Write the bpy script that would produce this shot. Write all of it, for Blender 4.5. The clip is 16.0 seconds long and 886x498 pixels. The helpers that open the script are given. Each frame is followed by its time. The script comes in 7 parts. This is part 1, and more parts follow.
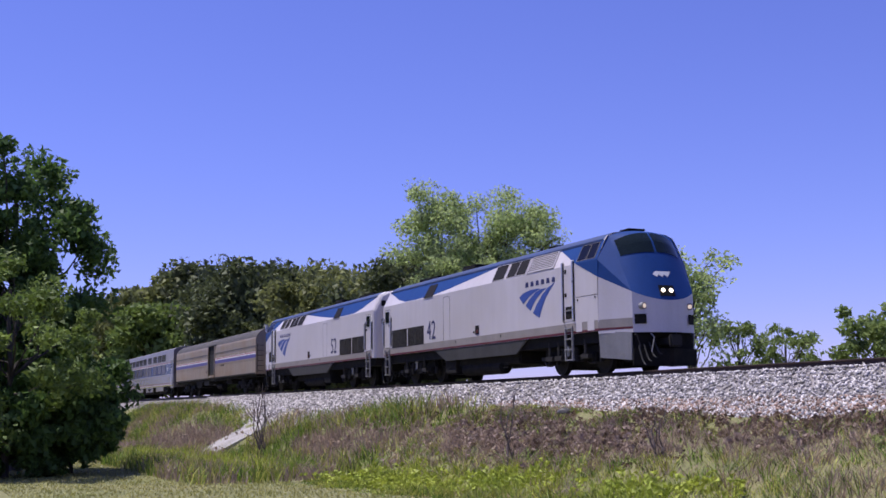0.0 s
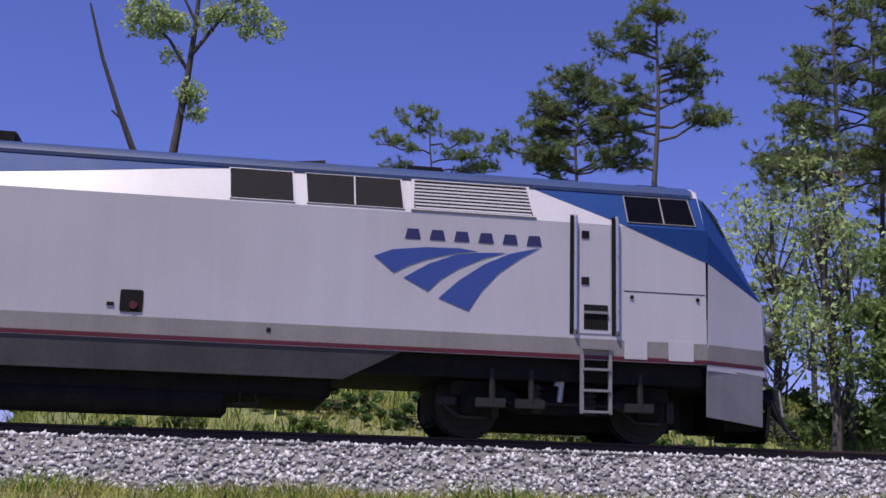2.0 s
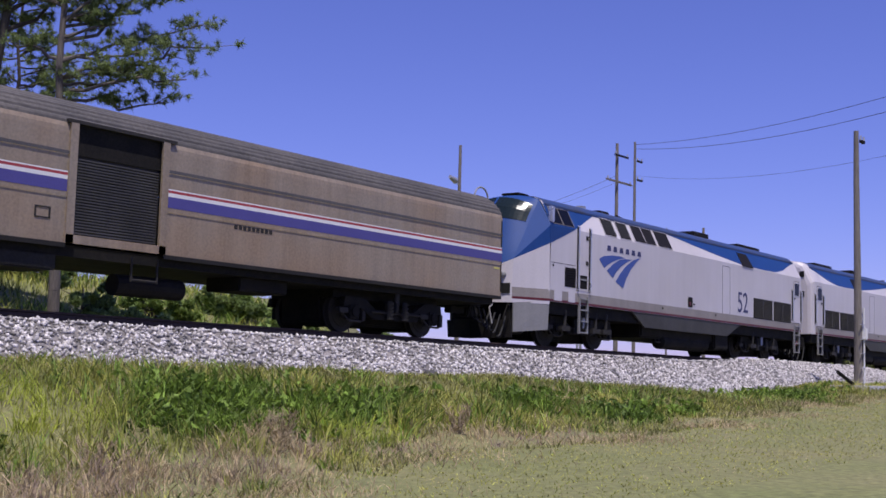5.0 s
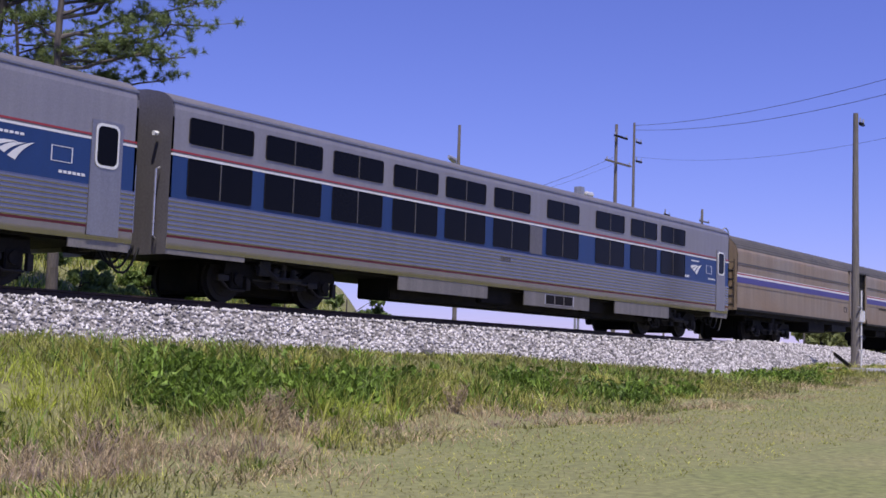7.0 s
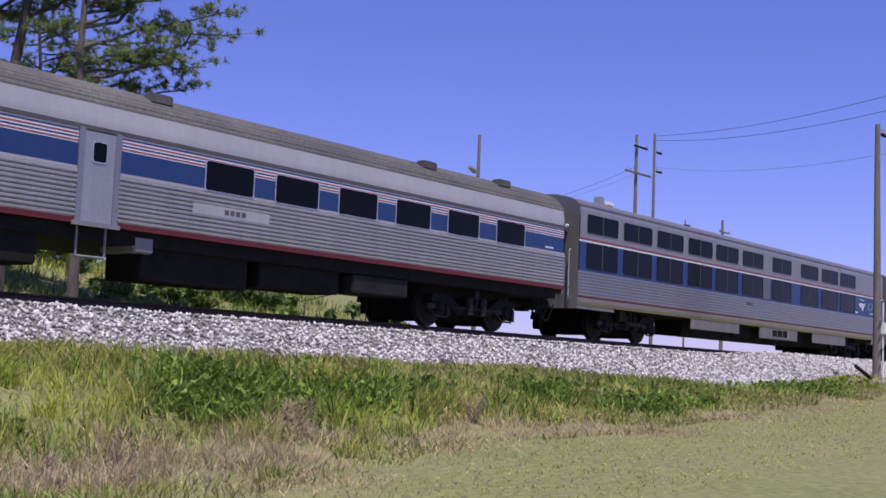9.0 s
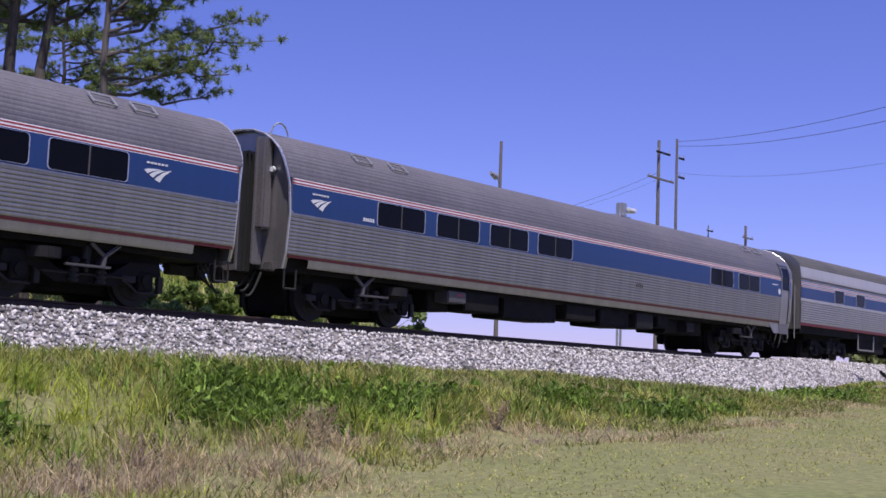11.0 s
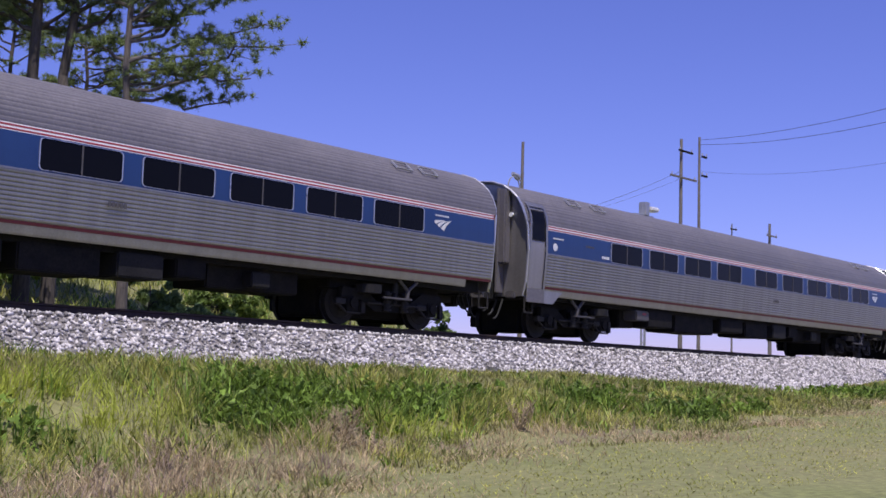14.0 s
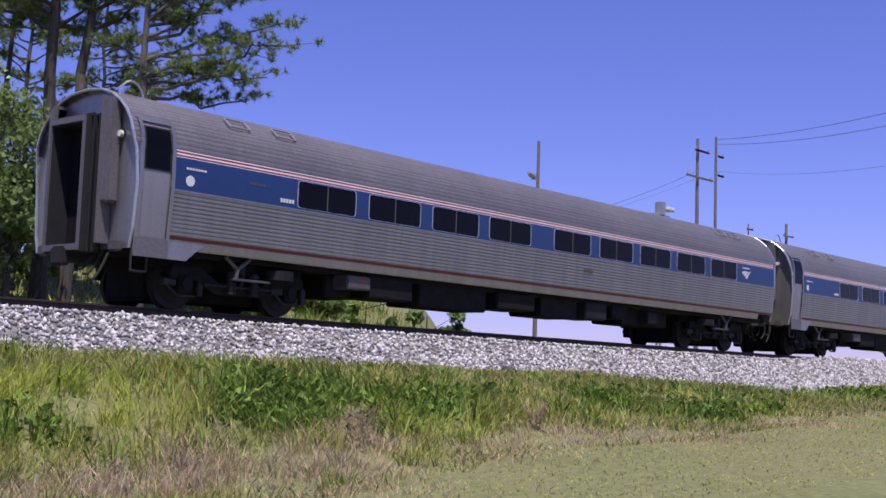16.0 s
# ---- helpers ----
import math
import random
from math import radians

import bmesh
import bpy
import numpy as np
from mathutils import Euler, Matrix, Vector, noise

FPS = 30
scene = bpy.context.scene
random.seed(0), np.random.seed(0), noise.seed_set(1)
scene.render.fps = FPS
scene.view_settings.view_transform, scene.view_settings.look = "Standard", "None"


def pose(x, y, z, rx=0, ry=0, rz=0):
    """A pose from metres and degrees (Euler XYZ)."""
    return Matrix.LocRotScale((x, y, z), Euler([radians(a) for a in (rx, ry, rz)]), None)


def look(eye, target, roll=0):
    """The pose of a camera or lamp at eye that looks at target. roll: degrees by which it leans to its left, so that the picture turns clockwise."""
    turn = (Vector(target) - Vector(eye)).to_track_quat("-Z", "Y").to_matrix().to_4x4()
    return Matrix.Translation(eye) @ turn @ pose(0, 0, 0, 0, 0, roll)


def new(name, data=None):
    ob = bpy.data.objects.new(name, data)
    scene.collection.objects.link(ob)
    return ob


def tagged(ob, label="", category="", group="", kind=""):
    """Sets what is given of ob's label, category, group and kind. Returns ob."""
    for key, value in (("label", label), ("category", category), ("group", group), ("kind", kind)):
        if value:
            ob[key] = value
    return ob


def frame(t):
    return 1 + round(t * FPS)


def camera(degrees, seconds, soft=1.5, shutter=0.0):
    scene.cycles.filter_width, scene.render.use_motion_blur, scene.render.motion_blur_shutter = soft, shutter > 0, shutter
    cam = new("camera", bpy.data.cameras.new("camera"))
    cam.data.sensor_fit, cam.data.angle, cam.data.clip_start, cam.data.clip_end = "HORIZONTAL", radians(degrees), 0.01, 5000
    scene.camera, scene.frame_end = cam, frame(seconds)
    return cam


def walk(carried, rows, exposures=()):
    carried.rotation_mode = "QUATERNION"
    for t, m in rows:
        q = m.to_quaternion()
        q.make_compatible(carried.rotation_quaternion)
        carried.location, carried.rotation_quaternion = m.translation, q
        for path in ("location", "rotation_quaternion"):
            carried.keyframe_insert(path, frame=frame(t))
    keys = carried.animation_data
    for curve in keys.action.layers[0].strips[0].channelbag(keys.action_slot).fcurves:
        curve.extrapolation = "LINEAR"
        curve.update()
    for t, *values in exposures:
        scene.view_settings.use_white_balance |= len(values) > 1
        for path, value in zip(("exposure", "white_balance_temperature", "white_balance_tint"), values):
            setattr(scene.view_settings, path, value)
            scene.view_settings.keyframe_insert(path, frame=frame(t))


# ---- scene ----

EYE = (0.0, -19.59, -0.94)


def view(yaw, pitch, roll):
    """The camera's pose at its stand: yaw to the left, pitch up, roll."""
    return pose(*EYE, 0, 0, yaw) @ pose(0, 0, 0, 90 + pitch) @ pose(0, 0, 0, 0, 0, -roll)


cam = camera(39.0, 16.0, soft=1.6)
walk(cam, [
    (0.0, view(67.44, 7.56, 0.60)),
    (0.5, view(62.02, 7.76, 0.24)),
    (1.0, view(46.46, 9.02, -0.79)),
    (1.5, view(19.16, 11.07, -1.39)),
    (2.0, view(-9.96, 11.46, -1.11)),
    (2.5, view(-27.82, 9.62, -1.41)),
    (3.0, view(-39.87, 8.56, -1.24)),
    (3.5, view(-48.12, 7.84, -0.81)),
    (4.0, view(-51.75, 7.03, -0.87)),
    (4.5, view(-53.16, 6.32, -0.90)),
    (5.0, view(-53.02, 5.64, -1.39)),
    (7.5, view(-53.13, 4.71, -1.72)),
    (8.0, view(-53.03, 4.84, -1.81)),
    (8.5, view(-52.49, 4.97, -1.96)),
    (9.0, view(-52.21, 5.14, -2.06)),
    (11.5, view(-50.91, 5.38, -2.09)),
    (12.0, view(-50.70, 5.34, -2.17)),
    (12.5, view(-50.66, 5.31, -1.98)),
    (13.0, view(-50.44, 5.33, -1.86)),
    (13.5, view(-50.26, 5.38, -1.58)),
    (14.0, view(-50.14, 5.43, -1.50)),
    (14.5, view(-49.97, 5.42, -1.62)),
    (15.0, view(-49.80, 5.40, -1.63)),
    (15.5, view(-49.61, 5.34, -1.69)),
    (16.0, view(-49.43, 5.37, -1.77)),
], exposures=[(0.0, 0.18, 6500, 13), (0.7, 0.0, 6500, 13), (1.1, -0.06, 6500, 13), (1.5, -0.10, 6500, 13), (2.0, -0.11, 6500, 13), (2.6, -0.17, 6500, 13), (4.0, -0.12, 6500, 13), (5.0, -0.05, 6500, 13), (8.0, 0.08, 6500, 13), (16.0, 0.08, 6500, 13)])

# ---- daylight ----
SUN_AZ, SUN_EL = 222.0, 69.0   # degrees clockwise from +y, and above the horizon
world = bpy.data.worlds.new("sky")
scene.world = world
world.use_nodes = True
wn = world.node_tree
sky = wn.nodes.new("ShaderNodeTexSky")
sky.sky_type, sky.sun_disc = "NISHITA", False
sky.sun_elevation, sky.sun_rotation = radians(SUN_EL), radians(SUN_AZ)
sky.air_density, sky.dust_density, sky.ozone_density = 1.0, 0.1, 3.0
wn.nodes["Background"].inputs["Strength"].default_value = 0.11
tint = wn.nodes.new("ShaderNodeMix")
tint.data_type, tint.blend_type = "RGBA", "MULTIPLY"
tint.inputs[0].default_value = 1.0
tint.inputs[7].default_value = (0.70, 0.63, 1.26, 1)   # the deep violet-blue of this sky
wn.links.new(sky.outputs[0], tint.inputs[6])
wn.links.new(tint.outputs[2], wn.nodes["Background"].inputs["Color"])
lamp = bpy.data.lights.new("sun", "SUN")
lamp.energy, lamp.angle, lamp.color = 5.0, radians(0.53), (1.0, 0.95, 0.91)
sun = new("sun", lamp)
a, e = radians(SUN_AZ), radians(SUN_EL)
sun.matrix_world = look((math.sin(a) * math.cos(e) * 60, math.cos(a) * math.cos(e) * 60, math.sin(e) * 60), (0, 0, 0))

# ---- materials ----
def surface(name, rgb, rough=0.5, metal=0.0, var=0.15, scale=1.5, fine=40.0, bump=0.02, spec=0.5, second=None, mix=0.5, island=0.0, stretch=(1, 1, 1), streak=0.0):
    """A surface with large and fine variation of colour, roughness and relief, at real size."""
    m = bpy.data.materials.new(name)
    m.use_nodes = True
    nt = m.node_tree
    N, Lk = nt.nodes, nt.links
    b = N["Principled BSDF"]
    b.inputs["Metallic"].default_value, b.inputs["Specular IOR Level"].default_value = metal, spec
    co = N.new("ShaderNodeTexCoord")
    mp = N.new("ShaderNodeMapping")
    mp.inputs["Scale"].default_value = stretch
    Lk.new(co.outputs["Object"], mp.inputs["Vector"])
    big, small = N.new("ShaderNodeTexNoise"), N.new("ShaderNodeTexNoise")
    big.inputs["Scale"].default_value, big.inputs["Detail"].default_value = scale, 6
    small.inputs["Scale"].default_value, small.inputs["Detail"].default_value = fine, 4
    for n in (big, small):
        Lk.new(mp.outputs[0], n.inputs["Vector"])
    ramp = N.new("ShaderNodeValToRGB")
    ramp.color_ramp.elements[0].position, ramp.color_ramp.elements[1].position = 0.5 - 0.3 * mix, 0.5 + 0.3 * mix
    lo = second if second else [c * (1 - var) for c in rgb]
    ramp.color_ramp.elements[0].color, ramp.color_ramp.elements[1].color = (*lo, 1), (*rgb, 1)
    Lk.new(big.outputs["Fac"], ramp.inputs["Fac"])
    hs = N.new("ShaderNodeHueSaturation")
    mr = N.new("ShaderNodeMapRange")
    mr.inputs["From Min"].default_value, mr.inputs["From Max"].default_value = 0.3, 0.7
    mr.inputs["To Min"].default_value, mr.inputs["To Max"].default_value = 1 - var, 1 + var
    Lk.new(small.outputs["Fac"], mr.inputs["Value"])
    val = mr.outputs[0]
    if island:
        geo = N.new("ShaderNodeNewGeometry")
        mi = N.new("ShaderNodeMapRange")
        mi.inputs["To Min"].default_value, mi.inputs["To Max"].default_value = 1 - island, 1 + island
        Lk.new(geo.outputs["Random Per Island"], mi.inputs["Value"])
        mu = N.new("ShaderNodeMath")
        mu.operation = "MULTIPLY"
        Lk.new(val, mu.inputs[0]), Lk.new(mi.outputs[0], mu.inputs[1])
        val = mu.outputs[0]
    if streak:
        # rain and dust streaks running down
        st, mp2 = N.new("ShaderNodeTexNoise"), N.new("ShaderNodeMapping")
        mp2.inputs["Scale"].default_value = (5.0, 5.0, 0.35)
        Lk.new(co.outputs["Object"], mp2.inputs["Vector"]), Lk.new(mp2.outputs[0], st.inputs["Vector"])
        st.inputs["Scale"].default_value, st.inputs["Detail"].default_value = 1.0, 5
        ms = N.new("ShaderNodeMapRange")
        ms.inputs["From Min"].default_value, ms.inputs["From Max"].default_value = 0.35, 0.65
        ms.inputs["To Min"].default_value, ms.inputs["To Max"].default_value = 1 - streak, 1.0
        Lk.new(st.outputs["Fac"], ms.inputs["Value"])
        mu2 = N.new("ShaderNodeMath")
        mu2.operation = "MULTIPLY"
        Lk.new(val, mu2.inputs[0]), Lk.new(ms.outputs[0], mu2.inputs[1])
        val = mu2.outputs[0]
    Lk.new(val, hs.inputs["Value"]), Lk.new(ramp.outputs[0], hs.inputs["Color"])
    Lk.new(hs.outputs[0], b.inputs["Base Color"])
    mq = N.new("ShaderNodeMapRange")
    mq.inputs["To Min"].default_value, mq.inputs["To Max"].default_value = max(0.02, rough - 0.1), min(1, rough + 0.1)
    Lk.new(big.outputs["Fac"], mq.inputs["Value"]), Lk.new(mq.outputs[0], b.inputs["Roughness"])
    if bump:
        bp = N.new("ShaderNodeBump")
        bp.inputs["Distance"].default_value, bp.inputs["Strength"].default_value = bump, 0.6
        Lk.new(small.outputs["Fac"], bp.inputs["Height"]), Lk.new(bp.outputs[0], b.inputs["Normal"])
    return m


def leafy(name, rgb, second, island=0.35, thin=0.3):
    """Leaves and blades: a little light passes through them."""
    m = surface(name, rgb, 0.6, var=0.15, scale=0.6, fine=9, bump=0, second=second, island=island, mix=0.8, spec=0.3)
    nt = m.node_tree
    b, out = nt.nodes["Principled BSDF"], nt.nodes["Material Output"]
    tr, mx = nt.nodes.new("ShaderNodeBsdfTranslucent"), nt.nodes.new("ShaderNodeMixShader")
    mx.inputs[0].default_value = thin
    nt.links.new(b.inputs["Base Color"].links[0].from_socket, tr.inputs["Color"])
    nt.links.new(b.outputs[0], mx.inputs[1]), nt.links.new(tr.outputs[0], mx.inputs[2]), nt.links.new(mx.outputs[0], out.inputs[0])
    return m


def glow(name, rgb, strength):
    m = bpy.data.materials.new(name)
    m.use_nodes = True
    b = m.node_tree.nodes["Principled BSDF"]
    b.inputs["Base Color"].default_value = (*rgb, 1)
    b.inputs["Emission Color"].default_value, b.inputs["Emission Strength"].default_value = (*rgb, 1), strength
    return m


M_SILVER = surface("silver_paint", (0.59, 0.555, 0.595), 0.38, 0.0, 0.05, 0.30, 30, 0.0008, streak=0.05, second=(0.49, 0.45, 0.44), mix=0.8, spec=0.5)
M_BAND = surface("dusty_silver_band", (0.29, 0.26, 0.24), 0.6, 0, 0.12, 1.2, 30, 0.001, streak=0.12)
M_BLUE = surface("locomotive_blue_paint", (0.015, 0.055, 0.205), 0.5, 0, 0.08, 0.8, 30, 0.0008, streak=0.06, spec=0.16)
M_ROOFBLUE = surface("roof_blue_paint", (0.022, 0.05, 0.15), 0.5, 0, 0.2, 0.8, 20, 0.002, second=(0.04, 0.05, 0.09))
M_NAVY = surface("navy_lettering", (0.028, 0.03, 0.11), 0.45, 0, 0.05, 2, 30, 0)
M_SWOOSH = surface("blue_lettering", (0.04, 0.08, 0.30), 0.45, 0, 0.05, 2, 30, 0)
M_RED = surface("red_stripe", (0.105, 0.010, 0.017), 0.5, 0, 0.1, 2, 30, 0)
M_WHITE = surface("white_stripe", (0.75, 0.74, 0.73), 0.45, 0, 0.06, 2, 30, 0)
M_SKIRT = surface("dark_grey_underframe_paint", (0.065, 0.062, 0.06), 0.6, 0, 0.2, 1.2, 25, 0.002, second=(0.042, 0.039, 0.036), streak=0.15)
M_BOX = surface("black_equipment_paint", (0.022, 0.021, 0.02), 0.7, 0, 0.3, 1.5, 25, 0.003, second=(0.012, 0.011, 0.011), spec=0.25)
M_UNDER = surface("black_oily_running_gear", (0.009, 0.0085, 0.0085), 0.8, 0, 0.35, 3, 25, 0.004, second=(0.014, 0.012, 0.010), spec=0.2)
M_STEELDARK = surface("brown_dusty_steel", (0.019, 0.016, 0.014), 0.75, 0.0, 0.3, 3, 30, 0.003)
M_PILOT = surface("grey_pilot_paint", (0.25, 0.245, 0.245), 0.5, 0, 0.1, 1.0, 30, 0.001, streak=0.1)
M_GLASS = surface("dark_tinted_glass", (0.005, 0.005, 0.006), 0.14, 0, 0.1, 1, 20, 0, spec=0.1)
M_GRILLE = surface("dark_grille", (0.014, 0.012, 0.014), 0.75, 0.0, 0.2, 3, 40, 0.002, spec=0.15)
M_GRILLEBAR = surface("grey_grille_slats", (0.12, 0.11, 0.105), 0.55, 0.3, 0.2, 3, 40, 0.001)
M_CHROME = surface("bright_handrail_steel", (0.62, 0.61, 0.62), 0.3, 0.7, 0.08, 4, 40, 0)
M_STAIN = surface("stainless_steel", (0.375, 0.355, 0.335), 0.36, 0.75, 0.08, 0.6, 30, 0.0008, streak=0.14)
M_STAINROOF = surface("weathered_stainless_roof", (0.20, 0.185, 0.19), 0.5, 0.4, 0.14, 0.5, 20, 0.001, streak=0.1)
M_DIRTYROOF = surface("grimy_roof", (0.14, 0.13, 0.115), 0.65, 0.3, 0.25, 0.7, 14, 0.003, second=(0.10, 0.095, 0.09))
M_BELT = surface("car_blue_belt_paint", (0.014, 0.046, 0.16), 0.4, 0, 0.07, 0.8, 30, 0.0005, streak=0.08)
M_STRIPERED = surface("car_red_pinstripe", (0.36, 0.045, 0.055), 0.5, 0, 0.1, 2, 30, 0)
M_LETTER = surface("plain_bright_stainless", (0.50, 0.475, 0.46), 0.4, 0.3, 0.06, 0.6, 30, 0.0008, streak=0.08)
M_BRIGHT = surface("polished_fluted_stainless", (0.46, 0.44, 0.42), 0.36, 0.6, 0.08, 0.6, 30, 0.0008, streak=0.1)
M_SMOOTH = surface("smooth_stainless_panel", (0.36, 0.33, 0.295), 0.2, 0.9, 0.06, 0.5, 30, 0.0004, streak=0.08)
M_UPPER = surface("plain_grey_upper_panel", (0.33, 0.31, 0.315), 0.42, 0.4, 0.07, 0.5, 30, 0.0006, streak=0.1)
M_CARSKIRT = surface("dusty_steel_skirt", (0.26, 0.235, 0.21), 0.5, 0.3, 0.12, 0.8, 25, 0.001, streak=0.2)
M_TAN = surface("rust_tinted_stainless", (0.33, 0.235, 0.15), 0.5, 0.2, 0.14, 0.5, 18, 0.001, second=(0.33, 0.27, 0.20), streak=0.18)
M_TANROOF = surface("sooty_brown_roof", (0.10, 0.09, 0.085), 0.75, 0.1, 0.25, 0.8, 14, 0.004, second=(0.065, 0.06, 0.058))
M_PURPLE = surface("violet_blue_stripe", (0.075, 0.065, 0.25), 0.5, 0, 0.08, 2, 30, 0)
M_RUBBER = surface("black_rubber_diaphragm", (0.016, 0.016, 0.017), 0.75, 0, 0.3, 4, 30, 0.004)
M_WARM = glow("headlamp_glow", (1.0, 0.86, 0.68), 4.0)
M_SCREEN = surface("cab_windshield_glass", (0.012, 0.02, 0.022), 0.15, 0, 0.2, 1, 20, 0, spec=0.22)
M_DIM = glow("dim_lamp_glow", (0.9, 0.7, 0.5), 0.5)
M_WHITELAMP = surface("lamp_lens", (0.8, 0.8, 0.78), 0.2, 0, 0.05, 5, 30, 0)

M_RAIL = surface("rusty_rail", (0.075, 0.05, 0.04), 0.6, 0.5, 0.3, 2, 40, 0.002)
M_TIE = surface("creosoted_timber", (0.07, 0.055, 0.045), 0.85, 0, 0.3, 3, 30, 0.006)
M_STONE = surface("crushed_granite", (0.42, 0.395, 0.39), 0.85, 0, 0.12, 1.2, 30, 0.004, island=0.7)
M_BALLAST = surface("ballast_bed", (0.22, 0.20, 0.195), 0.9, 0, 0.45, 1.5, 22, 0.03, second=(0.12, 0.11, 0.105))
M_SOIL = surface("grassy_soil", (0.14, 0.155, 0.05), 0.95, 0, 0.3, 0.35, 9, 0.03, second=(0.19, 0.175, 0.075), mix=0.9)
M_CONC = surface("pale_concrete", (0.55, 0.53, 0.50), 0.85, 0, 0.15, 1.5, 30, 0.004)
M_POLE = surface("weathered_pole_timber", (0.20, 0.175, 0.15), 0.85, 0, 0.25, 2, 30, 0.006, stretch=(1, 1, 0.08))
M_WIRE = surface("black_wire", (0.03, 0.03, 0.035), 0.6, 0, 0.1, 2, 20, 0)
M_ALU = surface("galvanised_steel", (0.45, 0.45, 0.46), 0.45, 0.6, 0.12, 2, 30, 0.001)
M_BARK = surface("grey_brown_bark", (0.085, 0.07, 0.058), 0.9, 0, 0.35, 2, 20, 0.02, stretch=(1, 1, 0.2))
M_PALEBARK = surface("pale_bark", (0.13, 0.11, 0.095), 0.9, 0, 0.3, 2, 20, 0.02, stretch=(1, 1, 0.2))
M_TWIG = surface("dry_grey_twigs", (0.16, 0.125, 0.12), 0.9, 0, 0.3, 2, 20, 0)
M_STALK = surface("dry_pale_stalks", (0.45, 0.36, 0.21), 0.9, 0, 0.3, 2, 20, 0, second=(0.29, 0.22, 0.13))
L_PINE = leafy("pine_needles", (0.25, 0.31, 0.115), (0.15, 0.20, 0.075), thin=0.42)
L_DARK = leafy("dark_green_leaves", (0.12, 0.20, 0.05), (0.065, 0.125, 0.035), thin=0.38)
L_OAK = leafy("fresh_green_leaves", (0.24, 0.31, 0.10), (0.15, 0.21, 0.065), thin=0.42)
L_SPRING = leafy("pale_spring_leaves", (0.46, 0.54, 0.24), (0.34, 0.43, 0.17), thin=0.5)
L_WOOD = leafy("dark_wood_foliage", (0.125, 0.15, 0.06), (0.07, 0.09, 0.04), thin=0.3)
L_WOODLIGHT = leafy("olive_wood_foliage", (0.23, 0.25, 0.085), (0.13, 0.15, 0.055), thin=0.35)
L_BUSH = leafy("bush_leaves", (0.20, 0.27, 0.06), (0.11, 0.17, 0.04))
G_TALL = leafy("tall_meadow_grass", (0.45, 0.43, 0.10), (0.24, 0.27, 0.06), 0.6)
G_EARTH = leafy("brown_litter", (0.21, 0.145, 0.10), (0.13, 0.09, 0.065), 0.4)
G_DARK = leafy("dark_green_weeds", (0.20, 0.295, 0.045), (0.10, 0.165, 0.026), 0.7)
G_OLIVE = leafy("dull_olive_grass", (0.33, 0.31, 0.125), (0.19, 0.19, 0.07), 0.5)
G_DRY = leafy("dry_straw_grass", (0.55, 0.44, 0.26), (0.36, 0.27, 0.165), 0.45)
G_LAWN = leafy("mown_lawn", (0.43, 0.39, 0.15), (0.29, 0.30, 0.085), 0.35)
G_LIME = leafy("lime_green_weeds", (0.42, 0.46, 0.065), (0.28, 0.35, 0.05), 0.4)
G_PURPLE = leafy("withered_purple_brown_weeds", (0.36, 0.27, 0.21), (0.26, 0.195, 0.155), 0.35)

# ---- mesh tools ----
def link_mesh(name, verts, faces, material, parent=None, label="", smooth=False, mats=None, index=None):
    me = bpy.data.meshes.new(name)
    me.from_pydata([tuple(v) for v in verts], [], [tuple(f) for f in faces])
    for m in (mats or [material]):
        me.materials.append(m)
    if index is not None:
        me.polygons.foreach_set("material_index", index)
    if smooth:
        me.polygons.foreach_set("use_smooth", [True] * len(me.polygons))
    me.update()
    ob = new(name, me)
    ob.parent = parent
    if label:
        ob["label"] = label
    return ob


def part(name, bm, material, parent=None, label="", smooth=False):
    """One mesh object out of a bmesh."""
    bmesh.ops.recalc_face_normals(bm, faces=bm.faces[:])
    me = bpy.data.meshes.new(name)
    bm.to_mesh(me)
    bm.free()
    me.materials.append(material)
    if smooth:
        me.polygons.foreach_set("use_smooth", [True] * len(me.polygons))
    ob = new(name, me)
    ob.parent = parent
    if label:
        ob["label"] = label
    return ob


def box(bm, x0, x1, y0, y1, z0, z1, bev=0.0):
    vs = [bm.verts.new((x, y, z)) for x in (x0, x1) for y in (y0, y1) for z in (z0, z1)]
    fs = [bm.faces.new([vs[i] for i in q]) for q in ((0, 1, 3, 2), (4, 6, 7, 5), (0, 4, 5, 1), (2, 3, 7, 6), (0, 2, 6, 4), (1, 5, 7, 3))]
    if bev:
        bmesh.ops.recalc_face_normals(bm, faces=fs)
        bmesh.ops.bevel(bm, geom=list({e for f in fs for e in f.edges}), offset=bev, segments=2, affect="EDGES", clamp_overlap=True)
    return bm


def tube(bm, p0, p1, r0, r1=None, seg=8):
    """A round bar from p0 to p1."""
    r1 = r0 if r1 is None else r1
    p0, p1 = Vector(p0), Vector(p1)
    d = (p1 - p0).normalized()
    u = d.orthogonal().normalized()
    v = d.cross(u)
    rings = [[bm.verts.new(p + r * (math.cos(2 * math.pi * i / seg) * u + math.sin(2 * math.pi * i / seg) * v)) for i in range(seg)] for p, r in ((p0, r0), (p1, r1))]
    for i in range(seg):
        bm.faces.new((rings[0][i], rings[0][(i + 1) % seg], rings[1][(i + 1) % seg], rings[1][i]))
    bm.faces.new(rings[0][::-1]), bm.faces.new(rings[1])
    return bm


def pipe(bm, pts, r, seg=8):
    for p, q in zip(pts, pts[1:]):
        tube(bm, p, q, r, r, seg)
    return bm


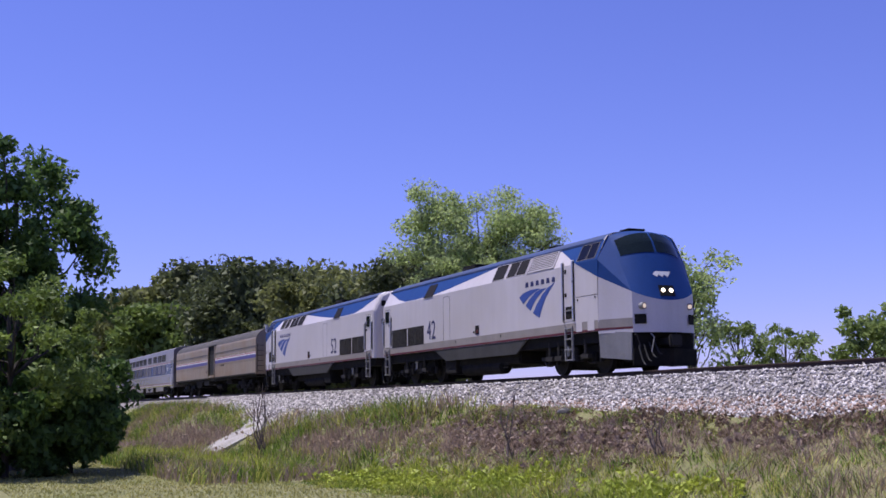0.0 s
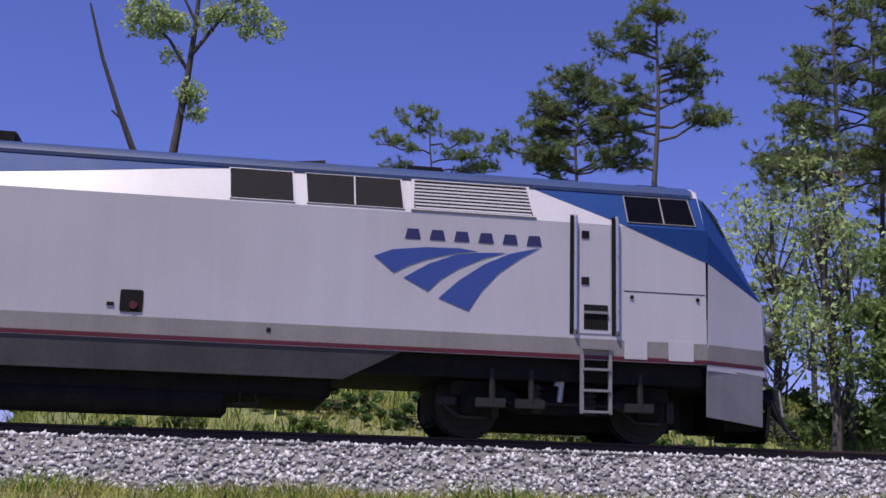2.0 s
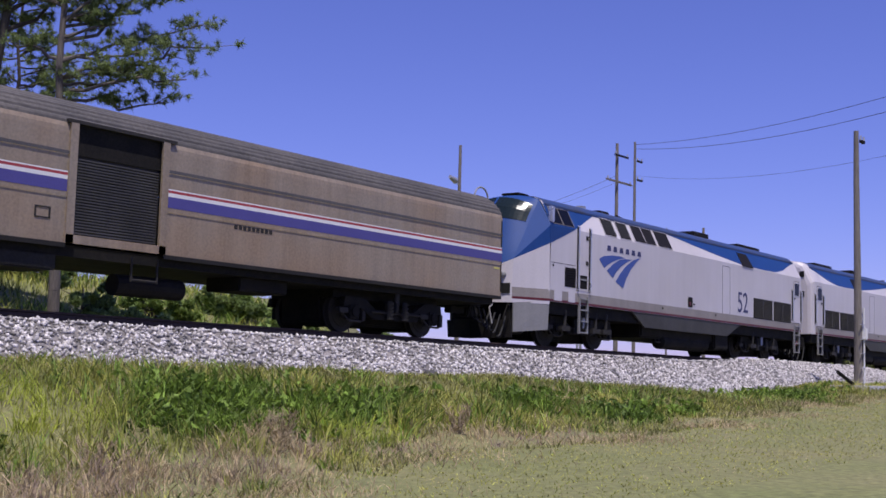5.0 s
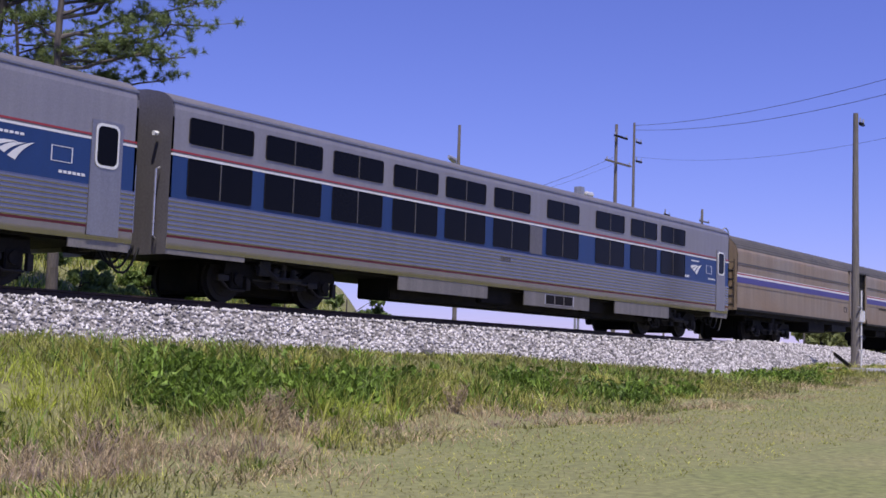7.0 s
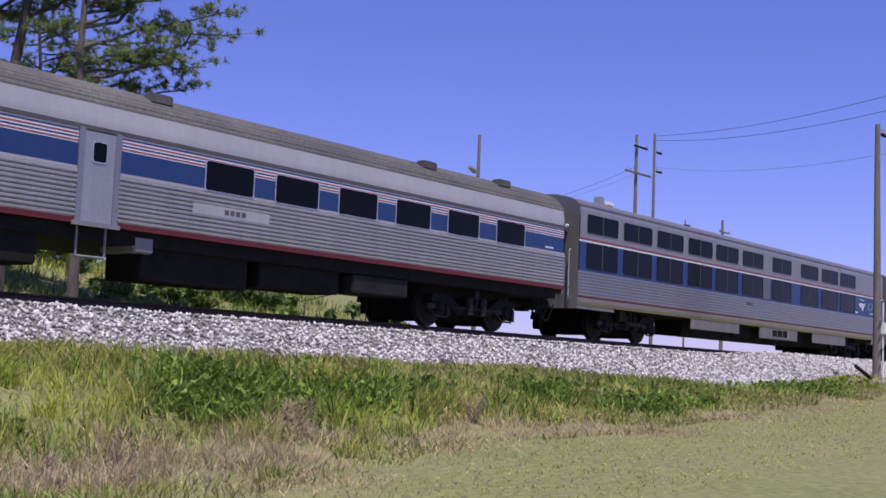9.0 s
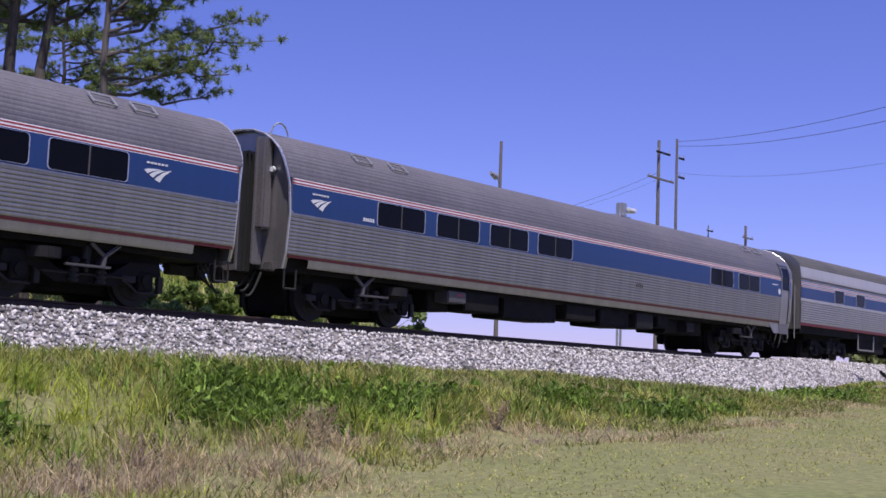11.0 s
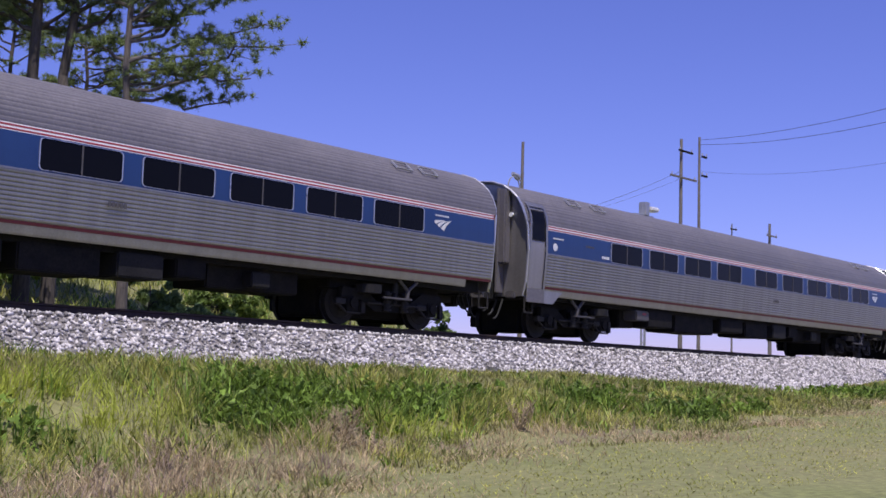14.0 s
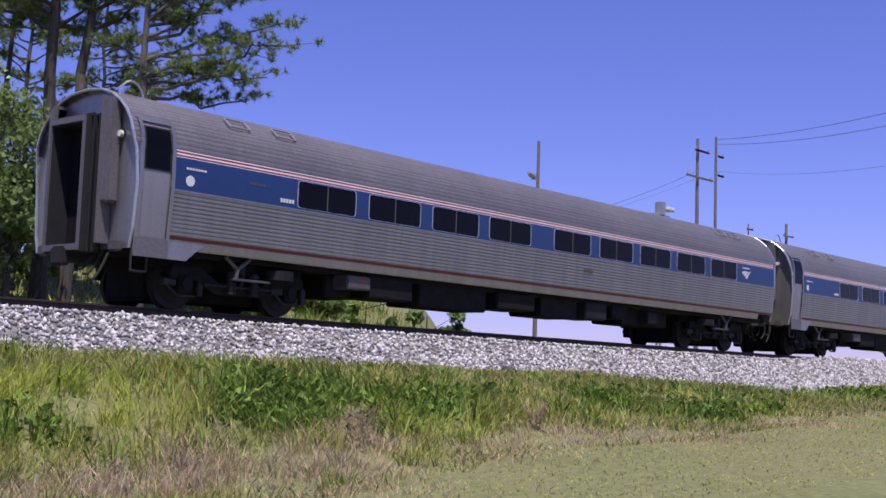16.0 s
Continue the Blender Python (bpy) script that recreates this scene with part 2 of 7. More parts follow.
def sweep(bm, pts, radii, seg=8):
    """One round bar along a line of points."""
    rings = []
    for k, (p, r) in enumerate(zip(pts, radii)):
        d = (Vector(pts[min(k + 1, len(pts) - 1)]) - Vector(pts[max(k - 1, 0)])).normalized()
        u = d.cross(Vector((0.31, 0.95, 0.05))).normalized()
        v = d.cross(u)
        rings.append([bm.verts.new(Vector(p) + r * (math.cos(2 * math.pi * i / seg) * u + math.sin(2 * math.pi * i / seg) * v)) for i in range(seg)])
    for a, b in zip(rings, rings[1:]):
        for i in range(seg):
            bm.faces.new((a[i], a[(i + 1) % seg], b[(i + 1) % seg], b[i]))
    bm.faces.new(rings[0][::-1]), bm.faces.new(rings[-1])
    return bm


def slab(bm, pts, out, thick=0.012):
    """A flat plate from 3D corner points, thickened along the direction out."""
    o = Vector(out).normalized() * thick
    a = [bm.verts.new(Vector(p)) for p in pts]
    b = [bm.verts.new(Vector(p) + o) for p in pts]
    n = len(pts)
    bm.faces.new(a), bm.faces.new(b[::-1])
    for i in range(n):
        bm.faces.new((a[i], a[(i + 1) % n], b[(i + 1) % n], b[i]))
    return bm


def ring_frame(bm, pts, out, width, thick):
    """A frame around the outline pts."""
    c = sum((Vector(p) for p in pts), Vector()) / len(pts)
    o = Vector(out).normalized() * thick
    big = []
    for p in pts:
        d = Vector(p) - c
        big.append(Vector(p) + d.normalized() * width)
    rows = [[bm.verts.new(Vector(p)) for p in pts], [bm.verts.new(Vector(p) + o) for p in pts], [bm.verts.new(p + o) for p in big], [bm.verts.new(p) for p in big]]
    n = len(pts)
    for k in range(4):
        for i in range(n):
            j = (i + 1) % n
            bm.faces.new((rows[k][i], rows[k][j], rows[(k + 1) % 4][j], rows[(k + 1) % 4][i]))
    return bm


def rounded(x0, x1, z0, z1, r, n=3):
    """The corner points of a rounded rectangle."""
    pts = []
    for cx, cz, a0 in ((x1 - r, z1 - r, 0), (x0 + r, z1 - r, 90), (x0 + r, z0 + r, 180), (x1 - r, z0 + r, 270)):
        for i in range(n + 1):
            a = radians(a0 + 90 * i / n)
            pts.append((cx + r * math.cos(a), cz + r * math.sin(a)))
    return pts


def extrusion(name, prof, x0, x1, material, parent, label="", caps=False, smooth=False):
    """A profile of (y, z) points drawn along x."""
    n = len(prof)
    verts = [(x0, y, z) for y, z in prof] + [(x1, y, z) for y, z in prof]
    faces = [(i, i + 1, n + i + 1, n + i) for i in range(n - 1)]
    if caps:
        faces += [tuple(range(n)), tuple(range(2 * n - 1, n - 1, -1))]
    return link_mesh(name, verts, faces, material, parent, label, smooth)


def lettering(name, body, size, x, z, y, material, parent, width=None):
    """Upright letters facing -y, centred at x, z."""
    cu = bpy.data.curves.new(name, "FONT")
    cu.body, cu.size, cu.extrude, cu.align_x, cu.align_y = body, size, 0.003, "CENTER", "CENTER"
    ob = new(name, cu)
    bpy.context.view_layer.update()
    me = bpy.data.meshes.new_from_object(ob.evaluated_get(bpy.context.evaluated_depsgraph_get()))
    bpy.data.objects.remove(ob)
    w = max(v.co.x for v in me.vertices) - min(v.co.x for v in me.vertices)
    k = width / w if width else 1.0
    for v in me.vertices:
        v.co = (v.co.x * k + x, y - v.co.z, v.co.y + z)
    me.materials.append(material)
    ob = new(name, me)
    ob.parent = parent
    return ob


def thing(name, label, category, group="", at=(0, 0, 0)):
    ob = new(name)
    ob.location = at
    ob.empty_display_size = 0.3
    return tagged(ob, label, category, group)

# ---- ground and track ----
def smooth_step(a, b, v):
    v = np.clip((v - a) / (b - a), 0, 1)
    return v * v * (3 - 2 * v)


SLOPE_ENDS = (-300.0, 60.0)


def grade(x):
    """Height of the rails' heads along the line, which falls gently towards +x."""
    return 0.05 - 0.0062 * np.clip(x, *SLOPE_ENDS)


def lawn_z(x):
    return -2.55 + 0.027 * np.clip(x, 0, 60) - 0.3 * smooth_step(5, 40, -x)


def ground_z(x, y):
    """Height of the ground on both sides of the line."""
    x, y = np.asarray(x, float), np.asarray(y, float)
    d = -y
    toe = np.interp(x, [-200, -75, -66, -52, -43, -30, -20, -9, 24, 30, 36, 44, 60, 200],
                    [-0.9, -0.9, -1.5, -1.5, -0.95, -1.05, -1.25, -0.93, -0.95, -1.15, -1.35, -0.85, -0.75, -0.8])
    toe = toe + grade(x)
    low = lawn_z(x)
    near = toe + (low - toe) * smooth_step(3.0, 8.5, d) * 1.0
    near = np.where(d < 3.0, toe + (3.0 - d) * 0.12, near)
    far = -1.0 + grade(x) * (1 - smooth_step(10, 60, y)) - 0.8 * smooth_step(3, 12, y) - 0.002 * np.clip(y - 12, 0, 3000)
    # a low grassy rise behind the track
    turn = np.degrees(np.arctan2(x, np.maximum(y + 19.6, 0.1)))
    far = far + 4.4 * smooth_step(5, 24, y) * smooth_step(-15, -5, turn) * (1 - smooth_step(48.0, 51.5, turn)) * (1 - smooth_step(80, 160, y))
    z = np.where(d > 0, near, far)
    lumps = 0.05 * np.sin(x * 0.9 + 1.3 * np.sin(y * 0.7)) * np.sin(y * 1.1 + 0.6 * np.sin(x * 0.5)) + 0.03 * np.sin(x * 2.3 + y * 1.7)
    return z + lumps * smooth_step(2.5, 4.5, np.abs(y)) * (1 - 0.9 * smooth_step(6.8, 8.6, d))


def grid_mesh(name, xs, ys, zf, material):
    nx, ny = len(xs), len(ys)
    X, Y = np.meshgrid(xs, ys)
    Z = zf(X, Y)
    verts = np.stack([X.ravel(), Y.ravel(), Z.ravel()], 1)
    faces = [(j * nx + i, j * nx + i + 1, (j + 1) * nx + i + 1, (j + 1) * nx + i) for j in range(ny - 1) for i in range(nx - 1)]
    return link_mesh(name, verts, faces, material, smooth=True)


def spread(lo, hi, mid, step):
    """Grid lines that are fine up to mid and grow wider outward."""
    v, out = 0.0, [0.0]
    while v < max(abs(lo), hi):
        v += step if v < mid else (v - mid) * 0.35 + step
        out.append(v)
    pos = [p for p in out if p <= hi] + [hi]
    neg = [-p for p in out if 0 < p <= -lo] + [lo]
    return np.array(sorted(set(neg + pos)))


ground = grid_mesh("ground", spread(-3500, 3500, 90, 0.8), spread(-3500, 3500, 24, 0.45), ground_z, M_SOIL)
tagged(ground, "grassy earth with worn and dry patches", "ground", kind="structure")

# ballast bed with its shoulders
bed = [(-4.3, -1.82), (-1.75, -0.26), (-1.5, -0.215), (1.5, -0.215), (1.75, -0.26), (4.3, -1.82)]
def along_line(name, prof, material, parent=None):
    """A closed profile carried along the falling line."""
    xs = (-900.0, *SLOPE_ENDS, 900.0)
    n = len(prof)
    verts = [(x, y, z + float(grade(x))) for x in xs for y, z in prof]
    faces = [(k * n + i, k * n + (i + 1) % n, (k + 1) * n + (i + 1) % n, (k + 1) * n + i) for k in range(len(xs) - 1) for i in range(n)]
    faces += [tuple(range(n)), tuple(range(len(verts) - 1, len(verts) - n - 1, -1))]
    return link_mesh(name, verts, faces, material, parent)


ballast = along_line("ballast_bed", bed, M_BALLAST)
tagged(ballast, "bed of pale crushed granite ballast under the track", "ballast", kind="structure")

track = thing("railway_track", "single railway track with rusty rails on ballast", "railway track")
track["kind"] = "structure"
for s_ in (-1, 1):
    c = s_ * 0.7525
    prof = [(c - 0.07, -0.18), (c - 0.07, -0.165), (c - 0.012, -0.145), (c - 0.01, -0.05), (c - 0.036, -0.035), (c - 0.036, -0.004), (c - 0.03, 0.0),
            (c + 0.03, 0.0), (c + 0.036, -0.004), (c + 0.036, -0.035), (c + 0.01, -0.05), (c + 0.012, -0.145), (c + 0.07, -0.165), (c + 0.07, -0.18)]
    along_line("rail", prof, M_RAIL, track)

# ---- train: common parts ----
NEAR = -1.0   # the side that faces -y


def wheelset(parent, x, r):
    """Two flanged wheels on one axle; turns about its own middle."""
    bm = bmesh.new()
    tube(bm, (0, -0.95, 0), (0, 0.95, 0), 0.08, seg=10)
    for s_ in (-1, 1):
        tube(bm, (0, s_ * 0.68, 0), (0, s_ * 0.705, 0), r + 0.028, seg=28)
        tube(bm, (0, s_ * 0.705, 0), (0, s_ * 0.82, 0), r, seg=28)
        tube(bm, (0, s_ * 0.81, 0), (0, s_ * 0.835, 0), r * 0.78, r * 0.72, seg=28)
        tube(bm, (0, s_ * 0.82, 0), (0, s_ * 0.9, 0), 0.16, 0.13, seg=12)
        for k in range(6):
            a = k * math.pi / 3
            tube(bm, (0.24 * math.cos(a), s_ * 0.832, 0.24 * math.sin(a)), (0.24 * math.cos(a), s_ * 0.845, 0.24 * math.sin(a)), 0.035, seg=6)
    ob = part("wheelset", bm, M_STEELDARK, parent)
    ob.location = (x, 0, r)
    WHEELS.append((ob, x, r))
    return ob


WHEELS = []


def bogie(parent, x, base, r, heavy):
    """A two-axle bogie: side frames, bolster, springs, axle boxes."""
    h = base / 2
    bm = bmesh.new()
    for s_ in (-1, 1):
        y = s_ * 1.05
        y0, y1 = min(y, y + s_ * 0.14), max(y, y + s_ * 0.14)
        z0 = r + 0.10
        pts = [(-h - 0.35, z0), (-h - 0.3, z0 + 0.22), (-h + 0.35, z0 + 0.22), (-h + 0.75, z0 - 0.02), (h - 0.75, z0 - 0.02), (h - 0.35, z0 + 0.22), (h + 0.3, z0 + 0.22), (h + 0.35, z0),
               (h - 0.25, z0 - 0.02), (h - 0.7, z0 - 0.24), (-h + 0.7, z0 - 0.24), (-h + 0.25, z0 - 0.02)]
        slab(bm, [(px, y, pz) for px, pz in pts], (0, s_, 0), 0.14)
        for ax in (-h, h):
            box(bm, ax - 0.17, ax + 0.17, y0 - 0.02, y1 + 0.03, r - 0.18, r + 0.16, 0.02)
            tube(bm, (ax, y1 if s_ > 0 else y0, r), (ax, (y1 + 0.07) if s_ > 0 else (y0 - 0.07), r), 0.12, seg=12)
    box(bm, -0.3, 0.3, -1.1, 1.1, r + 0.02, r + 0.32, 0.03)
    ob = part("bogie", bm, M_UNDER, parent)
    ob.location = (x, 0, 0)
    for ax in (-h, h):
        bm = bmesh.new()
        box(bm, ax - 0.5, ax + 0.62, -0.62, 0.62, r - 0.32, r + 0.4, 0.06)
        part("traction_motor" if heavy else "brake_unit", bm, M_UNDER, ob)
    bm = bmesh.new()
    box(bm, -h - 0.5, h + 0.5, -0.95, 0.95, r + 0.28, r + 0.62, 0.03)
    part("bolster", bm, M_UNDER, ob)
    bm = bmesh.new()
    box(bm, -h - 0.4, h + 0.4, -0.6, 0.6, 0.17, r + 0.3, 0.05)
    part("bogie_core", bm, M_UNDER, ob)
    for dx in (-0.28, 0.28) if not heavy else (-0.42, 0.42):
        bm = bmesh.new()
        tube(bm, (dx, -1.24, r - 0.13), (dx, -1.24, r + 0.3), 0.07, seg=10)
        for k in range(5):
            tube(bm, (dx, -1.24, r - 0.12 + k * 0.085), (dx, -1.24, r - 0.075 + k * 0.085), 0.105, seg=12)
        part("spring", bm, M_STEELDARK, ob)
    bm = bmesh.new()
    tube(bm, (-0.05, -1.27, r + 0.05), (0.0, -1.27, r + 0.48), 0.045, seg=8)
    tube(bm, (-0.09, -1.27, r + 0.28), (-0.05, -1.27, r + 0.5), 0.055, seg=8)
    part("damper", bm, M_ALU if heavy else M_STEELDARK, ob)
    bm = bmesh.new()
    for ax in (-h, h):
        box(bm, ax - 0.55, ax - 0.25, -1.25, -1.12, r - 0.05, r + 0.07, 0.01)
        pipe(bm, [(ax - 0.5, -1.2, r), (ax - 0.2, -1.22, r - 0.22), (ax + 0.2, -1.22, r - 0.22)], 0.025, 6)
        box(bm, ax + 0.3, ax + 0.42, -1.18, -1.08, r - 0.2, r + 0.1, 0.01)
    pipe(bm, [(-0.9, -1.24, r + 0.02), (0.9, -1.24, r + 0.02)], 0.022, 6)
    part("brake_rigging", bm, M_STEELDARK, ob)
    for ax in (-h, h):
        wheelset(ob, ax, r)
    return ob


def coupler(parent, x, f, z=0.84):
    bm = bmesh.new()
    box(bm, min(x, x - f * 0.7), max(x, x - f * 0.7), -0.1, 0.1, z - 0.1, z + 0.1, 0.02)
    box(bm, min(x, x + f * 0.12) - 0.06, max(x, x + f * 0.12) + 0.02, -0.2, 0.2, z - 0.17, z + 0.17, 0.04)
    return part("coupler", bm, M_STEELDARK, parent)


def hoses(parent, x, f, n=3):
    for k in range(n):
        bm = bmesh.new()
        y = -0.45 - 0.17 * k
        pts = [(x - f * 0.35, y, 0.95 - 0.05 * k)]
        for i in range(1, 8):
            a = i / 7
            pts.append((x - f * 0.35 + f * (0.38 * a), y, 0.95 - 0.05 * k - (0.40 + 0.05 * k) * math.sin(a * math.pi * 0.55)))
        sweep(bm, pts, [0.025] * len(pts), 6)
        part("hose", bm, M_RUBBER, parent)


def ladder(parent, x, y, z0, z1, w=0.44, rungs=4, material=None):
    bm = bmesh.new()
    for s_ in (-1, 1):
        box(bm, x + s_ * w / 2 - 0.025, x + s_ * w / 2 + 0.025, y - 0.04, y + 0.02, z0, z1)
    ob = part("ladder", bm, material or M_PILOT, parent)
    for k in range(rungs):
        bm = bmesh.new()
        z = z0 + 0.03 + k * (z1 - z0 - 0.1) / (rungs - 1)
        box(bm, x - w / 2, x + w / 2, y - 0.06, y + 0.05, z - 0.015, z + 0.02)
        part("rung", bm, material or M_PILOT, ob)
    return ob


def rail_bar(parent, x, y, z0, z1, r=0.022, out=0.07):
    bm = bmesh.new()
    pipe(bm, [(x, y + 0.01, z0), (x, y - out, z0 + 0.04), (x, y - out, z1 - 0.04), (x, y + 0.01, z1)], r, 8)
    return part("grab_rail", bm, M_CHROME, parent)


# the three-band emblem, as plain shapes: points along and up, in units of its width
EMBLEM = [
    [(0.0, 0.29), (0.11, 0.335), (0.31, 0.36), (0.51, 0.365), (0.62, 0.352), (0.49, 0.335), (0.31, 0.285), (0.20, 0.24), (0.12, 0.195)],
    [(0.18, 0.17), (0.33, 0.262), (0.49, 0.324), (0.64, 0.345), (0.79, 0.353), (0.66, 0.312), (0.51, 0.243), (0.40, 0.17), (0.327, 0.095)],
    [(0.39, 0.058), (0.51, 0.17), (0.66, 0.275), (0.82, 0.35), (1.0, 0.395), (0.88, 0.322), (0.75, 0.225), (0.647, 0.11), (0.573, -0.01)],
]


def emblem(parent, x, z, w, y, material, bars=True, lean=0.0, name="emblem"):
    """Plain bands and a row of bars in place of a badge; x, z: lower left."""
    for k, pts in enumerate(EMBLEM):
        bm = bmesh.new()
        slab(bm, [(x + w * px, y - lean * (pz * w), z + w * pz) for px, pz in pts], (0, -1, 0), 0.004)
        part(name + "_band", bm, material, parent)
    if bars:
        n = 6
        for k in range(n):
            bm = bmesh.new()
            a, bw = x + w * (0.18 + 0.148 * k), w * 0.095
            z0 = z + w * 0.405
            slab(bm, [(a + bw * 0.0, y, z0), (a + bw, y, z0), (a + bw * 0.86, y, z0 + w * 0.062), (a + bw * 0.14, y, z0 + w * 0.062)], (0, -1, 0), 0.004)
            part(name + "_bar", bm, M_NAVY, parent)


# ---- locomotive ----
CREASE, EAVE, HALF = 3.38, 3.97, 1.5
LEAN = 0.30 / (EAVE - CREASE)


def loco(name, f, number, label, lamps):
    """A streamlined diesel; f = 1: nose towards +x. The near side is -y in both."""
    L = thing(name, label, "locomotive", "locomotives of the train")
    X = lambda u: f * u
    span = lambda a, b: (min(f * a, f * b), max(f * a, f * b))

    def tilt(u, z, off=0.0):
        return (X(u), -HALF + LEAN * (z - CREASE) - off * 0.9, z + off * 0.45)

    # main body: a tube with vertical sides, leaning upper panels and a low roof
    prof = [(-1.5, 1.28), (-1.5, CREASE), (-1.2, EAVE)]
    prof_roof = [(-1.2, EAVE), (-1.12, 4.09), (-0.9, 4.19), (-0.45, 4.25), (0, 4.265), (0.45, 4.25), (0.9, 4.19), (1.12, 4.09), (1.2, EAVE)]
    full = prof + prof_roof[1:-1] + [(-y, z) for y, z in reversed(prof)]
    x0, x1 = span(-9.75, 8.62)
    verts, faces = [], []
    rings = [(-10.0, 0.22), (-9.965, 0.11), (-9.89, 0.035), (-9.75, 0.0), (8.62, 0.0)]
    for u, inset in rings:
        for y, z in full:
            verts.append((X(u), y * (1 - inset / 1.5), z - (inset * 0.8 if z > 2 else 0)))
    n = len(full)
    for k in range(len(rings) - 1):
        for i in range(n - 1):
            faces.append((k * n + i, k * n + i + 1, (k + 1) * n + i + 1, (k + 1) * n + i))
    faces.append(tuple(range(n)))
    body = link_mesh("body", verts, faces, M_SILVER, L, "silver painted body side")
    # roof skin
    rp = [(y * 0.995, z + 0.012) for y, z in prof_roof]
    extrusion("roof", rp, *span(-9.6, 8.55), M_ROOFBLUE, L, "blue-grey roof", smooth=True)
    bm = bmesh.new()
    for s_ in (-1, 1):
        box(bm, *span(-9.6, 8.5), s_ * 1.2 - 0.03, s_ * 1.2 + 0.03, EAVE - 0.02, EAVE + 0.035)
    part("gutter", bm, M_ROOFBLUE, L)
    # roof hatches, fans, horns, antenna
    for u0, u1, z1 in ((-3.1, -1.9, 4.42), (-7.6, -5.6, 4.36), (4.0, 4.6, 4.33)):
        bm = bmesh.new()
        box(bm, *span(u0, u1), -0.7, 0.7, 4.15, z1, 0.03)
        part("roof_hatch", bm, M_UNDER, L)
    bm = bmesh.new()
    for k in range(3):
        y = -0.25 + 0.25 * k
        tube(bm, (X(2.2), y, 4.34), (X(2.75), y, 4.36), 0.03, 0.07, 8)
    box(bm, *span(2.1, 2.3), -0.3, 0.3, 4.2, 4.36)
    part("horn", bm, M_UNDER, L)
    bm = bmesh.new()
    box(bm, *span(7.9, 8.45), -0.3, 0.3, 4.32, 4.38, 0.02)
    for u in (8.0, 8.35):
        tube(bm, (X(u), -0.2, 4.2), (X(u), -0.2, 4.34), 0.03)
        tube(bm, (X(u), 0.2, 4.2), (X(u), 0.2, 4.34), 0.03)
    part("antenna", bm, M_UNDER, L)

    # nose: silver below, blue above
    P = lambda u, y, z: Vector((X(u), y, z))
    bm_s, bm_b = bmesh.new(), bmesh.new()

    def face(bm, pts):
        bm.faces.new([bm.verts.new(p) for p in pts])

    # the front bulges forward between two ridges
    rise = [(0.0, 8.62, 4.275), (0.12, 8.98, 4.19), (0.25, 9.24, 3.93), (0.45, 9.50, 3.42), (0.75, 9.87, 2.62), (1.0, 10.08, 2.10)]
    bs, us, zs = zip(*rise)

    def front(a, b, out=0.0):
        """A point of the front: a from -1 to 1 across, b from the brow down."""
        e = P(8.6, 1.08, 4.12).lerp(P(9.74, 1.02, 2.35), b)
        k = 1 - abs(a) ** 2.2
        u = abs(e.x) + (float(np.interp(b, bs, us)) - abs(e.x)) * k
        z = e.z + (float(np.interp(b, bs, zs)) - e.z) * k
        return P(u + out * 0.86, a * (e.y + out * 0.3), z + out * 0.5)

    ga = [-1 + k / 8 for k in range(17)]
    gb = [k / 14 for k in range(15)]
    for a0, a1 in zip(ga, ga[1:]):
        for b0, b1 in zip(gb, gb[1:]):
            face(bm_b, [front(a0, b0), front(a1, b0), front(a1, b1), front(a0, b1)])
        low0, low1 = front(a0, 1.0), front(a1, 1.0)
        face(bm_s, [low0, low1, Vector((low1.x + f * 0.03, low1.y, 1.18)), Vector((low0.x + f * 0.03, low0.y, 1.18))])
    for s_ in (-1, 1):
        top, cre, cut, bot = P(8.6, s_ * 1.08, 4.12), P(8.62, s_ * 1.5, CREASE), P(8.66, s_ * 1.5, 2.86), P(8.62, s_ * 1.5, 1.2)
        kin, kbot = P(9.74, s_ * 1.02, 2.35), P(9.77, s_ * 1.02, 1.18)
        face(bm_s, [bot, kbot, kin, cut])
        face(bm_b, [cut, kin, cre])
        face(bm_b, [cre, kin, top])
    for bm in (bm_s, bm_b):
        bmesh.ops.remove_doubles(bm, verts=bm.verts, dist=0.001)
    nose_ = part("nose", bm_s, M_SILVER, L, smooth=True)
    cowl = part("nose_cowl", bm_b, M_BLUE, L, "blue sloping nose cowl", smooth=True)
    for ob in (nose_, cowl):
        ob.data.set_sharp_from_angle(angle=radians(22))

    def slope(s_, a, b):
        return front(s_ * a * 0.76, b)

    nrm = Vector((f * 0.88, 0, 0.46))
    for s_ in (-1, 1):
        bm = bmesh.new()
        wa, wb = [0.035 + 0.1 * k for k in range(10)], [0.13 + 0.045 * k for k in range(7)]
        for a0, a1 in zip(wa, wa[1:]):
            for b0, b1 in zip(wb, wb[1:]):
                slab(bm, [front(s_ * a0, b0, 0.006), front(s_ * a1, b0, 0.006), front(s_ * a1, b1, 0.006), front(s_ * a0, b1, 0.006)], nrm, 0.006)
        bmesh.ops.remove_doubles(bm, verts=bm.verts, dist=0.001)
        part("windshield", bm, M_SCREEN, L)
        bm = bmesh.new()
        c = slope(s_, 0.17, 0.87)
        tube(bm, c, c + nrm * 0.05, 0.058, seg=14)
        part("headlight", bm, M_WARM if lamps else M_WHITELAMP, L, "round glowing headlight" if lamps else "round headlight")
        bm = bmesh.new()
        tube(bm, P(9.83, s_ * 0.80, 1.93), P(9.97, s_ * 0.76, 1.93), 0.10, seg=14)
        part("lamp_housing", bm, M_PILOT, L)
        bm = bmesh.new()
        tube(bm, P(9.85, s_ * 0.80, 1.93), P(9.985, s_ * 0.755, 1.93), 0.062, seg=14)
        part("ditch_light", bm, M_DIM if lamps else M_WHITELAMP, L)
